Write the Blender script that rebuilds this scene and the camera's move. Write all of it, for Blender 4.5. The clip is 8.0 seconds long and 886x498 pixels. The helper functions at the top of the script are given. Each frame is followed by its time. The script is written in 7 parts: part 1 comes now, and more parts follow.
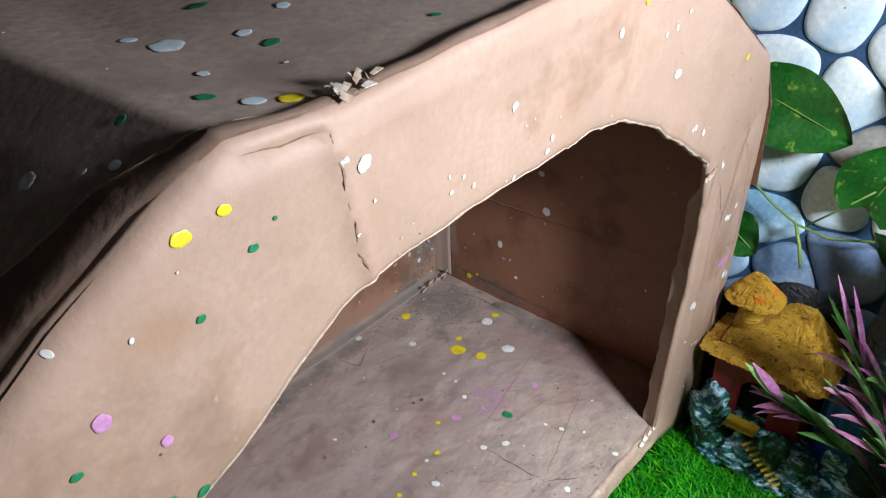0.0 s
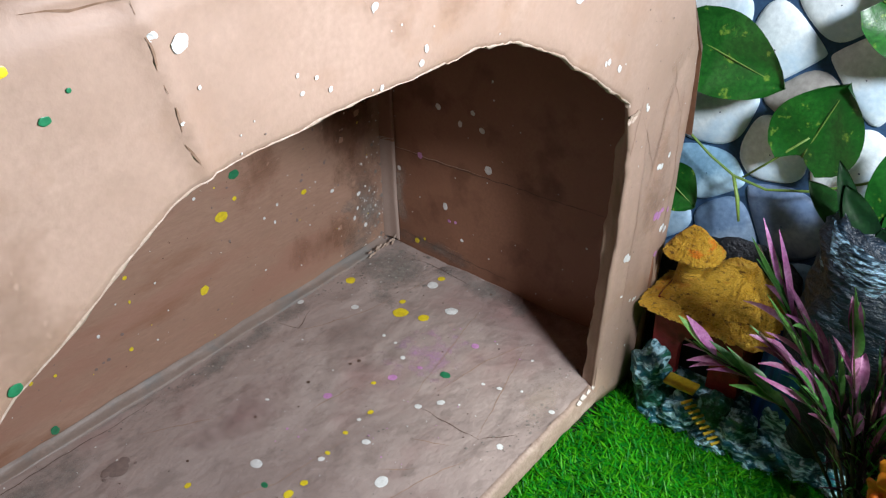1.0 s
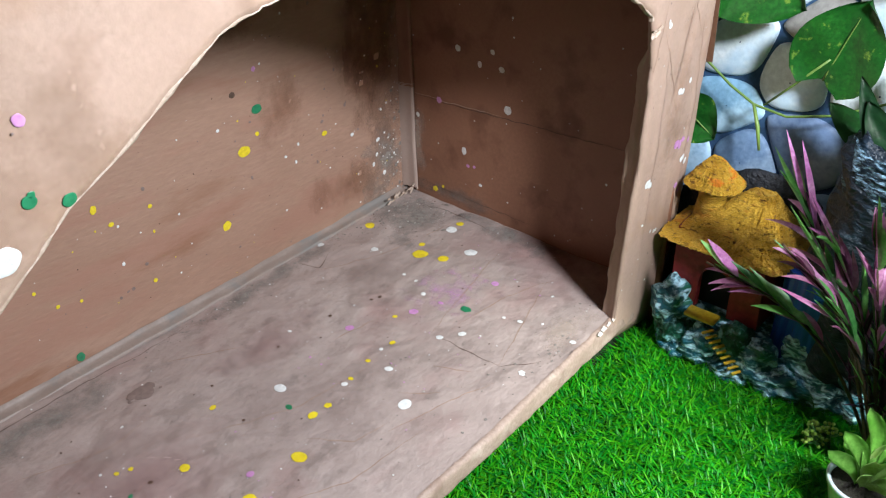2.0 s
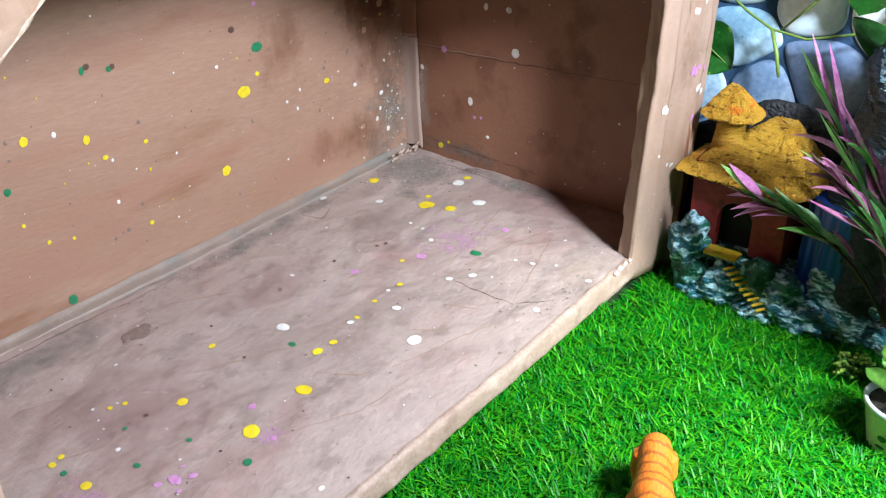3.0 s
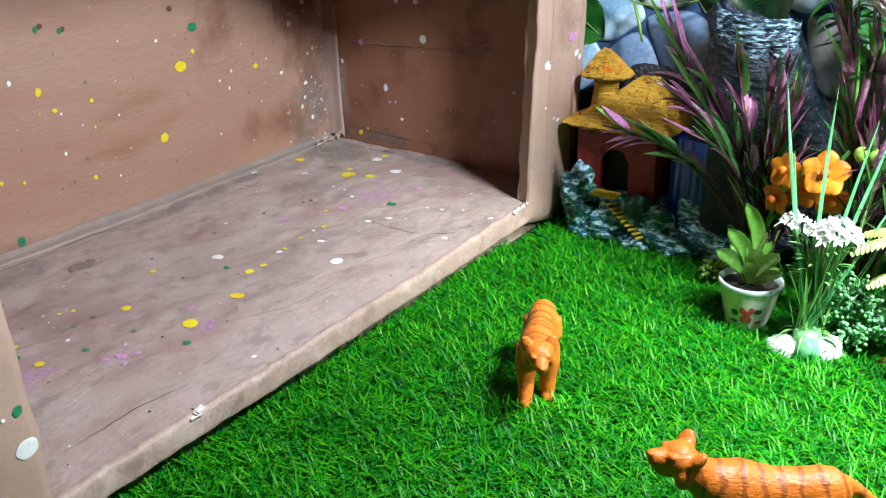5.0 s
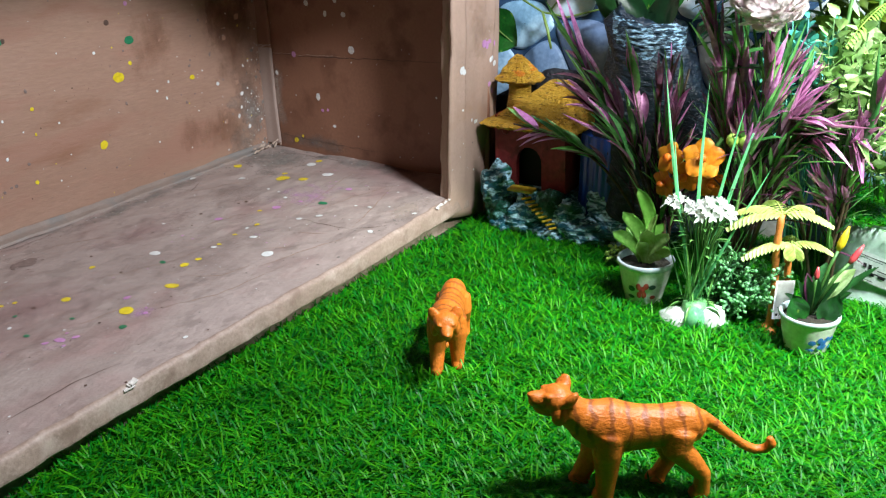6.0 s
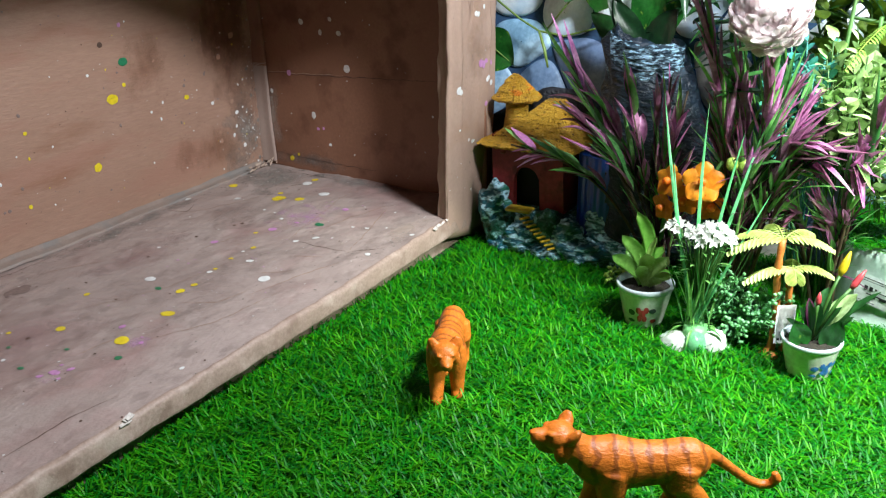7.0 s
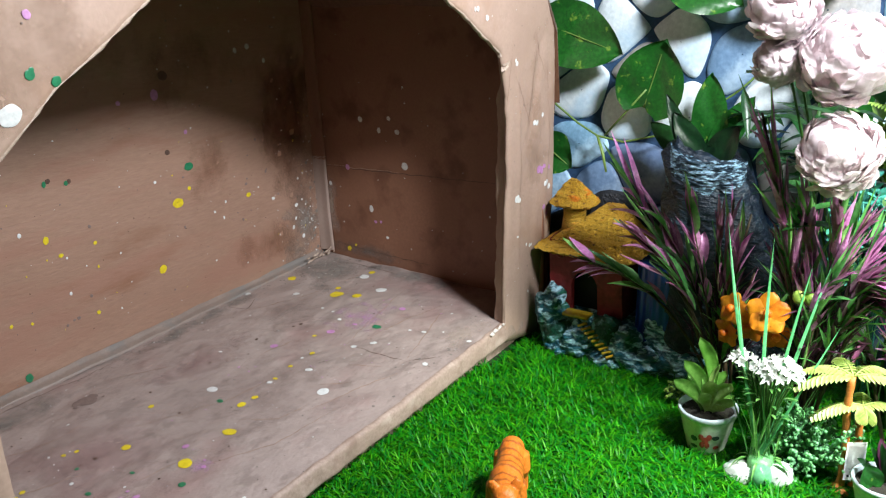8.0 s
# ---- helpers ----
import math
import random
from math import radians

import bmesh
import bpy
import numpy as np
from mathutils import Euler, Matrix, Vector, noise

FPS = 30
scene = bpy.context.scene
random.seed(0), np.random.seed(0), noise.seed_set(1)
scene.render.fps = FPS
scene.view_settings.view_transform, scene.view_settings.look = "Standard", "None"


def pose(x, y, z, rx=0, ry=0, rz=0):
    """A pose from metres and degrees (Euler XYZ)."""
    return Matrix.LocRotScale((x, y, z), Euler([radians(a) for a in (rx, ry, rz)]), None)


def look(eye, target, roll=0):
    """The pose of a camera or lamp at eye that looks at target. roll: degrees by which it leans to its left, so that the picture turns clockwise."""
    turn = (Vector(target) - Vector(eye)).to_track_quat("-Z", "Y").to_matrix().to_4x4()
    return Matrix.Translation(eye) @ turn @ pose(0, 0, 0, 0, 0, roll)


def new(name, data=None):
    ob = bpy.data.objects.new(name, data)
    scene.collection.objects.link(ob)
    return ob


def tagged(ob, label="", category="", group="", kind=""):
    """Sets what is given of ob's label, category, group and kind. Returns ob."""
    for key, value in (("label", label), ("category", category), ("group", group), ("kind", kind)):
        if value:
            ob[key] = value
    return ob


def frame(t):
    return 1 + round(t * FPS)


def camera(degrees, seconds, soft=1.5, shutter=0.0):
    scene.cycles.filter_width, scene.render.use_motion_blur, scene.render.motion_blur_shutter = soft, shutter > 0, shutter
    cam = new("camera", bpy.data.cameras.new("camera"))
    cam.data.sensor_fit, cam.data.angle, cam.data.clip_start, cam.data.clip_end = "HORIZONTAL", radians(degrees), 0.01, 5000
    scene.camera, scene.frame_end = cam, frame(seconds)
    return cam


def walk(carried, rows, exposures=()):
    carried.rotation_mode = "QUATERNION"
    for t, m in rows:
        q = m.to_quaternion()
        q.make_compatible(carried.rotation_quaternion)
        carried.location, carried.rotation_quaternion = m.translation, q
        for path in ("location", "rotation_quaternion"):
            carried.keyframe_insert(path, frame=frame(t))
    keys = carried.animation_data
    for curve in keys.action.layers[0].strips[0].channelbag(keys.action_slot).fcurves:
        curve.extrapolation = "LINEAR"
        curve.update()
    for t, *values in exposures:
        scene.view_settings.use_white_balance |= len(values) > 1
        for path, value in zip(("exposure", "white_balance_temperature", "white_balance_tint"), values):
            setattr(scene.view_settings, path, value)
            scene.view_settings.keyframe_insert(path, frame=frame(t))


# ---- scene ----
from mathutils.bvhtree import BVHTree

cam = camera(56.1, 8.0, soft=1.2)
METRES = 0.6
ROWS = [
    (0.0, 0.0, 0.0, 0.0, -0.0, 0.0, -0.0),
    (0.5, 0.0596, 0.014, -0.0064, 0.05, -0.01, 0.13),
    (1.0, 0.0966, 0.0245, -0.0614, 0.04, -0.14, 0.2),
    (1.5, 0.0918, 0.0126, -0.1171, 0.39, -0.18, 0.05),
    (3.0, 0.0588, 0.068, -0.2962, 0.4, 2.37, 0.88),
    (3.5, 0.0463, 0.0849, -0.3759, -0.0, 3.31, 1.5),
    (4.0, 0.0378, 0.0479, -0.4383, -0.48, 4.86, 1.79),
    (4.5, 0.0533, -0.009, -0.4874, -2.88, 6.9, 2.38),
    (5.0, 0.0775, -0.0562, -0.526, -3.85, 8.37, 3.13),
    (6.5, 0.1314, -0.1578, -0.6022, -6.87, 9.94, 5.37),
    (7.0, 0.1224, -0.1371, -0.5593, -6.52, 9.95, 5.44),
    (7.5, 0.1081, -0.1439, -0.4924, -4.79, 10.77, 4.95),
    (8.0, 0.1154, -0.1636, -0.4354, -3.35, 12.29, 4.35),
]
BASE = pose(-0.5069, -0.1831, 0.5772, -32.3647, 0.7731, -50.184)
walk(cam, [(t, BASE @ pose(METRES * x, METRES * y, METRES * z, 90 + pitch, roll, yaw)) for t, x, y, z, yaw, pitch, roll in ROWS],
     exposures=((0.0, -0.12, 6600, 10), (1.0, -0.18, 6600, 10), (1.5, 0.0, 6580, 10), (3.0, 0.7, 6400, 10), (4.0, 0.8, 6350, 10), (5.0, 0.45, 6450, 10), (6.5, 0.06, 6620, 10), (8.0, 0.03, 6720, 10)))

# ---- light: a bright lamp in front of the box, an unseen spot added for the plants, overhead fill for the dim room ----
world = bpy.data.worlds.new("world")
scene.world = world
world.use_nodes = True
world.node_tree.nodes["Background"].inputs[0].default_value = (0.6, 0.75, 1.0, 1)
world.node_tree.nodes["Background"].inputs[1].default_value = 0.002


def area_lamp(name, eye, target, size, power, colour):
    data = bpy.data.lights.new(name, "AREA")
    data.shape, data.size, data.energy, data.color = "DISK", size, power, colour
    ob = new(name, data)
    ob.matrix_world = look(eye, target)
    return ob


area_lamp("desk_lamp_light", (-0.175, -0.43, 0.603), (-0.14, -0.06, 0.1), 0.10, 7.8, (0.94, 1.0, 1.09))
# unseen spot added to brighten the plants and the turf before them
plant_fill = bpy.data.lights.new("plant_fill_light", "SPOT")
plant_fill.energy, plant_fill.color, plant_fill.spot_size, plant_fill.spot_blend, plant_fill.shadow_soft_size = 35.0, (0.92, 1.0, 0.93), radians(66), 0.9, 0.03
new("plant_fill_light", plant_fill).matrix_world = look((-0.14, -0.66, 0.47), (0.0, -0.35, 0.08))
# weak warm fill added overhead to lift the shadows and the box roof
area_lamp("room_fill_light", (-0.3, -0.5, 1.85), (-0.3, -0.4, 0), 0.7, 0.70, (1.0, 0.93, 0.84))


# ---- materials ----
def material(name, low, high, scale=40.0, rough=0.6, bump=0.2, fine=300.0, dist=0.001, metal=0.0, spots=None, spot_scale=12.0,
             spot_range=(0.55, 0.7), stretch=(1, 1, 1), vary=0.0, sheen=0.0, through_light=0.0, coat=0.0, island=0.0, wrinkle=0.0, wrinkle_scale=18.0, gloss=0.5, grain_mix=1.0, patches=None, patch_scale=8.0, patch_range=(0.55, 0.7)):
    """Two noise scales of colour, stains with a shape of their own, and fine relief."""
    m = bpy.data.materials.new(name)
    m.use_nodes = True
    n, l = m.node_tree.nodes, m.node_tree.links
    b = n["Principled BSDF"]
    b.inputs["Roughness"].default_value, b.inputs["Metallic"].default_value = rough, metal
    b.inputs["Coat Weight"].default_value = coat
    b.inputs["Specular IOR Level"].default_value = gloss
    tex, mp = n.new("ShaderNodeTexCoord"), n.new("ShaderNodeMapping")
    mp.inputs["Scale"].default_value = stretch
    l.new(tex.outputs["Object"], mp.inputs["Vector"])

    def noise_at(s, detail=5.0):
        k = n.new("ShaderNodeTexNoise")
        k.inputs["Scale"].default_value, k.inputs["Detail"].default_value, k.inputs["Roughness"].default_value = s, detail, 0.6
        l.new(mp.outputs["Vector"], k.inputs["Vector"])
        return k

    def mix(fac, a, c):
        x = n.new("ShaderNodeMix")
        x.data_type = "RGBA"
        for sock, v in ((x.inputs[0], fac), (x.inputs[6], a), (x.inputs[7], c)):
            if isinstance(v, (int, float)):
                sock.default_value = v
            elif isinstance(v, tuple):
                sock.default_value = (*v, 1)
            else:
                l.new(v, sock)
        return x.outputs[2]

    def ramp(fac, a, c):
        r = n.new("ShaderNodeMapRange")
        r.inputs["From Min"].default_value, r.inputs["From Max"].default_value = a, c
        l.new(fac, r.inputs["Value"])
        return r.outputs["Result"]

    coarse, grain = noise_at(scale), noise_at(fine, 3.0)
    colour = mix(ramp(coarse.outputs["Fac"], 0.3, 0.7), low, high)
    colour = mix(ramp(grain.outputs["Fac"], 0.75, 0.2), colour, tuple(v * (1 - 0.28 * grain_mix) for v in low) if grain_mix == 1.0 else tuple((a + c) / 2 * (1 - 0.28 * grain_mix) for a, c in zip(low, high)))
    if patches:
        colour = mix(ramp(noise_at(patch_scale, 8.0).outputs["Fac"], *patch_range), colour, patches)
    if spots:
        colour = mix(ramp(noise_at(spot_scale).outputs["Fac"], *spot_range), colour, spots)
    for socket, amount in (("oi", vary), ("geo", island)):
        if amount:
            rnd = n.new("ShaderNodeObjectInfo").outputs["Random"] if socket == "oi" else n.new("ShaderNodeNewGeometry").outputs["Random Per Island"]
            hsv = n.new("ShaderNodeHueSaturation")
            l.new(colour, hsv.inputs["Color"])
            mr = n.new("ShaderNodeMapRange")
            mr.inputs["To Min"].default_value, mr.inputs["To Max"].default_value = 1 - amount, 1 + amount * 0.6
            l.new(rnd, mr.inputs["Value"])
            l.new(mr.outputs["Result"], hsv.inputs["Value"])
            hue = n.new("ShaderNodeMapRange")
            hue.inputs["To Min"].default_value, hue.inputs["To Max"].default_value = 0.5 + amount * 0.05, 0.5 - amount * 0.05
            l.new(rnd, hue.inputs["Value"])
            l.new(hue.outputs["Result"], hsv.inputs["Hue"])
            colour = hsv.outputs["Color"]
    l.new(colour, b.inputs["Base Color"])
    if bump:
        bp = n.new("ShaderNodeBump")
        bp.inputs["Strength"].default_value, bp.inputs["Distance"].default_value = bump, dist
        add = n.new("ShaderNodeMath")
        l.new(coarse.outputs["Fac"], add.inputs[0])
        soft = n.new("ShaderNodeMath")
        soft.operation = "MULTIPLY"
        l.new(grain.outputs["Fac"], soft.inputs[0])
        soft.inputs[1].default_value = grain_mix
        l.new(soft.outputs[0], add.inputs[1])
        height = add.outputs[0]
        if wrinkle:
            rid = noise_at(wrinkle_scale, 3.0)
            rid.noise_type = "RIDGED_MULTIFRACTAL"
            wr = n.new("ShaderNodeMath")
            wr.operation = "MULTIPLY_ADD"
            l.new(rid.outputs["Fac"], wr.inputs[0])
            wr.inputs[1].default_value = wrinkle
            l.new(height, wr.inputs[2])
            height = wr.outputs[0]
        l.new(height, bp.inputs["Height"])
        l.new(bp.outputs["Normal"], b.inputs["Normal"])
    if sheen:
        b.inputs["Sheen Weight"].default_value = sheen
    if through_light:
        tr, mx = n.new("ShaderNodeBsdfTranslucent"), n.new("ShaderNodeMixShader")
        l.new(colour, tr.inputs["Color"])
        mx.inputs[0].default_value = through_light
        l.new(b.outputs[0], mx.inputs[1])
        l.new(tr.outputs[0], mx.inputs[2])
        l.new(mx.outputs[0], n["Material Output"].inputs["Surface"])
    return m


KRAFT = material("kraft_paper", (0.385, 0.254, 0.190), (0.475, 0.328, 0.258), 14, 0.60, 0.30, 300, 0.0013, spots=(0.36, 0.215, 0.145), spot_scale=9, spot_range=(0.56, 0.8), wrinkle=1.6, wrinkle_scale=22, grain_mix=0.5, patches=(0.36, 0.225, 0.155), patch_scale=20, patch_range=(0.54, 0.72))
KRAFT_BACK = material("kraft_back", (0.345, 0.198, 0.134), (0.41, 0.252, 0.182), 9, 0.55, 0.6, 300, 0.0013, spots=(0.24, 0.105, 0.055), spot_scale=17,
                      spot_range=(0.57, 0.76), stretch=(0.30, 1, 1.2), wrinkle=1.0, wrinkle_scale=16, grain_mix=0.6, patches=(0.345, 0.188, 0.132), patch_scale=22, patch_range=(0.50, 0.62))
# end board darker and redder than the back: interior shade is in the colour
KRAFT_END_SHADED = material("kraft_end_shaded", (0.240, 0.108, 0.062), (0.32, 0.156, 0.096), 8, 0.55, 0.4, 300, 0.0008, wrinkle=1.0, wrinkle_scale=16, grain_mix=0.5, patches=(0.165, 0.070, 0.040), patch_scale=20, patch_range=(0.52, 0.68))
KRAFT_FLOOR = material("kraft_floor", (0.340, 0.260, 0.234), (0.455, 0.364, 0.328), 11, 0.55, 0.65, 260, 0.0024, spots=(0.31, 0.18, 0.165), spot_scale=7,
                       spot_range=(0.54, 0.74), stretch=(0.7, 1, 1), wrinkle=3.0, wrinkle_scale=26, grain_mix=0.5, patches=(0.30, 0.235, 0.21), patch_scale=60, patch_range=(0.54, 0.64))
# dark brown for the added sheet that deepens the shade under the roof
KRAFT_SHADE = material("kraft_shade", (0.15, 0.066, 0.034), (0.20, 0.094, 0.052), 12, 0.7, 0.3, 200, 0.001, patches=(0.10, 0.05, 0.03), patch_scale=14)
KRAFT_ROOF = material("kraft_roof", (0.36, 0.275, 0.235), (0.50, 0.40, 0.345), 12, 0.6, 0.18, 200, 0.001, patches=(0.27, 0.20, 0.17), patch_scale=16, patch_range=(0.52, 0.68))
KRAFT_LIP = material("kraft_lip", (0.36, 0.255, 0.20), (0.46, 0.345, 0.285), 30, 0.6, 0.4, 400, 0.0008, spots=(0.54, 0.43, 0.365), spot_scale=28, spot_range=(0.55, 0.75), wrinkle=1.6, wrinkle_scale=34, patches=(0.27, 0.185, 0.145), patch_scale=44, patch_range=(0.55, 0.63))
TAPE = material("dusty_tape", (0.25, 0.190, 0.158), (0.35, 0.275, 0.235), 40, 0.5, 0.4, 300, 0.0012, grain_mix=0.6, patches=(0.22, 0.20, 0.185), patch_scale=26, patch_range=(0.50, 0.62), wrinkle=1.0, wrinkle_scale=40)
PALE_SCRAP = material("pale_torn_paper", (0.62, 0.56, 0.50), (0.76, 0.71, 0.66), 60, 0.7, 0.4, 500, 0.001)
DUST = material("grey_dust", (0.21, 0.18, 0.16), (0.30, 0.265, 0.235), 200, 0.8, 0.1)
DUST_PALE = material("pale_dust", (0.44, 0.40, 0.36), (0.54, 0.50, 0.46), 200, 0.8, 0.1)
KRAFT_PATCH = material("kraft_patch", (0.36, 0.26, 0.215), (0.43, 0.32, 0.27), 12, 0.55, 0.3, 300, 0.0006, wrinkle=0.8, grain_mix=0.4)
TORN = material("torn_paper", (0.45, 0.32, 0.235), (0.66, 0.55, 0.47), 60, 0.7, 0.4, 500, 0.001)
DOT_WHITE = material("white_paint", (0.80, 0.80, 0.78), (0.88, 0.88, 0.86), 200, 0.35, 0.1)
DOT_BLUE = material("pale_blue_paint", (0.62, 0.74, 0.80), (0.70, 0.82, 0.88), 200, 0.35, 0.1)
DOT_YELLOW = material("yellow_paint", (0.84, 0.64, 0.025), (0.90, 0.72, 0.04), 200, 0.35, 0.1)
DOT_GREEN = material("green_paint", (0.02, 0.20, 0.09), (0.04, 0.28, 0.13), 200, 0.35, 0.1)
DOT_PINK = material("pink_paint", (0.58, 0.25, 0.52), (0.68, 0.36, 0.62), 200, 0.5, 0.1)
DOT_DARK = material("dark_speck", (0.10, 0.055, 0.04), (0.16, 0.09, 0.06), 200, 0.7, 0.1)
DOT_STAIN = material("brown_stain", (0.23, 0.165, 0.145), (0.29, 0.215, 0.19), 200, 0.6, 0.1)
BROWN_TEAR = material("torn_brown_paper", (0.31, 0.185, 0.120), (0.39, 0.25, 0.175), 200, 0.7, 0.1)
CREASE_SHADE = material("crease_shade", (0.34, 0.215, 0.155), (0.40, 0.265, 0.195), 200, 0.7, 0.1)
TURF_BASE = material("turf_backing", (0.004, 0.02, 0.003), (0.010, 0.045, 0.006), 60, 0.9, 0.4, 400, 0.002)
WALL_PAINT = material("room_paint", (0.17, 0.18, 0.19), (0.21, 0.22, 0.23), 3, 0.8, 0.1)
FLOOR_BOARD = material("room_floor", (0.25, 0.22, 0.19), (0.32, 0.28, 0.24), 5, 0.5, 0.1)


# ---- builders ----
def link_mesh(name, bm, mat, smooth=True):
    me = bpy.data.meshes.new(name)
    bmesh.ops.recalc_face_normals(bm, faces=bm.faces)
    bm.to_mesh(me)
    bm.free()
    me.materials.append(mat)
    for p in me.polygons:
        p.use_smooth = smooth
    return me


def part(name, bm, mat, parent, label="", smooth=True):
    """One mesh object under a thing or under a part."""
    ob = new(name, bm if isinstance(bm, bpy.types.Mesh) else link_mesh(name, bm, mat, smooth))
    ob.parent = parent
    return tagged(ob, label)


def thing(name, m, label, category, group=""):
    ob = new(name)
    ob.empty_display_size = 0.01
    ob.matrix_world = m
    return tagged(ob, label, category, group)


def structure(name, bm, mat, label="", smooth=False):
    return tagged(new(name, link_mesh(name, bm, mat, smooth)), label, "", "", "structure")


def quad_grid(bm, rows, closed=False):
    """Faces between rows of points of equal count."""
    vs = [[bm.verts.new(p) for p in r] for r in rows]
    for a, b in zip(vs, vs[1:]):
        k = len(a)
        for i in range(k if closed else k - 1):
            bm.faces.new((a[i], a[(i + 1) % k], b[(i + 1) % k], b[i]))
    return vs


def slab(bm, lo, hi, bevel=0.0, seg=2):
    r = bmesh.ops.create_cube(bm, size=1)
    c, s = (Vector(lo) + Vector(hi)) / 2, Vector(hi) - Vector(lo)
    for v in r["verts"]:
        v.co = Vector((v.co.x * s.x, v.co.y * s.y, v.co.z * s.z)) + c
    if bevel:
        es = list({e for v in r["verts"] for e in v.link_edges})
        bmesh.ops.bevel(bm, geom=es, offset=bevel, segments=seg, affect="EDGES", profile=0.5)


def tube(bm, pts, radii, sides=6, cap=True, squash=None):
    """A swept tube; squash scales its section across."""
    pts = [Vector(p) for p in pts]
    if not isinstance(radii, (list, tuple)):
        radii = [radii] * len(pts)
    rows, side = [], None
    for i, p in enumerate(pts):
        d = (pts[min(i + 1, len(pts) - 1)] - pts[max(i - 1, 0)]).normalized()
        if side is None:
            side = d.cross(Vector((0, 0, 1)) if abs(d.z) < 0.9 else Vector((1, 0, 0))).normalized()
        side = (side - d * side.dot(d)).normalized()
        up = d.cross(side)
        rows.append([p + radii[i] * (math.cos(a) * side + math.sin(a) * up * (squash or 1)) for a in [2 * math.pi * k / sides for k in range(sides)]])
    vs = quad_grid(bm, rows, True)
    if cap:
        bm.faces.new(vs[0][::-1])
        bm.faces.new(vs[-1])


def lathe(bm, profile, sides=24, centre=(0, 0, 0)):
    c = Vector(centre)
    quad_grid(bm, [[c + Vector((r * math.cos(2 * math.pi * k / sides), r * math.sin(2 * math.pi * k / sides), z)) for k in range(sides)] for r, z in profile], True)


def blob(bm, centre, radii, rough=0.15, scale=3.0, sub=3, seed=0.0, m=None):
    """A lumpy stone-like ball."""
    r = bmesh.ops.create_icosphere(bm, subdivisions=sub, radius=1)
    for v in r["verts"]:
        d = v.co.copy()
        k = 1 + rough * noise.fractal(d * scale * 0.5 + Vector((seed, seed * 1.7, 0)), 1.0, 2.0, 4)
        v.co = Vector((d.x * radii[0] * k, d.y * radii[1] * k, d.z * radii[2] * k))
        if m:
            v.co = m @ v.co
        v.co += Vector(centre)
    return r["verts"]


def bend_points(base, way, length, droop, count=6, down=Vector((0, 0, -1))):
    """Points of a stem that starts along way and droops."""
    base, way = Vector(base), Vector(way).normalized()
    return [base + way * length * t + down * droop * length * t * t for t in [k / (count - 1) for k in range(count)]]


def leaf(bm, base, way, length, width, droop=0.3, fold=0.25, shape=1.0, count=6, wave=0.0, normal=None, heart=0.0):
    """A leaf with a folded midrib; shape under 1 widens it near its base."""
    pts = bend_points(base, way, length, droop, count)
    side = Vector(way).normalized().cross(Vector(normal) if normal else Vector((0, 0, 1)))
    if side.length < 0.05:
        side = Vector((1, 0, 0))
    side.normalize()
    rows = []
    for i, p in enumerate(pts):
        t = i / (count - 1)
        w = width * 0.5 * max(0.03, math.sin(math.pi * min(1, max(0, t)) ** shape)) ** 0.8
        if heart and t < 0.25:
            w = width * 0.5 * (0.35 + heart * t * 4 * 0.62)
        d = (pts[min(i + 1, count - 1)] - pts[max(i - 1, 0)]).normalized()
        up = side.cross(d).normalized()
        wob = wave * width * math.sin(t * 9 + length * 900)
        rows.append([p - side * w + up * (fold * w + wob), p - side * w * 0.5 + up * fold * w * 0.4, p, p + side * w * 0.5 + up * fold * w * 0.4, p + side * w + up * (fold * w - wob)])
    quad_grid(bm, rows)


def resample(pts, step):
    """Points along a line of corners, about a step apart."""
    out = [Vector(pts[0])]
    for a, b in zip(pts, pts[1:]):
        a, b = Vector(a), Vector(b)
        k = max(1, round((b - a).length / step))
        out += [a.lerp(b, j / k) for j in range(1, k + 1)]
    return out


# ---- the room ----
FLOOR_Z = -0.012
bm = bmesh.new()
slab(bm, (-2.2, -2.4, FLOOR_Z - 0.05), (1.4, 1.6, FLOOR_Z))
structure("floor", bm, FLOOR_BOARD)
for name, lo, hi in (("wall_north", (-2.2, 1.6, -0.06), (1.4, 1.7, 2.1)), ("wall_south", (-2.2, -2.5, -0.06), (1.4, -2.4, 2.1)),
                     ("wall_east", (1.4, -2.5, -0.06), (1.5, 1.7, 2.1)), ("wall_west", (-2.3, -2.5, -0.06), (-2.2, 1.7, 2.1)),
                     ("ceiling", (-2.3, -2.5, 2.1), (1.5, 1.7, 2.2))):
    bm = bmesh.new()
    slab(bm, lo, hi)
    structure(name, bm, WALL_PAINT)

# ---- the turf ----
TURF = (-0.95, 0.46, -0.95, 0.42)
bm = bmesh.new()
slab(bm, (TURF[0], TURF[2], FLOOR_Z), (TURF[1], TURF[3], 0.0), 0.002)
ground = structure("ground", bm, TURF_BASE, "green artificial turf mat lying flat on the floor")

# ---- the cardboard box ----
LEAN = 0.045


def front_y(z):
    return 0.0245 - LEAN * z


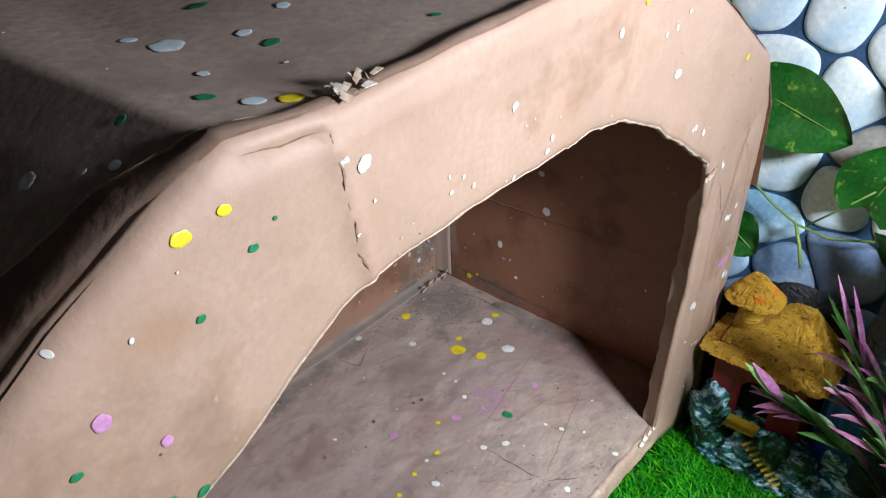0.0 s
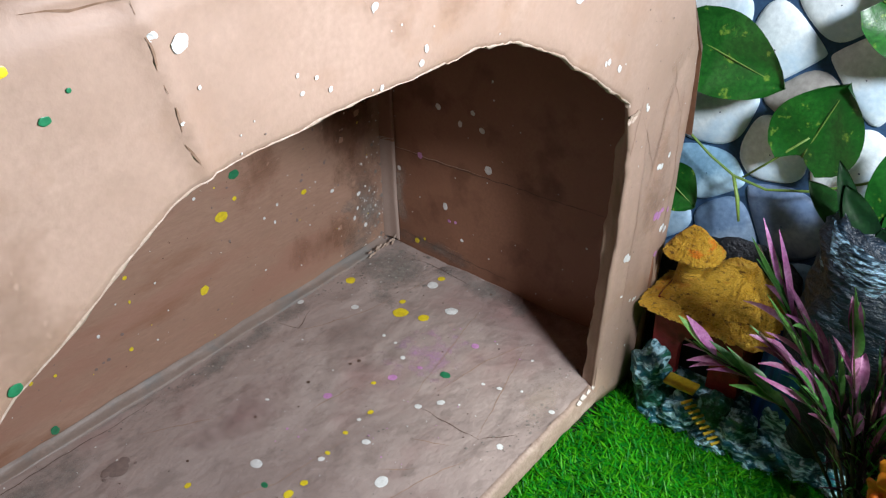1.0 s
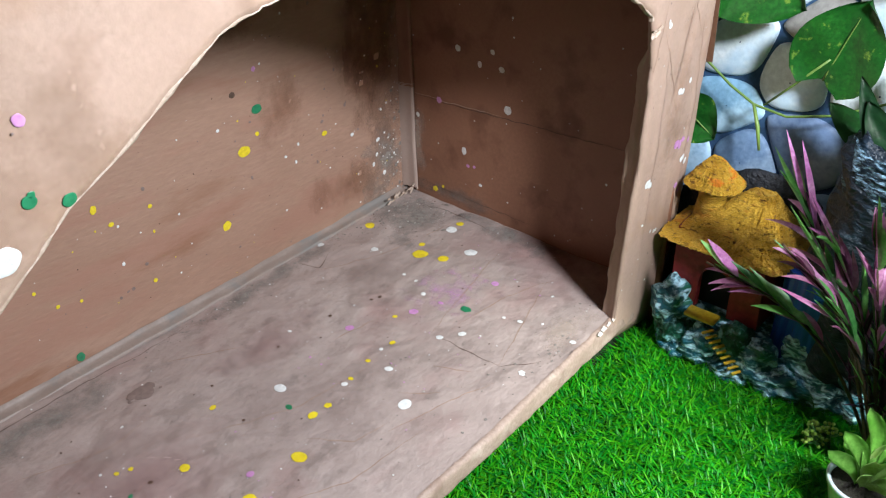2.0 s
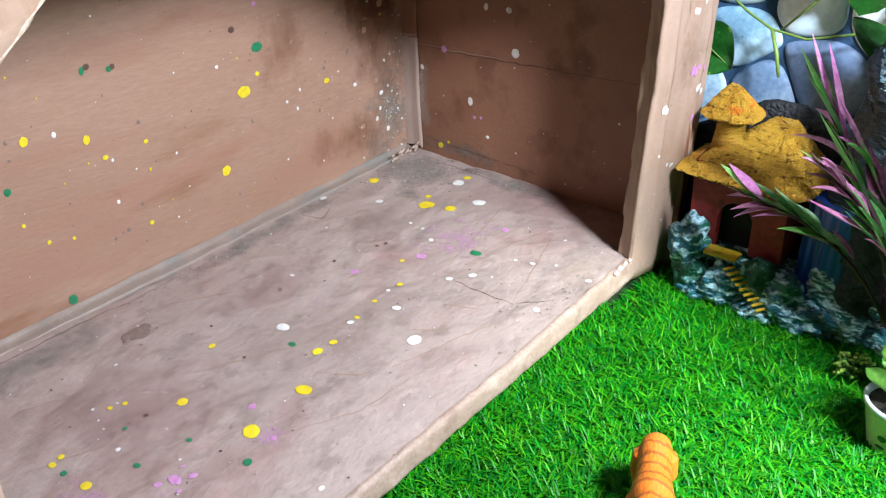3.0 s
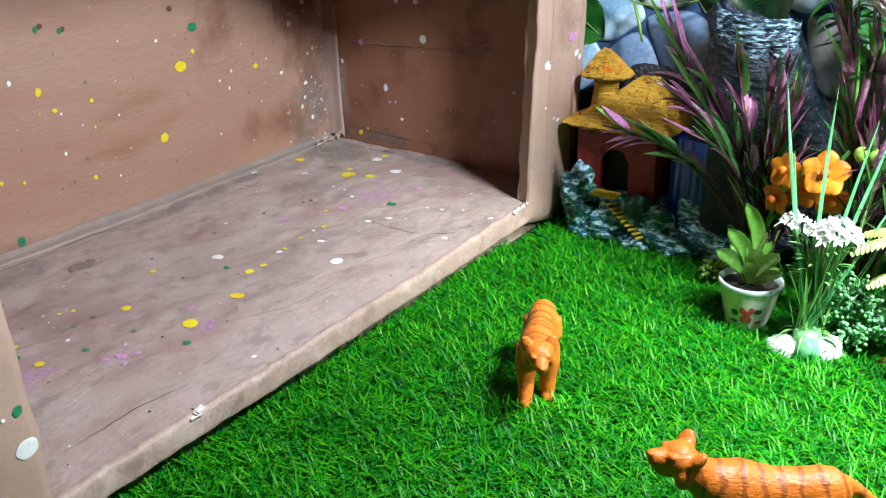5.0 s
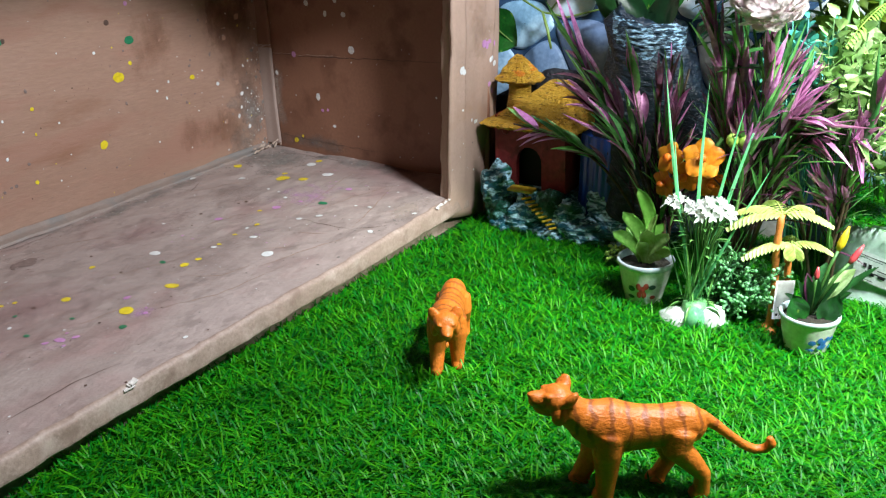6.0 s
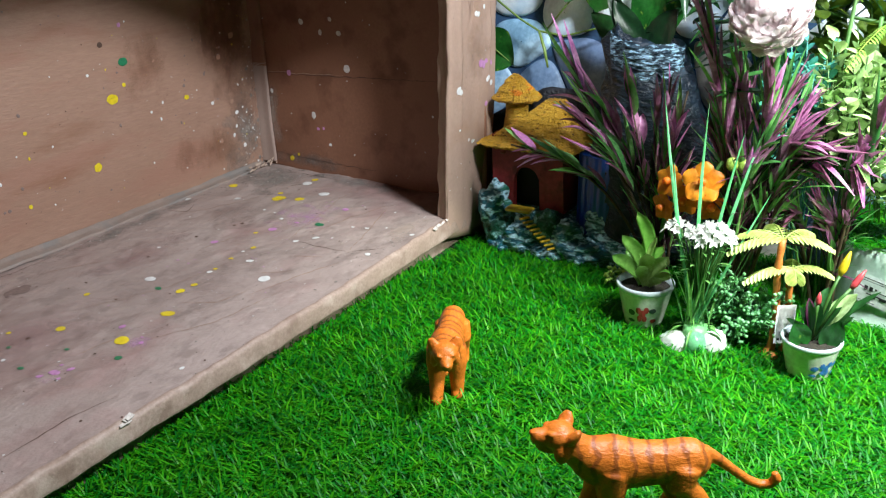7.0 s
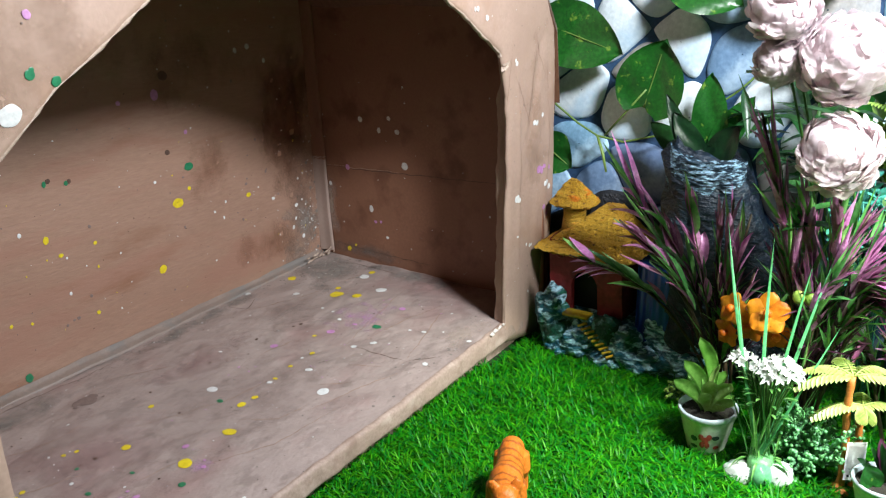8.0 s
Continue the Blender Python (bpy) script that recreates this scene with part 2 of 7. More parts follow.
INNER = [(-0.470, 0.02), (-0.471, 0.10), (-0.472, 0.20), (-0.466, 0.285), (-0.445, 0.322), (-0.411, 0.351), (-0.376, 0.372), (-0.343, 0.393), (-0.322, 0.400), (-0.281, 0.400),
         (-0.238, 0.402), (-0.191, 0.402), (-0.158, 0.402), (-0.129, 0.396), (-0.083, 0.374), (-0.034, 0.344), (0.009, 0.315), (0.018, 0.290), (0.0245, 0.255), (0.0255, 0.183), (0.0260, 0.10), (0.0265, 0.02)]
OUTER = [(-0.600, 0.0), (-0.600, 0.10), (-0.596, 0.20), (-0.580, 0.29), (-0.552, 0.345), (-0.515, 0.386), (-0.478, 0.417), (-0.442, 0.443), (-0.408, 0.463), (-0.380, 0.477),
         (-0.335, 0.474), (-0.270, 0.478), (-0.215, 0.480), (-0.150, 0.480), (-0.085, 0.472), (0.000, 0.426), (0.085, 0.373), (0.113, 0.328), (0.119, 0.250), (0.122, 0.160), (0.120, 0.09), (0.114, 0.0)]


def spread(pts, per):
    out = []
    for a, b in zip(pts, pts[1:]):
        out += [(a[0] + (b[0] - a[0]) * k / per, a[1] + (b[1] - a[1]) * k / per) for k in range(per)]
    return out + [pts[-1]]


def fold_line(x, z, a, b, depth, width):
    """A sharp ridge along the line from a to b."""
    p, a, b = Vector((x, z)), Vector(a), Vector(b)
    t = max(0, min(1, (p - a).dot(b - a) / (b - a).length_squared))
    return depth * math.exp(-((p - a.lerp(b, t)).length / width))


def front_folds(x, z):
    """Creases of the front sheet, and long folds down its narrow side."""
    y = fold_line(x, z, (-0.345, 0.472), (-0.326, 0.400), -0.0030, 0.0035) + fold_line(x, z, (-0.380, 0.4695), (-0.345, 0.4665), 0.0032, 0.0030)
    y += fold_line(x, z, (-0.345, 0.462), (-0.100, 0.470), -0.0016, 0.005) + fold_line(x, z, (-0.420, 0.33), (-0.500, 0.42), -0.0012, 0.006)
    side = max(0, min(1, (x + 0.01) / 0.03))
    y += side * (0.0004 * noise.noise(Vector((x * 60, z * 7, 2.2))) + 0.0005 * noise.noise(Vector((x * 130, z * 60, 5.0))))
    y += side * (fold_line(x, z, (0.040, 0.30), (0.052, 0.05), -0.0014, 0.003) + fold_line(x, z, (0.085, 0.32), (0.066, 0.235), 0.0026, 0.003) + fold_line(x, z, (0.108, 0.30), (0.098, 0.10), -0.0012, 0.004))
    y -= 0.0014 * (1 - abs(noise.noise(Vector((x * 9, z * 9, 6.6))))) ** 9
    return y


def crumple(x, z, s=1.0):
    return s * (0.0022 * noise.noise(Vector((x * 14, z * 14, 3.1))) + 0.0009 * noise.noise(Vector((x * 45, z * 45, 8.2))))


box = thing("cardboard_box", pose(0, 0, 0), "brown cardboard box with a cut arched opening, splattered with paint", "cardboard box")
ins, outs = spread(INNER, 9), spread(OUTER, 9)
bm = bmesh.new()
RINGS = 26
front_rows = []
for side_off in (0.0, 1.0):
    rows = []
    for j in range(RINGS + 1):
        f = j / RINGS
        row = []
        for i, ((xi, zi), (xo, zo)) in enumerate(zip(ins, outs)):
            jag = (0.0016 * noise.noise(Vector((i * 0.30, 0.3, 0.7))) + 0.0010 * noise.noise(Vector((i * 0.9, 4.3, 0.7)))) * (1 - f) ** 3
            x, z = xi + (xo - xi) * f + jag, zi + (zo - zi) * f + jag * 0.8
            right = max(0, min(1, (x + 0.02) / 0.02))
            roll = right * 0.0016 * max(0, 1 - f * 14) ** 2 + 0.0012 * (1 - right) * max(0, 1 - f * 8) ** 2 + 0.0030 * max(0, (f - 0.94) / 0.06) ** 2 + 0.0050 * max(0, min(1, (-0.35 - x) / 0.05)) * max(0, (f - 0.84) / 0.16) ** 2
            y = front_y(z) + crumple(x, z) * (1 - 0.7 * right) + front_folds(x, z) + roll + side_off * (0.0035 + roll * 0.3)
            row.append((x, y, z))
        rows.append(row)
    front_rows.append(rows)
a = quad_grid(bm, front_rows[0])
b = quad_grid(bm, front_rows[1])
for edge_a, edge_b in ((a[0], b[0]), (a[-1], b[-1]), ([r[0] for r in a], [r[0] for r in b]), ([r[-1] for r in a], [r[-1] for r in b])):
    for k in range(len(edge_a) - 1):
        bm.faces.new((edge_a[k], edge_a[k + 1], edge_b[k + 1], edge_b[k]))
front_panel = part("front_panel", bm, KRAFT, box, "light brown kraft front with a jagged arched cut-out")


# the cut edge turns inwards down the side as a narrow return
bm = bmesh.new()
shells = []
for off in (0.0, 0.0022):
    rows = []
    for k in range(17):
        f = k / 16
        row = []
        for j in range(71):
            z = 0.026 + 0.272 * j / 70
            taper = min(1, (0.300 - z) / 0.030)
            x0 = 0.0262 if z < 0.2 else 0.0262 - 0.0090 * max(0, (z - 0.235) / 0.063) ** 1.4
            tear = 0.0022 * noise.noise(Vector((z * 45, 1.5, 0.2))) + 0.0012 * noise.noise(Vector((z * 160, 4.5, 0.2)))
            dent = 0.0022 * math.exp(-((z - 0.150) / 0.008) ** 2) + 0.0016 * math.exp(-((z - 0.215) / 0.006) ** 2)
            y = front_y(z) + 0.0012 + (0.0155 * taper + tear * taper) * f
            x = x0 + 0.0055 * f * taper + 0.0012 * noise.noise(Vector((f * 2.2, z * 40, 7.0))) + 0.0006 * noise.noise(Vector((f * 5, z * 150, 3.0))) - dent * math.sin(math.pi * f) + off
            row.append((x, y, z))
        rows.append(row)
    shells.append(quad_grid(bm, rows))
for ea, eb in ((shells[0][0], shells[1][0]), (shells[0][-1], shells[1][-1]), ([r[0] for r in shells[0]], [r[0] for r in shells[1]]), ([r[-1] for r in shells[0]], [r[-1] for r in shells[1]])):
    for k in range(len(ea) - 1):
        bm.faces.new((ea[k], ea[k + 1], eb[k + 1], eb[k]))
part("side_return", bm, KRAFT, front_panel, "creased paper return down the side of the cut-out")


def panel(name, mat, corner, u, v, nu, nv, thick, amount=1.0, label=""):
    """A sheet of board, slightly uneven, with its thickness behind it."""
    corner, u, v = Vector(corner), Vector(u), Vector(v)
    nrm = u.cross(v).normalized()
    bm = bmesh.new()
    shells = []
    for off in (0.0, -thick):
        shells.append([[corner + u * (i / nu) + v * (j / nv) + nrm * (off + crumple(i / nu * u.length + corner.x * 3, j / nv * v.length + corner.y * 5, amount)) for i in range(nu + 1)] for j in range(nv + 1)])
    a, b = quad_grid(bm, shells[0]), quad_grid(bm, shells[1])
    for ea, eb in ((a[0], b[0]), (a[-1], b[-1]), ([r[0] for r in a], [r[0] for r in b]), ([r[-1] for r in a], [r[-1] for r in b])):
        for k in range(len(ea) - 1):
            bm.faces.new((ea[k], ea[k + 1], eb[k + 1], eb[k]))
    return part(name, bm, mat, box, label)


back_panel = panel("back_panel", KRAFT_BACK, (-0.58, 0.335, 0.0), (0.69, 0, 0), (0, -0.006, 0.47), 60, 44, 0.004, 1.2, "brown back wall with faint grain and rusty stains")
end_panel = panel("end_panel", KRAFT_END_SHADED, (0.096, 0.342, 0.0), (0, -0.325, 0), (0, 0, 0.37), 34, 40, 0.004, 0.8, "end wall, its reddish brown darkened for the shade inside the box")
# left wall shares the shade-darkened colour to dim the bounce inside
left_panel = panel("left_panel", KRAFT_END_SHADED, (-0.585, 0.02, 0.0), (0, 0.32, 0), (0, 0, 0.32), 20, 20, 0.004, 0.8)
# the floor runs out into a folded front lip
def lay(name, mat, profile, label):
    bm = bmesh.new()
    rows = []
    for y, z in profile:
        rows.append([(x, y + (0.0013 * noise.noise(Vector((x * 12, 4.0, z * 30))) + 0.0010 * noise.noise(Vector((x * 90, 1.0, z * 70)))) * (y < 0.0285), z + floor_rise(x, y, z)) for x in [-0.582 + 0.678 * i / 260 for i in range(261)]])
    quad_grid(bm, rows)
    return part(name, bm, mat, box, label)


def floor_rise(x, y, z):
    rise = 0.004 * max(0, min(1, (x + 0.2) / 0.3))
    up = crumple(x, max(y, 0.03), 0.9) - 0.0009 * (1 - abs(noise.noise(Vector((x * 11, y * 16, 1.6))))) ** 10 + 0.0008 * (1 - abs(noise.noise(Vector((x * 30 + 9 * y, y * 26, 4.6))))) ** 12 + 0.0004 * noise.noise(Vector((x * 80, y * 80, 1.0))) + rise
    up += 0.0012 * noise.noise(Vector((x * 45, 2.0, 7.0))) * (y < 0.0305)
    return up * max(0, min(1, (z - 0.004) / 0.03))


floor_panel = lay("floor_panel", KRAFT_FLOOR, [(0.338 - 0.310 * k / 110, 0.041 - 0.005 * k / 110) for k in range(111)], "dusty taupe floor sheet of worn paper")
front_lip = lay("front_lip", KRAFT_LIP, [(0.0300, 0.0363), (0.0285, 0.0366), (0.0268, 0.0362), (0.0254, 0.0350), (0.0247, 0.0330), (0.0243, 0.0300), (0.0240, 0.0265), (0.0238, 0.0230), (0.0238, 0.0206), (0.0244, 0.0194), (0.0290, 0.0190), (0.0360, 0.0188), (0.0380, 0.0170), (0.0380, 0.0000)], "pale worn folded front edge of the box floor")
# roof: follows the front's outline to the back
bm = bmesh.new()
rows = []
for k in range(15):
    f = k / 14
    rows.append([(x + 0.004 * f, 0.009 + 0.331 * f, z - 0.0008 - 0.008 * f + (0.2 + 1.4 * f) * crumple(x * 1.3, f * 0.35)) for x, z in outs[18:162]])
quad_grid(bm, rows)
roof_panel = part("roof_panel", bm, KRAFT_ROOF, box, "dull brown bent roof sheet with paint blots")


# dark sheet added under the roof to cut bounce and deepen the shade inside
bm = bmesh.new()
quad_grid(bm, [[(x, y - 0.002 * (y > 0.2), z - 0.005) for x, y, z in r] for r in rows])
part("inner_lining", bm, KRAFT_SHADE, roof_panel, "dark brown sheet added under the roof to deepen the shade inside")


def sheet(name, mat, parent, corners, thick, n=10, amount=1.0, label=""):
    """A thin loose sheet between four corners, a little wavy, with its edges."""
    a, b, c, d = (Vector(p) for p in corners)
    nrm = (b - a).cross(d - a).normalized()
    top = []
    for j in range(n + 1):
        row = []
        for i in range(n + 1):
            u, v = i / n, j / n
            p = a.lerp(b, u).lerp(d.lerp(c, u), v)
            p = p + (b - a) * 0.02 * noise.noise(Vector((v * 6, 1.3, p.x * 20))) + (d - a) * 0.02 * noise.noise(Vector((u * 6, 7.3, p.y * 20)))
            row.append(p + nrm * (0.0006 * amount * noise.noise(p * 60)))
        top.append(row)
    bm = bmesh.new()
    va = quad_grid(bm, top)
    vb = quad_grid(bm, [[p - nrm * thick for p in r] for r in top])
    for ea, eb in ((va[0], vb[0]), (va[-1], vb[-1]), ([r[0] for r in va], [r[0] for r in vb]), ([r[-1] for r in va], [r[-1] for r in vb])):
        for k in range(n):
            bm.faces.new((ea[k], ea[k + 1], eb[k + 1], eb[k]))
    return part(name, bm, mat, parent, label, False)


# dusty tape along the inner seams
def strip(name, mat, parent, rows, label=""):
    bm = bmesh.new()
    quad_grid(bm, rows)
    part(name, bm, mat, parent, label)


def tape_wave(a, f, seed):
    return noise.noise(Vector((a * 25, f * 2, seed)))


strip("seam_tape", TAPE, back_panel, [[(x, 0.3350 - out + 0.0014 * tape_wave(x, out * 90, 0.4), up + 0.0010 * tape_wave(x * 2, out * 90, 3.4) + 0.004 * max(0, min(1, (x + 0.2) / 0.3)))
                                       for x in [-0.58 + 0.665 * i / 160 for i in range(161)]] for out, up in ((0.0005, 0.0480), (0.0020, 0.0474), (0.0032, 0.0455), (0.0055, 0.0440), (0.0080, 0.0434), (0.0105, 0.0430), (0.0115, 0.0426), (0.0118, 0.0400))], "dusty grey paper tape along the floor seam")
# upper length of the tape takes the end wall's shade-darkened colour
for mat, low, high, word in ((KRAFT_PATCH, 0.05, 0.172, "pale paper tape down the inner corner"), (KRAFT_END_SHADED, 0.168, 0.37, "")):
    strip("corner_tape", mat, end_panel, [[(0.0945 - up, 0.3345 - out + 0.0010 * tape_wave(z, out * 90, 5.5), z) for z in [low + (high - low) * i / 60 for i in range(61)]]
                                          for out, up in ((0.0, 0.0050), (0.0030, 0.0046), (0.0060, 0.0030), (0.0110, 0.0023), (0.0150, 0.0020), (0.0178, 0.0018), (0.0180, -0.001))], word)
# the torn pale edge of the cut-out
rim = []
for lift, reach in ((0.0002, 0.0015), (-0.0006, 0.0003), (0.0004, -0.0010), (0.0030, -0.0010)):
    row = []
    for i in range(18, 146):
        (x, z), (xo, zo) = ins[i], outs[i]
        way = Vector((xo - x, zo - z)).normalized()
        edge = front_rows[0][0][i]
        wave = max(0.0, 0.8 + 1.3 * noise.noise(Vector((i * 0.6, 2.2, 0.1))) + 0.8 * noise.noise(Vector((i * 1.9, 4.4, 0.1))))
        row.append((edge[0] + way.x * reach * wave, edge[1] + lift, edge[2] + way.y * reach * wave))
    rim.append(row)
strip("torn_rim", TORN, front_panel, rim, "torn pale paper edge of the cut-out")
# torn scraps of paper
rip = random.Random(8)
for c, spread_x, count, size in (((-0.375, 0.023, 0.0375), 0.012, 3, 0.010), ((0.010, 0.024, 0.0395), 0.018, 6, 0.007), ((0.070, 0.318, 0.050), 0.026, 22, 0.005), ((0.012, 0.009, 0.303), 0.004, 7, 0.007)):
    for _ in range(count):
        p = Vector(c) + Vector((rip.uniform(-1, 1) * spread_x, rip.uniform(-0.001, 0.001), rip.uniform(-0.004, 0.003)))
        u = Vector((rip.uniform(0.5, 1), rip.uniform(-0.1, 0.1), rip.uniform(-0.2, 0.5))) * size
        v = Vector((rip.uniform(-0.2, 0.2), rip.uniform(0.0, 0.3), rip.uniform(0.4, 0.8))) * size * 0.6
        if c[2] > 0.4 or c[1] in (0.023, 0.024):
            v = Vector((v.x, v.z * 1.2, 0.0012))
            u = Vector((u.x, u.y, 0.0010))
        sheet("torn_scrap", PALE_SCRAP if c[2] > 0.4 or c[1] in (0.023, 0.024) else TORN, front_panel, (p, p + u, p + u * 0.9 + v, p + v * 0.7), 0.0006, 5, 3.0)

# the front sheet folds over the top and ends in a torn edge
bm = bmesh.new()
rows = []
for back, up in ((0.0034, -0.0004), (0.0050, 0.0009), (0.0085, 0.0014), (0.0135, 0.0012), (0.0185, 0.0004), (0.0225, -0.0008)):
    row = []
    for x, z in spread(OUTER, 16)[32:290]:
        left = max(0, min(1, (-0.36 - x) / 0.05))
        ragged = (0.0022 * noise.noise(Vector((x * 70, 3.0, 1.0))) + 0.0012 * noise.noise(Vector((x * 220, 3.0, 1.0)))) * (back > 0.018)
        reach = back * (0.45 + 0.55 * left) * (1 + 0.9 * max(0, min(1, (-0.385 - x) / 0.10)))
        row.append((x, front_y(z) + 0.004 * left + reach + ragged, z + up + 0.0010 * noise.noise(Vector((x * 40, back * 120, 4.0)))))
    rows.append(row)
fold_edge = rows[-1]
quad_grid(bm, rows)
bmesh.ops.solidify(bm, geom=bm.faces[:], thickness=-0.0012)
part("fold_over", bm, KRAFT, front_panel, "paper folded over the top with a torn edge")
torn = [[(x + 0.0006 * noise.noise(Vector((x * 300, k, 3.0))), y + dy * (0.7 + 0.6 * noise.noise(Vector((x * 160, 8.0, 2.0)))), z + dz) for x, y, z in fold_edge] for k, (dy, dz) in enumerate(((-0.0010, 0.0002), (-0.0002, 0.0006), (0.0006, 0.0004), (0.0007, -0.0012)))]
strip("torn_edge", TORN, front_panel, torn, "pale torn paper fibres along the fold")
for k in range(14):
    f = rip.random()
    c = Vector((-0.344 + 0.026 * f, 0.001 + 0.008 * rip.random(), 0.4745 + 0.0030 * f + 0.0012 * rip.random()))
    u = Vector((rip.uniform(0.3, 1), rip.uniform(-0.4, 0.6), rip.uniform(-0.2, 0.4))) * 0.0062
    v = Vector((rip.uniform(-0.4, 0.2), rip.uniform(0.3, 1.0), rip.uniform(-0.1, 0.4))) * 0.0046
    sheet("torn_scrap", PALE_SCRAP if k % 2 == 0 else TORN, front_panel, (c, c + u, c + u * 0.8 + v, c + v * 0.7), 0.0004, 5, 5.0)

# ---- the stone wall behind ----
STONE = material("pale_pebble", (0.80, 0.91, 0.96), (0.92, 0.97, 0.99), 12, 0.55, 0.1, 200, 0.001, spots=(0.34, 0.60, 0.84), spot_scale=10, spot_range=(0.50, 0.74), vary=0.06)
STONE_BLUE = material("blue_grey_pebble", (0.16, 0.30, 0.50), (0.36, 0.54, 0.74), 14, 0.55, 0.1, 200, 0.001, vary=0.35, spots=(0.55, 0.72, 0.86), spot_scale=12, spot_range=(0.52, 0.74))
STONE_TAN = material("tan_grey_pebble", (0.42, 0.40, 0.38), (0.62, 0.60, 0.57), 14, 0.55, 0.1, 200, 0.001, vary=0.25, spots=(0.30, 0.40, 0.50), spot_scale=14, spot_range=(0.54, 0.74))
MORTAR = material("dark_blue_gap", (0.02, 0.06, 0.14), (0.04, 0.12, 0.24), 30, 0.8, 0.3)
WALL_X = 0.166
bm = bmesh.new()
slab(bm, (WALL_X, -1.1, FLOOR_Z), (WALL_X + 0.02, 0.6, 0.78))
stone_wall = structure("stone_wall", bm, MORTAR, "backdrop wall of pale blue-white rounded pebbles")


def clip_cell(poly, p, q):
    """The part of a polygon that is nearer to p than to q."""
    mid, n = (p + q) / 2, q - p
    out = []
    for a, b in zip(poly, poly[1:] + poly[:1]):
        da, db = (a - mid).dot(n), (b - mid).dot(n)
        if da <= 0:
            out.append(a)
        if da * db < 0:
            out.append(a.lerp(b, da / (da - db)))
    return out


def round_off(poly, times=2):
    for _ in range(times):
        poly = [c for a, b in zip(poly, poly[1:] + poly[:1]) for c in (a.lerp(b, 0.22), a.lerp(b, 0.78))]
    return poly


rnd = random.Random(11)
seeds = [Vector(p) for p in ((0.019, 0.336), (-0.031, 0.325), (-0.103, 0.313), (-0.066, 0.362), (0.012, 0.255), (-0.045, 0.235), (-0.055, 0.182), (-0.016, 0.163), (-0.150, 0.300), (0.008, 0.198), (-0.135, 0.350), (-0.190, 0.264), (-0.005, 0.386), (-0.098, 0.238), (0.033, 0.395))]
for j in range(10):
    for i in range(16):
        spot = Vector((-0.80 + i * 0.066 + (j % 2) * 0.033 + rnd.uniform(-0.018, 0.018), 0.04 + j * 0.060 + rnd.uniform(-0.016, 0.016)))
        if all((spot - q).length > 0.042 for q in seeds[:15]):
            seeds.append(spot)
for s in seeds:
    near = sorted((q for q in seeds if q is not s), key=lambda q: (q - s).length)[:14]
    poly = [s + Vector(c) for c in ((-0.08, -0.08), (0.08, -0.08), (0.08, 0.08), (-0.08, 0.08))]
    for q in near:
        poly = clip_cell(poly, s, q)
    c = sum(poly, Vector((0, 0))) / len(poly)
    poly = [p + (c - p).normalized() * min(0.0013, (c - p).length * 0.3) for p in poly]
    poly = round_off(poly, 3)
    bm = bmesh.new()
    rings = []
    for f, h in ((1.0, -0.001), (0.975, 0.0016), (0.88, 0.0034), (0.6, 0.0046), (0.02, 0.0050)):
        rings.append([(-h, (c.x + (p.x - c.x) * f) - c.x, (c.y + (p.y - c.y) * f) - c.y) for p in poly])
    quad_grid(bm, rings, True)
    low = c.y < 0.215
    pick = rnd.random()
    mat = (STONE_BLUE if pick < 0.90 else STONE_TAN) if low else (STONE if pick < 0.80 else STONE_TAN if pick < 0.90 else STONE_BLUE)
    st = part("stone", bm, mat, stone_wall)
    st.location = (WALL_X, c.x, c.y)

# ---- turf blades ----
BLADE = material("turf_blade", (0.007, 0.19, 0.003), (0.036, 0.46, 0.009), 25, 0.42, 0.0, 300, gloss=0.16, through_light=0.18, island=0.45, stretch=(1, 1, 0.2))


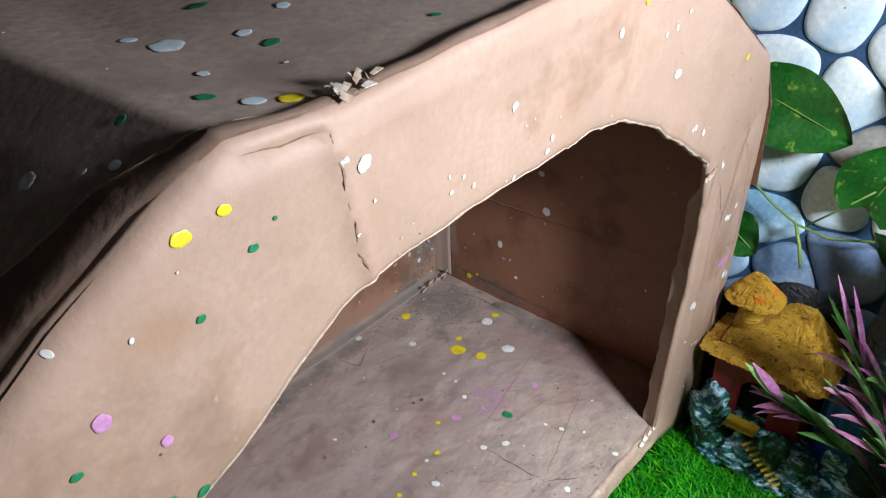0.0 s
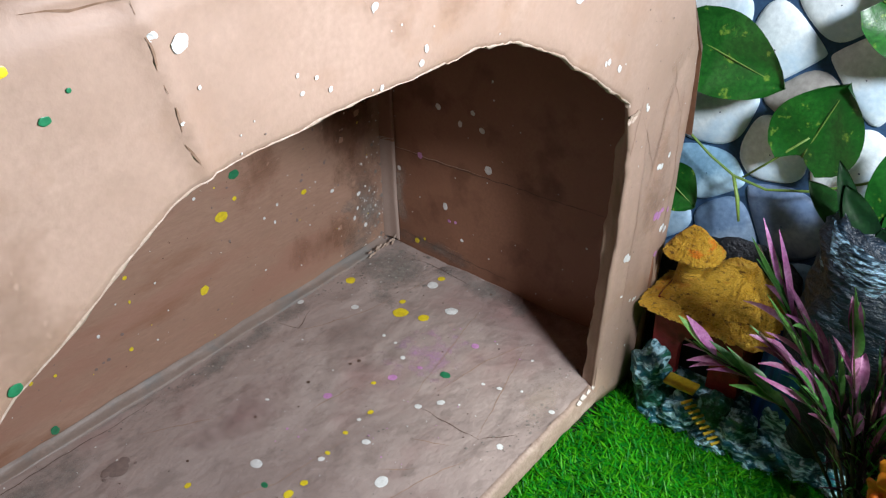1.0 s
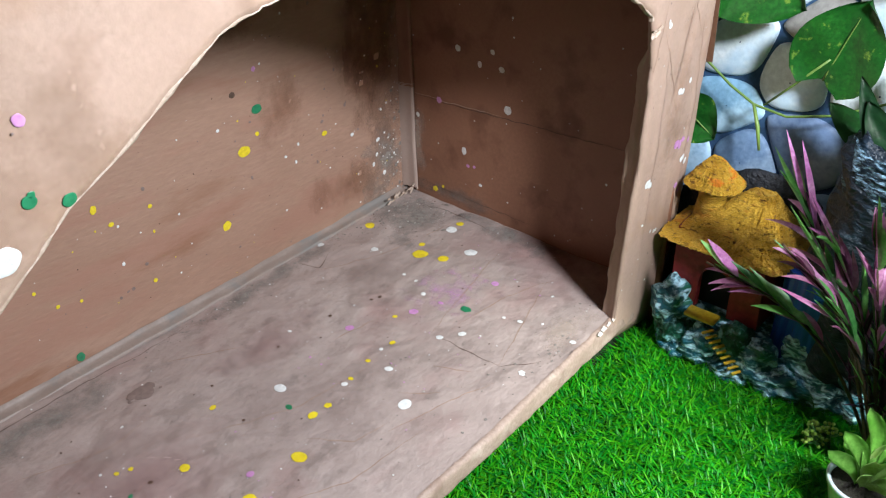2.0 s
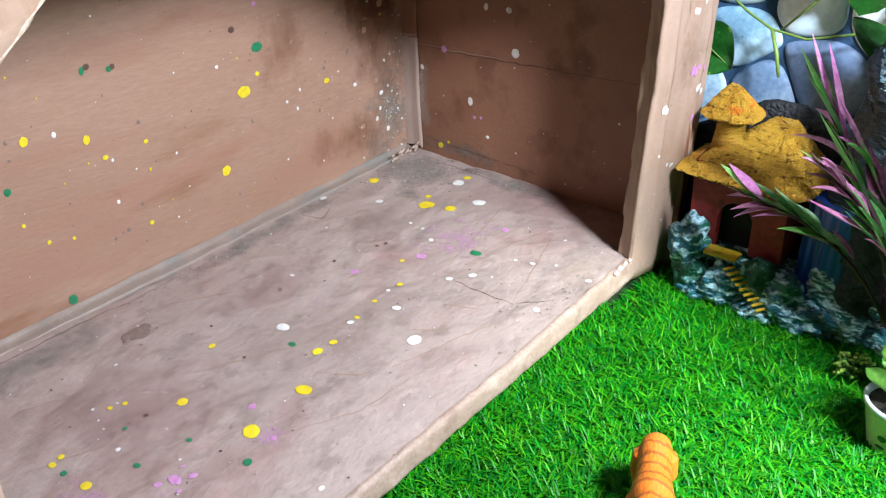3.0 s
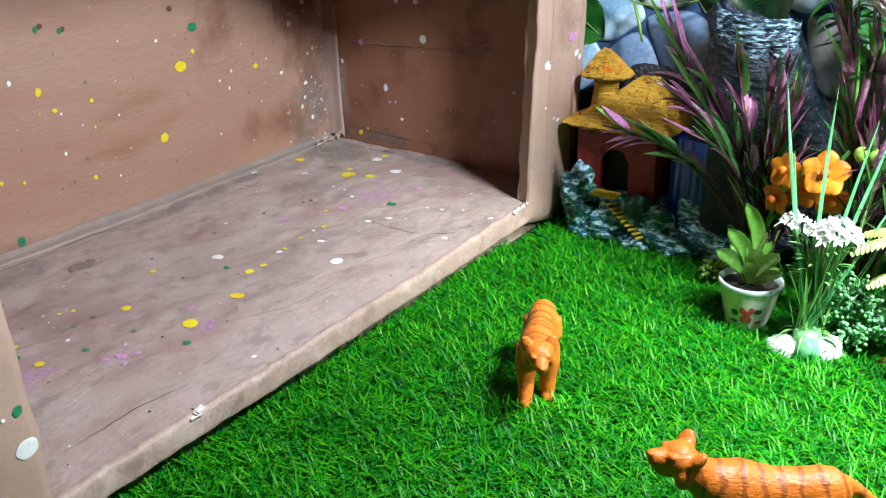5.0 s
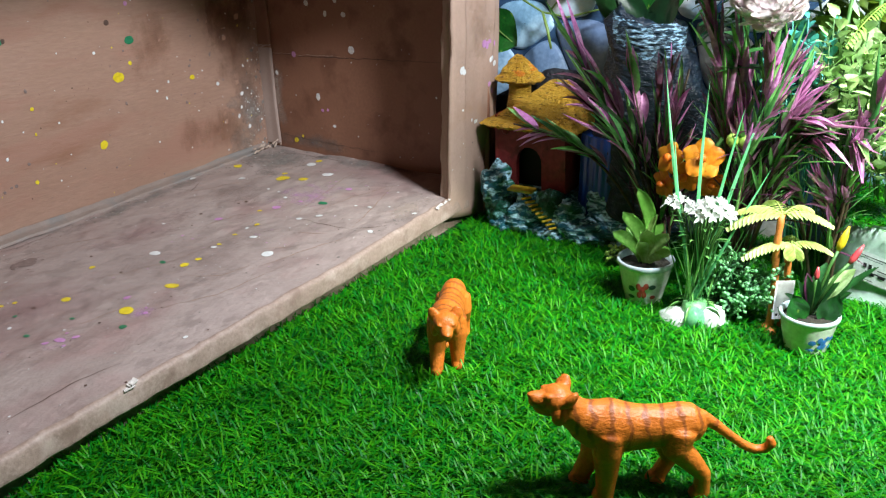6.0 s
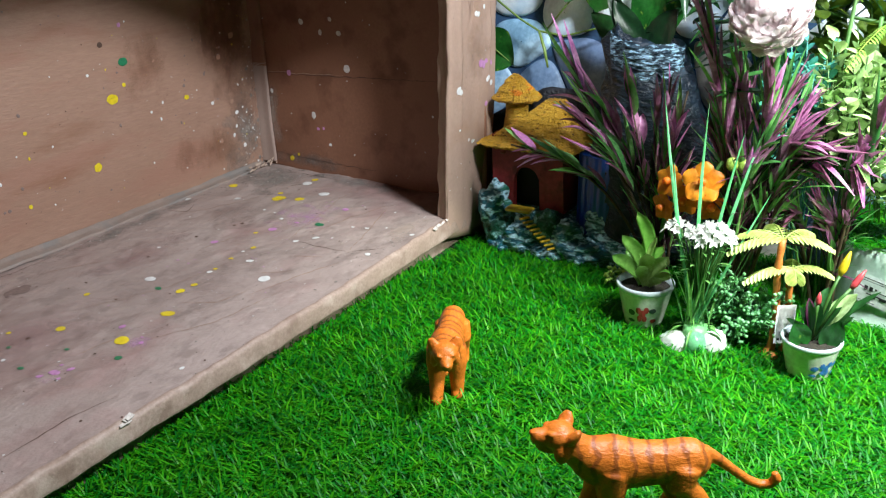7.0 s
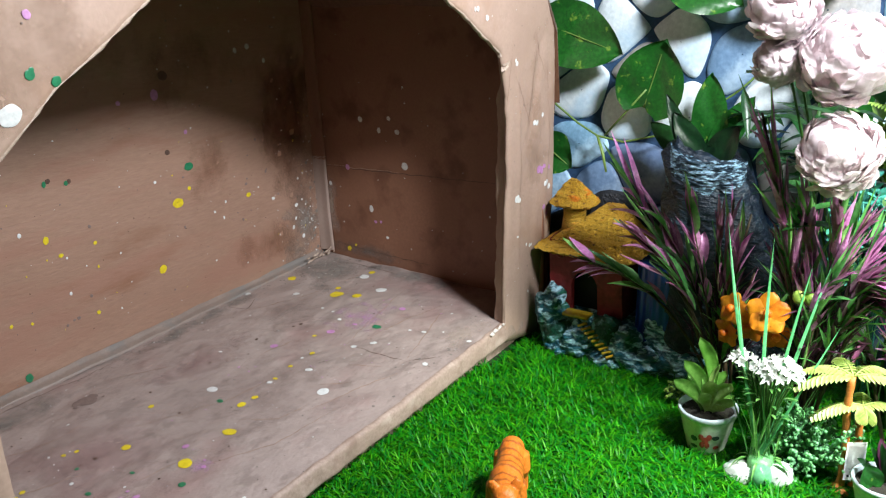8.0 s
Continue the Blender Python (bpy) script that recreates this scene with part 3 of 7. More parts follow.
def turf(name, x0, x1, y0, y1, z, per_cm2, length, keep, seed):
    """Curved plastic blades in tufts, leaning every way, as one mesh."""
    g = np.random.default_rng(seed)
    n = int((x1 - x0) * (y1 - y0) * 1e4 * per_cm2)
    x, y = g.uniform(x0, x1, n), g.uniform(y0, y1, n)
    ok = keep(x, y)
    x, y = x[ok], y[ok]
    n = len(x)
    patch = np.sin(x * 61 + 2 * np.sin(y * 37)) + np.cos(y * 53 + 1.7 * np.sin(x * 29))
    turn = g.uniform(0, 2 * np.pi, n) + patch * 0.3
    lean = np.radians(np.clip(g.normal(73, 13, n), 15, 89))
    ln = length * g.uniform(0.7, 1.25, n)
    w = 0.00050 * g.uniform(0.8, 1.35, n)
    dx, dy = np.cos(turn), np.sin(turn)
    sx, sy = -dy, dx
    pts = np.zeros((n, 7, 3))
    for k, (f, wf) in enumerate(((0.0, 1.0), (0.42, 1.0), (0.85, 0.85))):
        out, up = ln * np.sin(lean) * (0.35 * f + 0.65 * f * f), ln * np.cos(lean) * (1.35 * f - 0.35 * f * f)
        for s, o in ((-1, 0), (1, 1)):
            pts[:, 2 * k + o] = np.stack([x + dx * out + s * sx * w * wf, y + dy * out + s * sy * w * wf, z + up], 1)
    pts[:, 6] = np.stack([x + dx * ln * np.sin(lean), y + dy * ln * np.sin(lean), z + ln * np.cos(lean)], 1)
    base = np.arange(n)[:, None] * 7
    faces = np.concatenate([base + np.array(f) for f in ((0, 1, 2), (1, 3, 2), (2, 3, 4), (3, 5, 4), (4, 5, 6))], 0).astype(np.int32)
    me = bpy.data.meshes.new(name)
    me.vertices.add(n * 7)
    me.vertices.foreach_set("co", pts.reshape(-1))
    me.loops.add(len(faces) * 3)
    me.loops.foreach_set("vertex_index", faces.reshape(-1))
    me.polygons.add(len(faces))
    me.polygons.foreach_set("loop_start", np.arange(len(faces), dtype=np.int32) * 3)
    me.update(calc_edges=True)
    me.materials.append(BLADE)
    return tagged(new(name, me), "bright green plastic blades of artificial turf", "artificial turf", "", "stuff")


turf("turf_blades", -0.60, 0.16, -0.60, 0.035, 0.0, 62, 0.0165, lambda x, y: (y < 0.019) | ((y < 0.034) & (x > -0.462) & (x < -0.004)) | (x > 0.125), 3)

# ---- the toy animals: one plain moulded shape each ----
ORANGE = material("orange_plastic", (0.68, 0.17, 0.018), (0.78, 0.235, 0.03), 60, 0.42, 0.6, 700, 0.0009, gloss=0.4, wrinkle=0.8, wrinkle_scale=240, stretch=(0.5, 1, 1))


def striped(mat):
    """Thin dark brown painted stripes round the body, fading on the belly."""
    n, l = mat.node_tree.nodes, mat.node_tree.links
    b = n["Principled BSDF"]
    old = b.inputs["Base Color"].links[0].from_socket
    tex, wave = n.new("ShaderNodeTexCoord"), n.new("ShaderNodeTexWave")
    wave.inputs["Scale"].default_value, wave.inputs["Distortion"].default_value, wave.inputs["Detail Scale"].default_value = 33.0, 3.2, 3.0
    l.new(tex.outputs["Object"], wave.inputs["Vector"])
    sep = n.new("ShaderNodeSeparateXYZ")
    l.new(tex.outputs["Object"], sep.inputs[0])
    lim = n.new("ShaderNodeMapRange")
    lim.inputs["From Min"].default_value, lim.inputs["From Max"].default_value = 0.030, 0.046
    l.new(sep.outputs["Z"], lim.inputs["Value"])
    fwd = n.new("ShaderNodeMapRange")
    fwd.inputs["From Min"].default_value, fwd.inputs["From Max"].default_value = 0.040, 0.034
    l.new(sep.outputs["X"], fwd.inputs["Value"])
    line = n.new("ShaderNodeMapRange")
    line.inputs["From Min"].default_value, line.inputs["From Max"].default_value, line.inputs["To Max"].default_value = 0.72, 0.96, 0.62
    l.new(wave.outputs["Fac"], line.inputs["Value"])
    m1, m2 = n.new("ShaderNodeMath"), n.new("ShaderNodeMath")
    m1.operation = m2.operation = "MULTIPLY"
    l.new(line.outputs[0], m1.inputs[0])
    l.new(lim.outputs[0], m1.inputs[1])
    l.new(m1.outputs[0], m2.inputs[0])
    l.new(fwd.outputs[0], m2.inputs[1])
    mx = n.new("ShaderNodeMix")
    mx.data_type = "RGBA"
    l.new(m2.outputs[0], mx.inputs[0])
    l.new(old, mx.inputs[6])
    mx.inputs[7].default_value = (0.12, 0.03, 0.012, 1)
    l.new(mx.outputs[2], b.inputs["Base Color"])
    return mat


striped(ORANGE)


def toy_tiger(m, label, head_turn, head_up, tail):
    """Local x runs to the head, z up, feet at 0."""
    bm = bmesh.new()
    tube(bm, [(-0.0385, 0, 0.047), (-0.037, 0, 0.0465), (-0.033, 0, 0.0455), (-0.026, 0, 0.0445), (-0.014, 0, 0.0430), (-0.002, 0, 0.0425), (0.007, 0, 0.0428), (0.015, 0, 0.0435), (0.023, 0, 0.0455), (0.031, 0, 0.049), (0.037, 0, 0.051)],
         [0.0015, 0.0058, 0.0092, 0.0106, 0.0106, 0.0112, 0.0126, 0.0138, 0.0120, 0.0094, 0.002], 40, True, 1.16)
    hm = Matrix.Translation((0.031, 0, 0.050)) @ pose(0, 0, 0, 0, -head_up, head_turn)
    tube(bm, [hm @ Vector(p) for p in ((-0.012, 0, -0.005), (-0.003, 0, -0.001), (0.006, 0, 0.003), (0.014, 0, 0.006), (0.018, 0, 0.007))], [0.002, 0.0102, 0.0090, 0.0082, 0.002], 30)
    blob(bm, hm @ Vector((0.0155, 0, 0.008)), (0.0088, 0.0094, 0.0080), 0, 1, 4)
    tube(bm, [hm @ Vector(p) for p in ((0.016, 0, 0.0068), (0.020, 0, 0.0064), (0.0260, 0, 0.0056), (0.0295, 0, 0.0054), (0.0308, 0, 0.0052))], [0.005, 0.0056, 0.0047, 0.0039, 0.001], 24)
    tube(bm, [hm @ Vector(p) for p in ((0.017, 0, 0.0012), (0.0230, 0, 0.0006), (0.0268, 0, 0.0008))], [0.0044, 0.0034, 0.0010], 20)
    blob(bm, hm @ Vector((0.0306, 0, 0.0072)), (0.0018, 0.0026, 0.0016), 0, 1, 2)
    for s in (-1, 1):
        tube(bm, [hm @ Vector((0.0115, s * 0.0068, 0.010)), hm @ Vector((0.0108, s * 0.0088, 0.0142)), hm @ Vector((0.0102, s * 0.0102, 0.0184))], [0.0050, 0.0046, 0.0022], 16, True, 0.6)
        blob(bm, hm @ Vector((0.0215, s * 0.0048, 0.0108)), (0.0030, 0.0024, 0.0016), 0, 1, 2)
        blob(bm, hm @ Vector((0.0140, s * 0.0080, 0.002)), (0.0042, 0.0032, 0.0060), 0, 1, 3)
    for x, y, step in ((0.0145, 0.0074, 0.001), (0.0175, -0.0074, 0.009)):
        tube(bm, [(x - 0.001, y * 0.6, 0.050), (x, y * 0.85, 0.043), (x + 0.001, y, 0.032), (x + step * 0.5, y, 0.018), (x + step, y, 0.007), (x + step, y, 0.001)], [0.003, 0.0092, 0.0084, 0.0062, 0.0053, 0.0049], 24)
        tube(bm, [(x + step - 0.004, y, 0.0030), (x + step, y, 0.0036), (x + step + 0.005, y, 0.0032), (x + step + 0.0075, y, 0.0028)], [0.002, 0.0046, 0.0042, 0.001], 20)
    for x, y, step in ((-0.026, 0.0070, -0.012), (-0.025, -0.0070, 0.008)):
        tube(bm, [(x + 0.002, y * 0.5, 0.050), (x + 0.002, y * 0.8, 0.043), (x + 0.004, y, 0.033), (x + step * 0.5 + 0.001, y, 0.024), (x + step * 0.7 - 0.003, y, 0.016), (x + step, y, 0.006), (x + step, y, 0.001)], [0.003, 0.0088, 0.0082, 0.0062, 0.0048, 0.0045, 0.0044], 24)
        tube(bm, [(x + step - 0.004, y, 0.0030), (x + step, y, 0.0036), (x + step + 0.005, y, 0.0032), (x + step + 0.0075, y, 0.0028)], [0.002, 0.0046, 0.0042, 0.001], 20)
    tube(bm, tail, [0.0042, 0.0032] + [0.0027] * (len(tail) - 4) + [0.0030, 0.0018], 20)
    ob = new("toy_tiger", link_mesh("toy_tiger", bm, ORANGE))
    for kind, name in (("REMESH", "melt"), ("SMOOTH", "soften")):
        mod = ob.modifiers.new(name, kind)
        if kind == "REMESH":
            mod.mode, mod.voxel_size, mod.use_smooth_shade = "VOXEL", 0.0008, True
        else:
            mod.iterations, mod.factor = 7, 0.5
    ob.matrix_world = m
    return tagged(ob, label, "toy tiger", "toy tigers on the turf")


toy_tiger(pose(-0.2750, -0.2815, 0.004, 0, 0, 121) @ Matrix.Scale(1.03, 4), "orange plastic toy tiger with brown stripes standing side-on, tail curled", 8, 18,
          [(-0.035, 0, 0.049), (-0.043, 0, 0.044), (-0.052, 0, 0.0365), (-0.060, 0, 0.030), (-0.067, 0, 0.0265), (-0.0725, 0.001, 0.0275), (-0.0750, 0.002, 0.0320), (-0.0735, 0.002, 0.0360)])
toy_tiger(pose(-0.194, -0.110, 0.004, 0, 0, 204) @ Matrix.Scale(0.94, 4), "orange plastic toy tiger standing on the turf near the box", 12, -8,
          [(-0.035, 0, 0.047), (-0.0395, 0, 0.041), (-0.0415, 0, 0.033), (-0.0425, 0, 0.025), (-0.0435, 0, 0.018), (-0.046, 0, 0.013)])

# ---- the resin hut with rocks and waterfall ----
THATCH = material("ochre_thatch", (0.74, 0.38, 0.022), (0.98, 0.68, 0.12), 60, 0.5, 1.0, 620, 0.004, spots=(0.17, 0.065, 0.008), spot_scale=190, spot_range=(0.57, 0.68), stretch=(0.7, 0.7, 2.8), wrinkle=1.3, wrinkle_scale=120, patches=(0.66, 0.27, 0.02), patch_scale=60, patch_range=(0.55, 0.66))
CAP_THATCH = material("orange_thatch", (0.58, 0.28, 0.016), (0.88, 0.58, 0.07), 60, 0.5, 1.0, 620, 0.004, spots=(0.20, 0.085, 0.010), spot_scale=190, spot_range=(0.57, 0.66), stretch=(0.7, 0.7, 2.6), wrinkle=1.0, wrinkle_scale=120, patches=(0.74, 0.22, 0.014), patch_scale=60, patch_range=(0.56, 0.64))
HUT_RED = material("hut_red", (0.20, 0.016, 0.020), (0.31, 0.032, 0.036), 30, 0.45, 0.5, 160, 0.002, gloss=0.3, patches=(0.08, 0.008, 0.010), patch_scale=60)
HUT_SHADE = material("hut_inside_shade", (0.006, 0.005, 0.005), (0.012, 0.01, 0.01), 30, 0.8, 0.1)
ROCK = material("painted_rock", (0.006, 0.080, 0.12), (0.035, 0.28, 0.40), 45, 0.42, 0.8, 160, 0.005, spots=(0.52, 0.84, 0.96), spot_scale=120, spot_range=(0.48, 0.60), stretch=(0.7, 0.7, 2.0), wrinkle=1.2, wrinkle_scale=60, patches=(0.01, 0.14, 0.08), patch_scale=40, patch_range=(0.52, 0.62))
ROCK_BLACK = material("black_rock", (0.008, 0.009, 0.012), (0.025, 0.03, 0.04), 40, 0.5, 0.9, 260, 0.004)
ROCK_GREEN = material("mossy_rock", (0.006, 0.08, 0.05), (0.02, 0.20, 0.11), 50, 0.4, 1.0, 200, 0.005, spots=(0.30, 0.62, 0.66), spot_scale=120, spot_range=(0.54, 0.66), wrinkle=1.2, wrinkle_scale=70)
ROCK_TOWER = material("grey_blue_bark", (0.004, 0.009, 0.018), (0.014, 0.034, 0.060), 45, 0.45, 1.0, 150, 0.004, spots=(0.022, 0.05, 0.08), spot_scale=90, spot_range=(0.57, 0.70), stretch=(1, 1, 2.2), wrinkle=1.2, wrinkle_scale=60)
ROCK_PALE = material("frosted_rock", (0.015, 0.035, 0.06), (0.06, 0.13, 0.20), 60, 0.4, 1.0, 150, 0.005, spots=(0.46, 0.72, 0.92), spot_scale=200, spot_range=(0.48, 0.60), stretch=(0.7, 0.7, 2.4), wrinkle=1.5, wrinkle_scale=90)
BLUE_FALL = material("blue_waterfall", (0.004, 0.030, 0.24), (0.016, 0.10, 0.58), 60, 0.3, 0.3, 200, 0.001, spots=(0.02, 0.10, 0.44), spot_scale=90, spot_range=(0.56, 0.72), stretch=(1, 1, 0.12))
STEP_YELLOW = material("yellow_step", (0.55, 0.38, 0.02), (0.72, 0.52, 0.04), 120, 0.45, 0.3)
HX = 0.082
hut = thing("aquarium_ornament", pose(0.10, -0.08, 0), "resin aquarium ornament, red thatched hut on painted rocks with blue waterfall", "aquarium ornament")


def local(v):
    return Vector(v) - Vector((0.10, -0.08, 0))


def shifted(bm):
    for v in bm.verts:
        v.co = local(v.co)
    return bm


# wall with an arched doorway through the front
bm = bmesh.new()
arch = [(-0.0235, 0.046), (-0.0235, 0.074)] + [(-0.038 + 0.0145 * math.cos(math.pi * k / 10), 0.074 + 0.016 * math.sin(math.pi * k / 10)) for k in range(1, 10)] + [(-0.0525, 0.074), (-0.0525, 0.046)]
edge = [(0.0, 0.046), (0.001, 0.10), (0.001, 0.12), (-0.010, 0.121), (-0.020, 0.121), (-0.029, 0.121), (-0.038, 0.121), (-0.047, 0.121), (-0.056, 0.121), (-0.066, 0.121), (-0.078, 0.121), (-0.078, 0.10), (-0.080, 0.046)]
for xa, xb in ((HX, HX + 0.005),):
    fr = quad_grid(bm, [[(xa + 0.001 * noise.noise(Vector((y * 90, z * 90, 0))), y, z) for y, z in arch], [(xa - 0.001, y, z) for y, z in edge]])
    quad_grid(bm, [[(xa, y, z) for y, z in arch], [(xa + 0.007, y, z) for y, z in arch]])
quad_grid(bm, [[(HX - 0.001, 0.0, 0.046), (HX - 0.001, 0.001, 0.121)], [(HX + 0.055, 0.004, 0.046), (HX + 0.055, 0.004, 0.121)]])
quad_grid(bm, [[(HX - 0.001, -0.080, 0.046), (HX - 0.001, -0.078, 0.121)], [(HX + 0.055, -0.082, 0.046), (HX + 0.055, -0.082, 0.121)]])
part("wall", shifted(bm), HUT_RED, hut, "dark red plastered wall with an arched doorway")
# near-black block behind the arch stands for the unlit inside
bm = bmesh.new()
slab(bm, (HX + 0.012, -0.076, 0.046), (HX + 0.05, -0.002, 0.118))
part("doorway_interior", shifted(bm), HUT_SHADE, hut, "black block standing for the shade inside the doorway")
for y in (-0.011, -0.067):
    bm = bmesh.new()
    blob(bm, (HX - 0.001, y, 0.105), (0.0022, 0.004, 0.004), 0.1, 3, 2)
    part("window_knob", shifted(bm), HUT_RED, hut)


def thatch(rings, sides, mat, name, seed, jag):
    """Layered rings from eave to top; each is centre, half sizes and height."""
    bm = bmesh.new()
    rows = []
    for k, (cx, cy, ax, ay, z, sq) in enumerate(rings):
        row = []
        for i in range(sides):
            t = 2 * math.pi * i / sides
            c, s = math.cos(t), math.sin(t)
            r = (abs(c) ** sq + abs(s) ** sq) ** (-1 / sq)
            f = 1 + jag * (1.1 * noise.noise(Vector((i * 1.7, k * 0.35, seed))) + 0.9 * noise.noise(Vector((i * 0.43, k * 0.5, seed + 2))) - 0.9 * (noise.noise(Vector((i * 0.9, k * 0.1, seed + 5))) > 0.22))
            row.append((cx + ax * c * r * f, cy + ay * s * r * f, z + 0.0016 * noise.noise(Vector((i * 0.7, k * 2.0, seed + 4))) + 0.0012 * noise.noise(Vector((i * 0.25, k * 0.6, seed + 9)))))
        rows.append(row)
    v = quad_grid(bm, rows, True)
    bm.faces.new(v[-1])
    bm.faces.new(v[0][::-1])
    return part(name, shifted(bm), mat, hut, "", False)


roof_rings = [(0.110, -0.040, 0.030, 0.040, 0.1120, 6), (0.110, -0.040, 0.0395, 0.0500, 0.1090, 8)]
strata = [0.0, 0.10, 0.19, 0.29, 0.40, 0.52, 0.65, 0.80, 1.0]
for level, (t0, t1) in enumerate(zip(strata, strata[1:])):
    lip = (1.055, 0.990, 0.985, 0.995, 0.985, 0.995, 0.985, 0.99)[level]
    for t, out in ((t0, lip - 0.020), (t0 * 0.95 + t1 * 0.05, lip + 0.030), (t0 * 0.7 + t1 * 0.3, lip + 0.022), (t0 * 0.2 + t1 * 0.8, lip)):
        keep = 1 - t
        roof_rings.append((0.110 + 0.014 * t, -0.040 - 0.012 * t, (0.0365 * keep + 0.005) * out, (0.0440 * keep + 0.0080) * out, 0.1125 + 0.0410 * (0.85 * t + 0.15 * t * t), 9 - 4.0 * t))
thatch(roof_rings, 260, THATCH, "thatched_roof", 2.0, 0.026)
bm = bmesh.new()
tube(bm, [(0.112, -0.012, 0.118), (0.112, -0.012, 0.138), (0.112, -0.012, 0.157)], [0.0150, 0.0118, 0.0118], 20)
part("chimney_neck", shifted(bm), THATCH, hut)
cap_rings = [(0.112, -0.012, 0.013, 0.014, 0.1540, 2.6), (0.112, -0.012, 0.0190, 0.0215, 0.1510, 3.0)]
for layer in range(3):
    for t, out in ((layer / 3, 1.05), (layer / 3 + 0.10, 1.05), (layer / 3 + 0.2, 1.0), (layer / 3 + 0.325, 0.98)):
        cap_rings.append((0.112, -0.012 + 0.002 * t, (0.0180 * (1 - t) ** 0.85 + 0.003) * out, (0.0205 * (1 - t) ** 0.85 + 0.003) * out, 0.1535 + 0.0235 * t, 3.0 - t))
thatch(cap_rings, 120, CAP_THATCH, "roof_cap", 7.0, 0.040)
for cx, cy, cz, rx, ry, rz, mat, name in ((0.076, -0.004, 0.046, 0.018, 0.016, 0.024, ROCK, "rock"), (0.072, -0.014, 0.024, 0.016, 0.018, 0.018, ROCK_GREEN, "rock"), (0.068, -0.020, 0.012, 0.014, 0.020, 0.012, ROCK, "rock"), (0.068, -0.040, 0.020, 0.016, 0.018, 0.020, ROCK, "rock"),
                                          (0.072, -0.066, 0.034, 0.014, 0.016, 0.018, ROCK_GREEN, "rock"), (0.070, -0.088, 0.024, 0.016, 0.018, 0.020, ROCK, "rock"), (0.068, -0.072, 0.008, 0.015, 0.022, 0.012, ROCK, "rock"), (0.070, -0.108, 0.014, 0.018, 0.022, 0.016, ROCK, "rock"),
                                          (0.076, -0.122, 0.010, 0.016, 0.018, 0.012, ROCK_GREEN, "rock"), (0.080, -0.142, 0.014, 0.020, 0.022, 0.018, ROCK, "rock"), (0.092, -0.168, 0.020, 0.024, 0.024, 0.030, ROCK, "rock"), (0.115, -0.05, 0.025, 0.042, 0.065, 0.026, ROCK, "rock_base"), (0.115, -0.14, 0.03, 0.042, 0.06, 0.034, ROCK, "rock_base")):
    bm = bmesh.new()
    blob(bm, (cx, cy, cz), (rx, ry, rz), 0.32, 4.0, 4, cx * 70 + cy * 131)
    part(name, shifted(bm), mat, hut)
bm = bmesh.new()
blob(bm, (0.142, -0.035, 0.068), (0.016, 0.075, 0.085), 0.3, 3.0, 4, 5.0)
part("dark_rock", shifted(bm), ROCK_BLACK, hut, "blackish rock backing behind the hut")
bm = bmesh.new()
slab(bm, (0.063, -0.050, 0.0465), (0.078, -0.022, 0.0500), 0.0012)
part("landing", shifted(bm), STEP_YELLOW, hut, "yellow doorstep")
for k in range(9):
    f = k / 8
    bm = bmesh.new()
    slab(bm, (-0.0056, -0.0012, -0.0008), (0.0056, 0.0012, 0.0008), 0.0003)
    m = Matrix.Translation((0.0560 - 0.003 * f, -0.0485 - 0.032 * f, 0.0450 - 0.026 * f)) @ pose(0, 0, 0, 12, 0, -30)
    for v in bm.verts:
        v.co = m @ v.co
    part("step", shifted(bm), STEP_YELLOW, hut)
bm = bmesh.new()
rows = []
for k in range(12):
    f = k / 11
    rows.append([(0.094 - 0.012 * math.sin(math.pi * i / 40) - 0.004 * f + 0.0006 * math.sin(i * 1.3), -0.090 - 0.062 * i / 40, 0.108 - 0.082 * f) for i in range(41)])
quad_grid(bm, rows)
quad_grid(bm, [rows[0], [(0.13, p[1], p[2] + 0.002) for p in rows[0]]])
part("waterfall", shifted(bm), BLUE_FALL, hut, "dark blue ribbed painted waterfall")
bm = bmesh.new()
rows = []
for k in range(26):
    f = k / 25
    rows.append([])
    for i in range(40):
        t = 2 * math.pi * i / 40
        nz = noise.fractal(Vector((math.cos(t) * 1.6, math.sin(t) * 1.6, f * 5.0)), 1, 2, 4)
        r = (0.050 - 0.012 * f) * (1 + 0.20 * nz) * (1.0 if k < 24 else 0.75) * (1 + 0.85 * max(0, -math.sin(t)) ** 2 * min(1, 1.9 * (1 - f)))
        top = 0.222 + 0.016 * noise.noise(Vector((math.cos(t) * 1.5, math.sin(t) * 1.5, 9.0))) + 0.012 * math.sin(t + 0.5)
        rows[-1].append((0.112 + 0.78 * r * math.cos(t), -0.147 + r * math.sin(t), 0.03 + (top - 0.03) * f))
v = quad_grid(bm, rows, True)
bm.faces.new(v[-1])
part("rock_tower", shifted(bm), ROCK_TOWER, hut, "blackish stump-like rock tower")
bm = bmesh.new()
rows = []
for k in range(10):
    f = k / 9
    rows.append([])
    for i in range(49):
        t = math.radians(75 + 190 * i / 48)
        ends = min(1, 5 * min(i, 48 - i) / 48)
        top = 0.222 + 0.004 * noise.noise(Vector((math.cos(t) * 2.5, math.sin(t) * 2.5, 9.0))) + 0.006 * math.sin(t + 0.5)
        low = 0.186 + 0.012 * noise.noise(Vector((math.cos(t) * 3, math.sin(t) * 3, 2.0)))
        r = 0.0395 * (1 + 0.05 * noise.fractal(Vector((math.cos(t) * 4, math.sin(t) * 4, f * 2)), 1, 2, 4)) * (0.9 + 0.1 * math.sin(math.pi * f) * ends)
        rows[-1].append((0.112 + 0.80 * r * math.cos(t), -0.147 + r * math.sin(t), low + (top - low) * f))
quad_grid(bm, rows)
bmesh.ops.solidify(bm, geom=bm.faces[:], thickness=0.004)
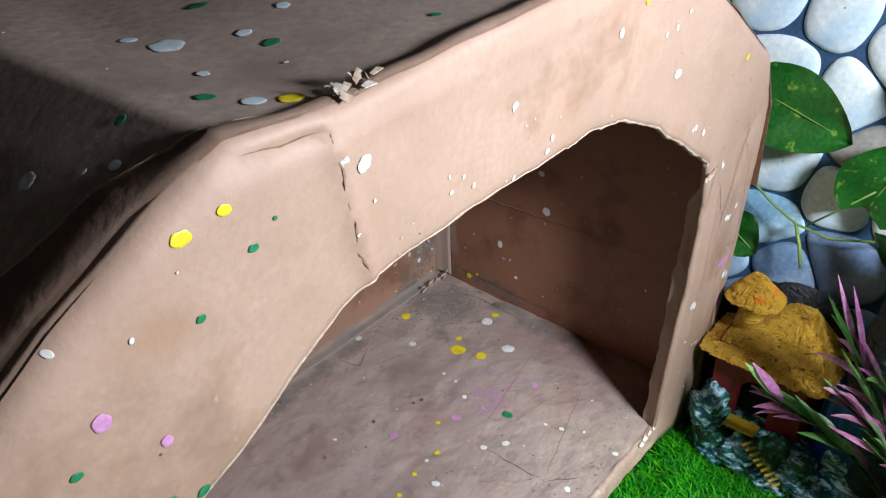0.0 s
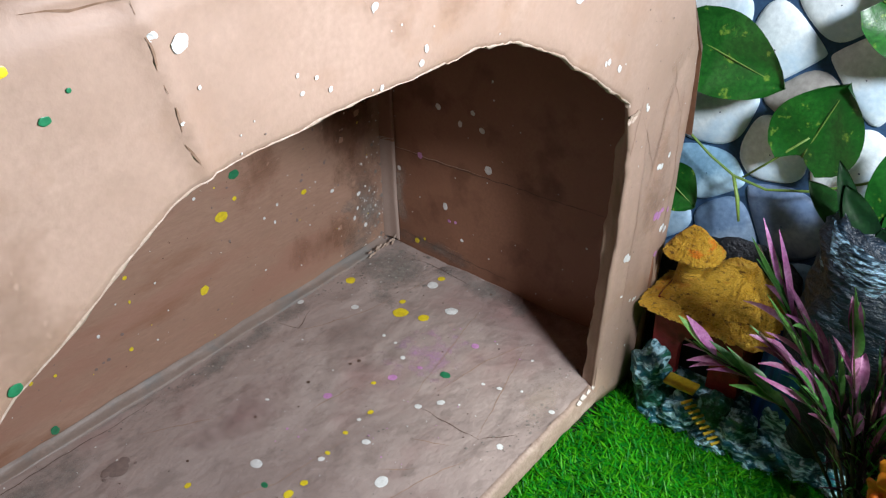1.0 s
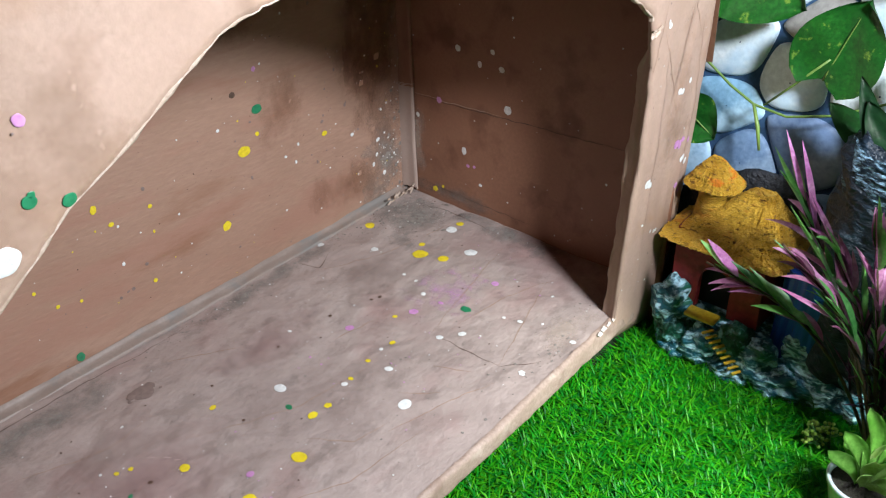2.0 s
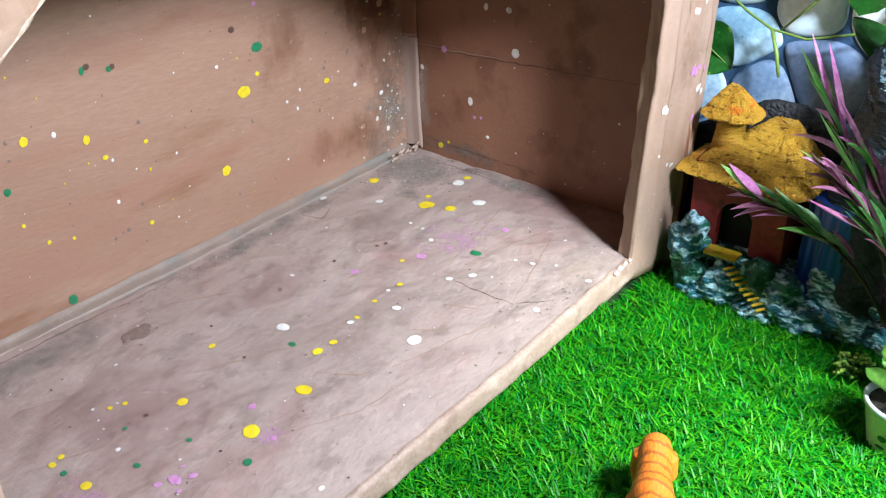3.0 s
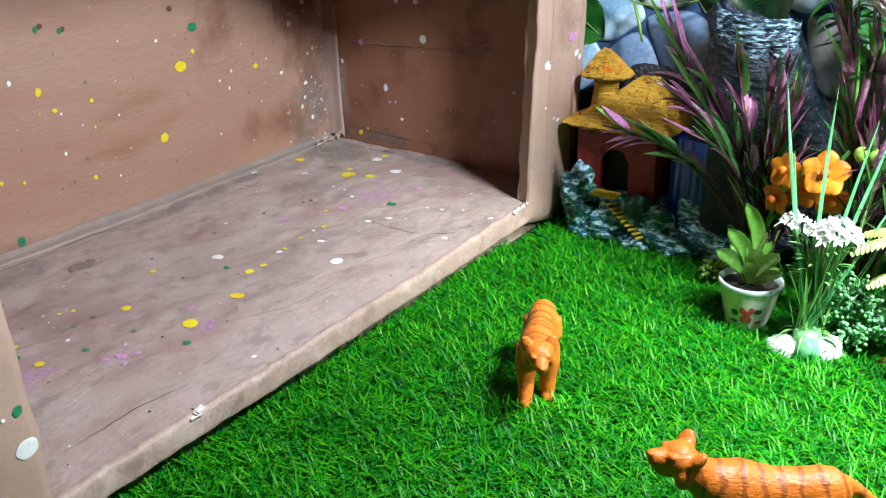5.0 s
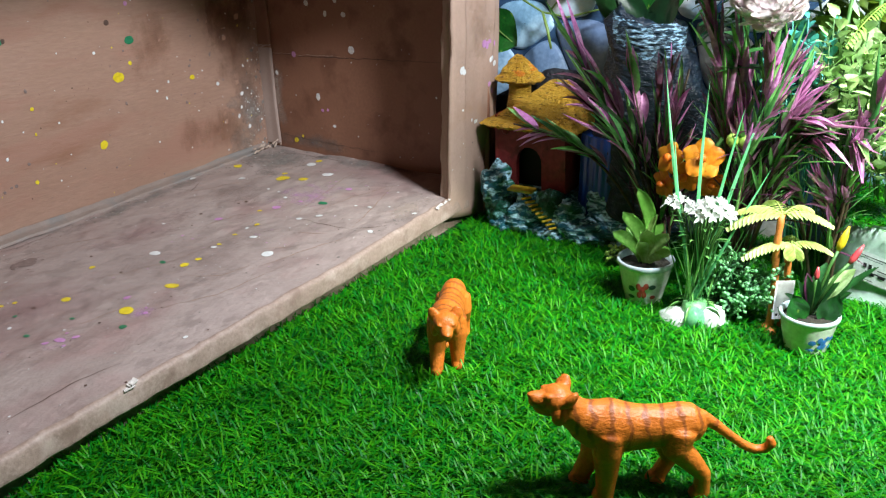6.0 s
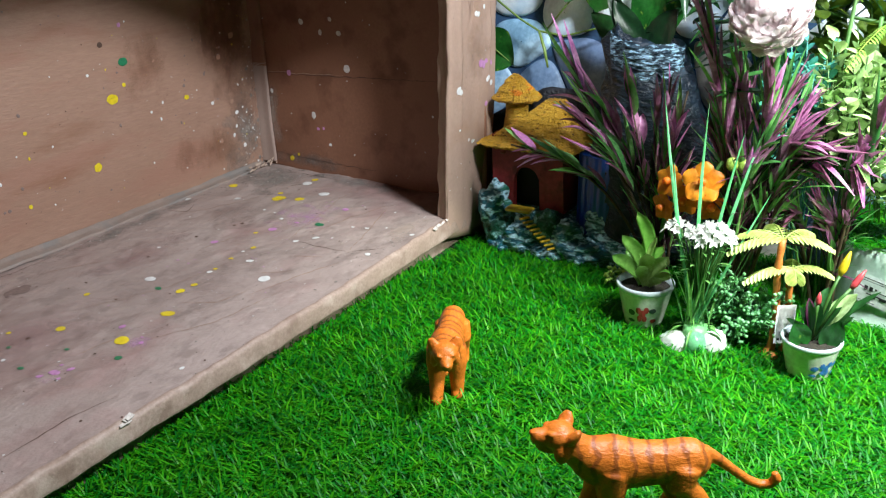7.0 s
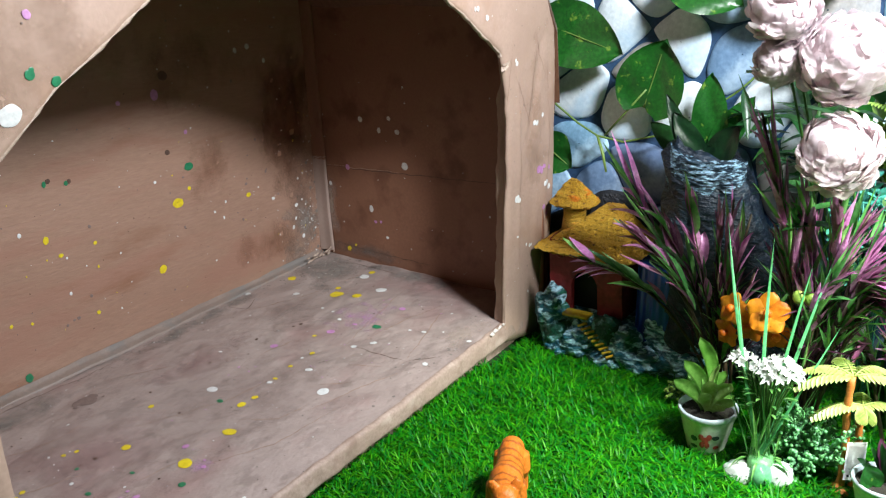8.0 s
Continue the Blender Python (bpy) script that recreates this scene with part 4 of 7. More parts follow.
part("tower_rim", shifted(bm), ROCK_PALE, hut, "frosted pale blue bark rim of the tower")

# ---- leaves, stems and flowers ----
def plant_mat(name, low, high, rough=0.42, thru=0.18, vary=0.35, spots=None, scale=60):
    return material(name, low, high, scale, rough, 0.25, 300, 0.0006, through_light=thru, island=vary, spots=spots, spot_scale=90, spot_range=(0.6, 0.7))


PURPLE = plant_mat("purple_leaf", (0.50, 0.12, 0.35), (0.82, 0.48, 0.70), 0.36, 0.34, 0.5)
DARK_PURPLE = plant_mat("dark_purple_leaf", (0.045, 0.010, 0.03), (0.12, 0.025, 0.07), 0.45, 0.1, 0.4)
GRASS_GREEN = plant_mat("grassy_green_leaf", (0.03, 0.20, 0.03), (0.12, 0.42, 0.10), 0.38, 0.2, 0.4)
BRIGHT_GREEN = plant_mat("bright_green_leaf", (0.10, 0.40, 0.08), (0.32, 0.66, 0.22), 0.36, 0.32, 0.45)
MINT = plant_mat("mint_leaf", (0.17, 0.58, 0.22), (0.44, 0.82, 0.46), 0.4, 0.25, 0.3)
DEEP_GREEN = plant_mat("deep_green_leaf", (0.008, 0.055, 0.012), (0.025, 0.14, 0.03), 0.35, 0.12, 0.3)
POTHOS = plant_mat("pothos_leaf", (0.008, 0.08, 0.012), (0.028, 0.19, 0.026), 0.3, 0.15, 0.2, spots=(0.22, 0.36, 0.05), scale=35)
LIME = plant_mat("lime_leaf", (0.22, 0.45, 0.05), (0.48, 0.66, 0.16), 0.4, 0.25, 0.3)
PALE_GREEN = plant_mat("pale_green_leaf", (0.36, 0.62, 0.18), (0.68, 0.86, 0.50), 0.4, 0.25, 0.3)
OLIVE = plant_mat("olive_leaf", (0.10, 0.20, 0.012), (0.22, 0.36, 0.04), 0.4, 0.25, 0.35)
TEAL = plant_mat("teal_frond", (0.03, 0.32, 0.24), (0.15, 0.52, 0.42), 0.4, 0.2, 0.3)
PINK_PETAL = plant_mat("pale_pink_petal", (0.93, 0.80, 0.82), (0.98, 0.92, 0.93), 0.7, 0.50, 0.05)
ORANGE_PETAL = plant_mat("orange_petal", (0.84, 0.25, 0.008), (0.92, 0.42, 0.03), 0.5, 0.25, 0.2)
YELLOW_PETAL = plant_mat("yellow_petal", (0.75, 0.55, 0.01), (0.85, 0.68, 0.04), 0.5, 0.25, 0.2)
WHITE_PETAL = plant_mat("white_petal", (0.78, 0.82, 0.76), (0.88, 0.90, 0.86), 0.5, 0.3, 0.1)
RED_TIP = plant_mat("red_bud", (0.55, 0.04, 0.06), (0.75, 0.12, 0.12), 0.4, 0.1, 0.2)
STEM = plant_mat("green_stem", (0.04, 0.14, 0.02), (0.10, 0.25, 0.05), 0.5, 0.0, 0.2)
BROWN_STEM = plant_mat("brown_stem", (0.06, 0.035, 0.02), (0.14, 0.09, 0.05), 0.6, 0.0, 0.2)
rnd = random.Random(21)


def around(axis, spread):
    """A random direction near axis."""
    v = Vector(axis).normalized() + Vector((rnd.gauss(0, 1), rnd.gauss(0, 1), rnd.gauss(0, 1))) * spread
    return v.normalized()


def stem_curve(root, tip, bow, count=9):
    root, tip = Vector(root), Vector(tip)
    return [root.lerp(tip, t) + Vector(bow) * math.sin(math.pi * t) for t in [k / (count - 1) for k in range(count)]]


def purple_plant(base, sprays, label, lower=4, full=7, broad=1.0):
    """Stems that arch outwards, each with a tuft of narrow leaves, purple within and green without."""
    root = thing("purple_grass_plant", Matrix.Translation(base), label, "artificial plant", "purple plants along the wall")
    inner, outer, dull = bmesh.new(), bmesh.new(), bmesh.new()
    for tip, size, rise in sprays:
        tip = Vector(tip) - Vector(base)
        bm = bmesh.new()
        start = Vector((rnd.uniform(-0.010, 0.010), rnd.uniform(-0.010, 0.010), 0.0))
        flat = Vector((tip.x, tip.y, 0))
        pts = stem_curve(start, tip, -flat * 0.06 + Vector((rnd.uniform(-0.006, 0.006), rnd.uniform(-0.006, 0.006), rise)), 14)
        tube(bm, pts, [0.0017 - 0.0008 * k / 13 for k in range(14)], 6)
        part("stem", bm, BROWN_STEM, root)
        for k in range(4, 14):
            f = k / 13
            way = (pts[min(k + 1, 13)] - pts[k - 1]).normalized()
            late = k > 7
            for _ in range(full if late else lower):
                d = around(way, (0.13 if broad == 1.0 else 0.17) if late else 0.32)
                ln = size * rnd.uniform(0.55, 1.0)
                at = pts[k] - way * size * (0.62 if late else 0.2)
                kind = rnd.random()
                if late:
                    leaf(inner if kind < (0.70 if k > 10 else 0.42) else outer, at, d, ln, broad * rnd.uniform(0.0040, 0.0072), rnd.uniform(-0.34, 0.36), 0.6, 0.85 if broad > 1 else 0.75, 9)
                else:
                    leaf(dull if kind < 0.65 else outer, at, d, ln * 1.1, rnd.uniform(0.002, 0.0038), rnd.uniform(0.0, 0.30), 0.5, 0.8, 6)
    part("purple_leaves", inner, PURPLE, root, "magenta purple narrow leaves")
    part("green_leaves", outer, BRIGHT_GREEN, root, "bright green narrow leaves")
    part("dark_leaves", dull, DARK_PURPLE, root, "dull dark purple narrow leaves")
    return root


purple_plant((0.030, -0.205, 0.0), [((0.033, -0.085, 0.228), 0.062, 0.012), ((0.006, -0.106, 0.179), 0.054, 0.020), ((0.032, -0.046, 0.127), 0.044, 0.034), ((0.042, -0.151, 0.203), 0.042, 0.006), ((0.030, -0.122, 0.192), 0.050, 0.012)],
             "purple and green artificial grass plant leaning over the hut", 1, 3, 1.55)
purple_plant((0.004, -0.270, 0.0), [((-0.022, -0.224, 0.285), 0.066, 0.020), ((-0.016, -0.253, 0.232), 0.055, 0.016), ((-0.022, -0.282, 0.230), 0.050, 0.024), ((-0.016, -0.301, 0.218), 0.046, 0.03), ((-0.018, -0.316, 0.210), 0.046, 0.03), ((0.006, -0.233, 0.181), 0.055, 0.01),
                                     ((-0.026, -0.297, 0.188), 0.046, 0.03), ((-0.020, -0.262, 0.167), 0.045, 0.02), ((-0.028, -0.334, 0.161), 0.056, 0.055), ((-0.030, -0.322, 0.180), 0.046, 0.045), ((-0.010, -0.288, 0.136), 0.045, 0.02), ((-0.016, -0.245, 0.194), 0.045, 0.01), ((0.010, -0.262, 0.20), 0.05, 0.01)],
             "tall bushy purple and green artificial grass plant", 6)
purple_plant((0.040, -0.330, 0.0), [((0.0, -0.360, 0.204), 0.046, 0.010), ((-0.002, -0.352, 0.142), 0.054, 0.055), ((0.010, -0.345, 0.172), 0.030, 0.010), ((-0.004, -0.296, 0.112), 0.045, 0.03), ((0.004, -0.318, 0.120), 0.05, 0.02)],
             "low purple and green artificial grass plant with drooping tips", 3)

purple_plant((0.048, -0.196, 0.0), [((0.054, -0.190, 0.150), 0.048, 0.006), ((0.046, -0.178, 0.188), 0.048, 0.004), ((0.040, -0.192, 0.200), 0.052, 0.004), ((0.036, -0.208, 0.190), 0.055, 0.004), ((0.034, -0.215, 0.140), 0.050, 0.010), ((0.026, -0.205, 0.150), 0.050, 0.010)],
             "dense dull purple artificial grass plant before the rock tower", 12, 2)


def pothos_leaf(bm, at, way, normal, length, width):
    """A broad heart-shaped leaf with a pointed tip, slightly cupped."""
    at, way, normal = Vector(at), Vector(way).normalized(), Vector(normal).normalized()
    side = way.cross(normal).normalized()
    normal = side.cross(way)
    rows = []
    for k in range(13):
        t = k / 12
        w = width * 0.5 * (1.32 * (t + 0.03) ** 0.42 * (1 - t) ** 0.75) * 1.22
        w = max(w, 0.0004)
        back = -0.10 * length * max(0, 1 - t * 5)
        row = []
        for s in (-1, -0.75, -0.5, -0.25, 0, 0.25, 0.5, 0.75, 1):
            cup = 0.16 * width * abs(s) ** 1.3 * 0.5 - 0.10 * length * t * t + 0.02 * width * math.sin(9 * t + 5 * s)
            row.append(at + way * (length * t + back * abs(s)) + side * w * s + normal * cup)
        rows.append(row)
    quad_grid(bm, rows)


def vein(bm, at, way, normal, length, width):
    at, way, normal = Vector(at), Vector(way).normalized(), Vector(normal).normalized()
    side = way.cross(normal).normalized()
    normal = side.cross(way)
    tube(bm, [at + way * length * t + normal * (0.0009 - 0.10 * length * t * t) for t in [k / 8 * 0.92 for k in range(9)]], [0.0009 - 0.00008 * k for k in range(9)], 5)


VEIN = plant_mat("pale_vein", (0.14, 0.26, 0.05), (0.24, 0.36, 0.09), 0.4, 0.1, 0.1)
vine = thing("pothos_vine", pose(0.145, -0.03, 0.24), "artificial pothos vine with broad variegated green leaves on the stone wall", "artificial vine")
bm = bmesh.new()
V0 = Vector((0.145, -0.03, 0.24))
tube(bm, [Vector(p) - V0 for p in ((0.145, 0.06, 0.275), (0.145, 0.026, 0.245), (0.143, 0.0, 0.228), (0.142, -0.022, 0.217), (0.142, -0.05, 0.213), (0.144, -0.085, 0.222), (0.146, -0.12, 0.24), (0.148, -0.16, 0.27), (0.15, -0.2, 0.31))], 0.0011, 6)
tube(bm, [Vector(p) - V0 for p in ((0.142, -0.022, 0.217), (0.138, -0.03, 0.20), (0.134, -0.036, 0.182))], [0.0014, 0.0018, 0.0012], 6)
tube(bm, [Vector(p) - V0 for p in ((0.142, -0.03, 0.218), (0.138, -0.05, 0.24), (0.136, -0.075, 0.268))], 0.0010, 6)
part("vine_stem", bm, VEIN, vine)
for at, way, nrm, ln, wd in (((0.136, 0.030, 0.327), (-0.06, -0.95, -0.30), (-0.95, 0.1, 0.25), 0.084, 0.084), ((0.140, -0.072, 0.250), (-0.16, -0.32, 0.95), (-0.95, 0.0, -0.12), 0.070, 0.088), ((0.134, 0.035, 0.205), (-0.1, -0.75, -0.5), (-0.9, 0.1, 0.2), 0.040, 0.062),
                             ((0.138, -0.100, 0.374), (0.0, -0.75, -0.34), (-0.85, 0, 0.45), 0.066, 0.072), ((0.13, -0.175, 0.365), (0.05, -0.9, 0.1), (-0.9, 0.1, 0.4), 0.075, 0.066), ((0.146, -0.23, 0.30), (-0.1, -0.6, -0.8), (-0.9, 0, 0.4), 0.07, 0.06)):
    bm = bmesh.new()
    pothos_leaf(bm, Vector(at) - V0, way, nrm, ln, wd)
    lf = part("leaf", bm, POTHOS, vine)
    bm = bmesh.new()
    vein(bm, Vector(at) - V0, way, nrm, ln, wd)
    part("midrib", bm, VEIN, lf, "pale green midrib")

tower_plant = thing("dark_leaf_plant", pose(0.118, -0.148, 0.19), "dark green broad-leaved artificial plant behind the rock tower", "artificial plant")
DARK_LEAF = plant_mat("blackish_leaf", (0.004, 0.022, 0.008), (0.010, 0.05, 0.015), 0.35, 0.1, 0.2)
T0 = Vector((0.118, -0.148, 0.19))
for at, way, nrm, ln, wd, mat in (((0.108, -0.130, 0.215), (-0.10, 0.35, 0.9), (-0.8, -0.3, 0.2), 0.060, 0.020, DARK_LEAF), ((0.110, -0.140, 0.212), (-0.12, 0.30, 0.55), (-0.9, -0.2, 0.3), 0.050, 0.028, DARK_LEAF), ((0.108, -0.150, 0.206), (-0.2, -0.45, 0.75), (-0.9, 0.2, 0.3), 0.050, 0.040, DARK_LEAF),
                                  ((0.125, -0.143, 0.222), (0.0, 0.05, 1.0), (-0.95, 0, 0.1), 0.066, 0.044, POTHOS), ((0.125, -0.150, 0.222), (0.0, -0.5, 0.8), (-0.95, 0, 0.1), 0.055, 0.034, POTHOS), ((0.125, -0.125, 0.21), (0.0, 0.7, 0.5), (-0.9, 0, 0.3), 0.05, 0.03, DEEP_GREEN)):
    bm = bmesh.new()
    pothos_leaf(bm, Vector(at) - T0, way, nrm, ln, wd)
    part("leaf", bm, mat, tower_plant)
bm = bmesh.new()
for p in ((0.118, -0.14, 0.22), (0.118, -0.155, 0.22)):
    tube(bm, [(0, 0, 0.0), Vector(p) - T0], 0.0014, 6)
part("stem", bm, STEM, tower_plant)


def peony(centre, radius, axis, root, seed):
    """A ball of many cupped petals on a curved stem with a few long leaves."""
    r = random.Random(seed)
    ob = thing("peony", Matrix.Translation(root), "pale pink artificial peony in full bloom on a green stem", "artificial flower", "pink peonies")
    c = Vector(centre) - Vector(root)
    axis = Vector(axis).normalized()
    u = axis.orthogonal().normalized()
    w = axis.cross(u)
    bm = bmesh.new()
    for k in range(190):
        f = (k + 0.5) / 190
        th, az = math.acos(1 - 1.80 * f), k * 2.39996 + r.uniform(-0.3, 0.3)
        d = axis * math.cos(th) + (u * math.cos(az) + w * math.sin(az)) * math.sin(th)
        tang = axis - d * axis.dot(d)
        tang = tang.normalized() if tang.length > 0.05 else u
        turn = r.uniform(-0.7, 0.7)
        tang = (tang * math.cos(turn) + d.cross(tang) * math.sin(turn)).normalized()
        sd = d.cross(tang).normalized()
        size, stand, tilt = radius * r.uniform(0.18, 0.27), radius * r.uniform(0.72, 0.92), r.uniform(0.1, 0.8)
        rows = []
        for i in range(8):
            p = i / 3.5 - 1
            half = max(0.02, 1 - p * p) ** 0.5 if p > 0 else max(0.30, 1 - p * p * 0.8) ** 0.5
            row = []
            for j in range(7):
                q = j / 3 - 1
                out = tilt * size * (p + 0.4) - 0.30 * size * q * q * half - 0.30 * size * max(0, p) ** 2 + 0.05 * size * math.sin(6 * q + k) * max(0, p)
                row.append(c + d * (stand + out) + tang * size * p + sd * size * q * half)
            rows.append(row)
        quad_grid(bm, rows)
    tagged(part("petals", bm, PINK_PETAL, ob, "pale pink ruffled petals"), "", "", "", "stuff")
    bm = bmesh.new()
    blob(bm, c, (radius * 0.72,) * 3, 0.1, 3, 3)
    part("flower_core", bm, PINK_PETAL, ob)
    bm = bmesh.new()
    pts = stem_curve((0, 0, 0), c - axis * radius * 0.4, (0.012, 0.006, 0.0), 10)
    tube(bm, pts, 0.0010, 6)
    part("stem", bm, STEM, ob)
    for k in range(5):
        bm = bmesh.new()
        p = pts[6 + k % 3]
        leaf(bm, p, (r.uniform(-0.5, 0.3), r.uniform(0.2, 1.0), r.uniform(-0.1, 0.5)), r.uniform(0.035, 0.055), r.uniform(0.010, 0.014), r.uniform(0.0, 0.4), 0.3, 0.9, 7)
        part("leaf", bm, DEEP_GREEN if k % 2 else GRASS_GREEN, ob)
    return ob


peony((-0.036, -0.279, 0.264), 0.029, (-0.55, 0.1, 0.6), (0.065, -0.318, 0.0), 1)
peony((-0.030, -0.277, 0.325), 0.032, (-0.6, -0.1, 0.5), (0.070, -0.322, 0.0), 2)
peony((-0.036, -0.236, 0.356), 0.024, (-0.6, 0.3, 0.5), (0.078, -0.312, 0.0), 3)
peony((-0.032, -0.235, 0.322), 0.018, (-0.6, 0.5, 0.1), (0.082, -0.308, 0.0), 4)

# pale backdrop greenery by the wall
behind = thing("leafy_garland", pose(0.12, -0.22, 0.0), "dark green artificial leafy garland hanging along the wall", "artificial plant")
B0 = Vector((0.12, -0.22, 0.0))
bm = bmesh.new()
tube(bm, [Vector(p) - B0 for p in ((0.13, -0.17, 0.29), (0.11, -0.21, 0.295), (0.09, -0.25, 0.28), (0.085, -0.30, 0.25), (0.09, -0.36, 0.24), (0.10, -0.44, 0.25))], 0.0015, 6)
tube(bm, [(0, 0, 0), (0.0, -0.01, 0.15), (-0.02, -0.02, 0.29)], 0.0018, 6)
part("stem", bm, STEM, behind)
bm = bmesh.new()
for k in range(130):
    f = rnd.random()
    p = Vector((0.125 - 0.04 * f + rnd.uniform(-0.02, 0.02), -0.17 - 0.28 * f, 0.28 - 0.05 * f + rnd.uniform(-0.06, 0.03)))
    leaf(bm, p - B0, (rnd.uniform(-0.8, 0.1), rnd.uniform(-0.6, 0.8), rnd.uniform(-0.3, 0.6)), rnd.uniform(0.025, 0.05), rnd.uniform(0.008, 0.016), rnd.uniform(0, 0.5), 0.3, 0.9, 6)
tagged(part("leaves", bm, DEEP_GREEN, behind), "", "", "", "stuff")


def spray_bush(name, base, centre, size, count, mat, leaf_size, label, round_leaf=False, tips=None):
    """A bush of branching twigs that end in small leaves or beads."""
    ob = thing(name, Matrix.Translation(base), label, "artificial plant")
    twigs, leaves, beads = bmesh.new(), bmesh.new(), bmesh.new()
    c = Vector(centre) - Vector(base)
    for k in range(count):
        end = c + Vector([max(-0.9, min(0.9, rnd.gauss(0, 0.45))) * v for v in size])
        root = Vector((rnd.uniform(-1, 1) * 0.004, rnd.uniform(-1, 1) * 0.004, 0.0))
        mid = root.lerp(end, 0.65) + Vector((0, 0, 0.25 * size[2] * rnd.uniform(-0.3, 1)))
        if k % (3 if c.z < 0.08 else 12) == 0:
            tube(twigs, [root, mid, end], [0.0007, 0.0006, 0.0005], 5)
        else:
            tube(twigs, [mid, end], [0.0008, 0.0005], 5)
        way = (end - mid).normalized()
        for j in range(7):
            at = mid.lerp(end, 0.35 + 0.11 * j)
            d = around(way + Vector((-0.3, 0, 0.1)), 0.75)
            if round_leaf and (leaf_size < 0.01 or j % 2 == 0):
                tip = at + d * leaf_size * 1.2
                tube(twigs, [at, tip], [0.0005, 0.0004], 4)
                blob(beads, tip, (0.0016,) * 3, 0, 1, 1)
            if round_leaf and leaf_size < 0.008 and j % 2:
                continue
            leaf(leaves, at, d, leaf_size * rnd.uniform(0.7, 1.2), leaf_size * rnd.uniform(0.55, 0.80), rnd.uniform(-0.1, 0.3), 0.18, 1.15, 8)
    tagged(part("twigs", twigs, mat if mat in (TEAL, MINT) else STEM, ob), "", "", "", "stuff")
    tagged(part("leaves", leaves, mat, ob), "", "", "", "stuff")
    if round_leaf:
        tagged(part("beads", beads, tips or mat, ob), "", "", "", "stuff")
    else:
        beads.free()
    return ob


spray_bush("pale_leaf_bush", (0.070, -0.325, 0.0), (0.045, -0.328, 0.198), (0.026, 0.042, 0.042), 80, PALE_GREEN, 0.0135, "pale mint artificial bush with small glossy leaves")
spray_bush("lime_leaf_bush", (0.075, -0.375, 0.0), (0.045, -0.375, 0.150), (0.018, 0.040, 0.022), 30, PALE_GREEN, 0.014, "lime green artificial bush with small oval leaves")
spray_bush("olive_leaf_bush", (0.115, -0.36, 0.0), (0.100, -0.345, 0.222), (0.02, 0.085, 0.050), 60, OLIVE, 0.022, "olive green artificial foliage mass by the wall")
spray_bush("teal_bush", (0.07, -0.300, 0.0), (0.050, -0.294, 0.192), (0.022, 0.026, 0.044), 110, TEAL, 0.010, "teal frilly artificial aquarium plant")
spray_bush("bead_shrub", (-0.022, -0.276, 0.0), (-0.030, -0.278, 0.036), (0.020, 0.036, 0.032), 95, MINT, 0.0068, "small mint green artificial shrub with round bead tips on the turf", True, MINT)
spray_bush("bead_shrub", (0.03, -0.17, 0.0), (0.028, -0.160, 0.012), (0.012, 0.016, 0.008), 12, GRASS_GREEN, 0.007, "low green artificial shrub beside the rocks", True, LIME)


def frond(bm, root, way, length, width, droop, pairs=14, lift=0.2, wide=0.0):
    """A palm or fern frond: a rib with narrow leaflets on both sides."""
    pts = bend_points(root, way, length, droop, 10)
    tube(bm, pts, [0.0007 - 0.00005 * k for k in range(10)], 5)
    for k in range(1, pairs + 1):
        t = k / (pairs + 0.5) * 9
        i = min(8, int(t))
        p = pts[i].lerp(pts[i + 1], t - i)
        d = (pts[i + 1] - pts[i]).normalized()
        sd = d.cross(Vector((0, 0, 1))).normalized()
        ln = width * 0.5 * math.sin(math.pi * (0.12 + 0.80 * k / pairs)) ** 0.6
        for s in (-1, 1):
            leaf(bm, p, sd * s + d * 0.55 + Vector((0, 0, -lift)), ln, wide or width * 0.11 + 0.0007, 0.25, 0.2, 0.9, 5)


fern = thing("fern_sprays", pose(0.07, -0.33, 0.0), "yellow-green artificial fern fronds above the pale bush", "artificial plant")
F0 = Vector((0.07, -0.33, 0.0))
bm = bmesh.new()
tube(bm, [(0, 0, 0), (0.01, -0.01, 0.12), (0.0, -0.01, 0.25)], 0.0016, 6)
part("stem", bm, STEM, fern)
for at, way, ln, wd in (((0.070, -0.345, 0.245), (-0.75, 0.25, -0.15), 0.062, 0.016), ((0.065, -0.37, 0.255), (-0.4, -0.8, 0.3), 0.07, 0.02), ((0.07, -0.345, 0.265), (-0.5, -0.4, 0.6), 0.07, 0.02), ((0.07, -0.35, 0.25), (-0.7, -0.5, 0.1), 0.07, 0.02), ((0.075, -0.325, 0.26), (-0.2, 0.6, 0.5), 0.06, 0.018)):
    bm = bmesh.new()
    frond(bm, Vector(at) - F0, way, ln, wd, 0.25, 18)
    part("frond", bm, LIME, fern)

yellow = thing("yellow_flower", pose(0.06, -0.315, 0.0), "yellow artificial blossom cluster among the leaves", "artificial flower")
bm = bmesh.new()
for k in range(40):
    d = Vector((rnd.gauss(-0.4, 0.6), rnd.gauss(0, 0.8), rnd.gauss(0.1, 0.8))).normalized()
    leaf(bm, Vector((-0.015, -0.01, 0.315)) + d * 0.012, around(d, 0.4), 0.017, 0.012, 0.1, -0.3, 0.8, 5)
part("petals", bm, YELLOW_PETAL, yellow)
bm = bmesh.new()
tube(bm, [(0, 0, 0), (0.01, 0, 0.16), (-0.012, -0.01, 0.31)], 0.0015, 6)
part("stem", bm, STEM, yellow)

# ---- the potted plants ----
POT_WHITE = material("white_ceramic", (0.66, 0.70, 0.62), (0.76, 0.79, 0.72), 60, 0.25, 0.05, 300, 0.0004, coat=0.3)
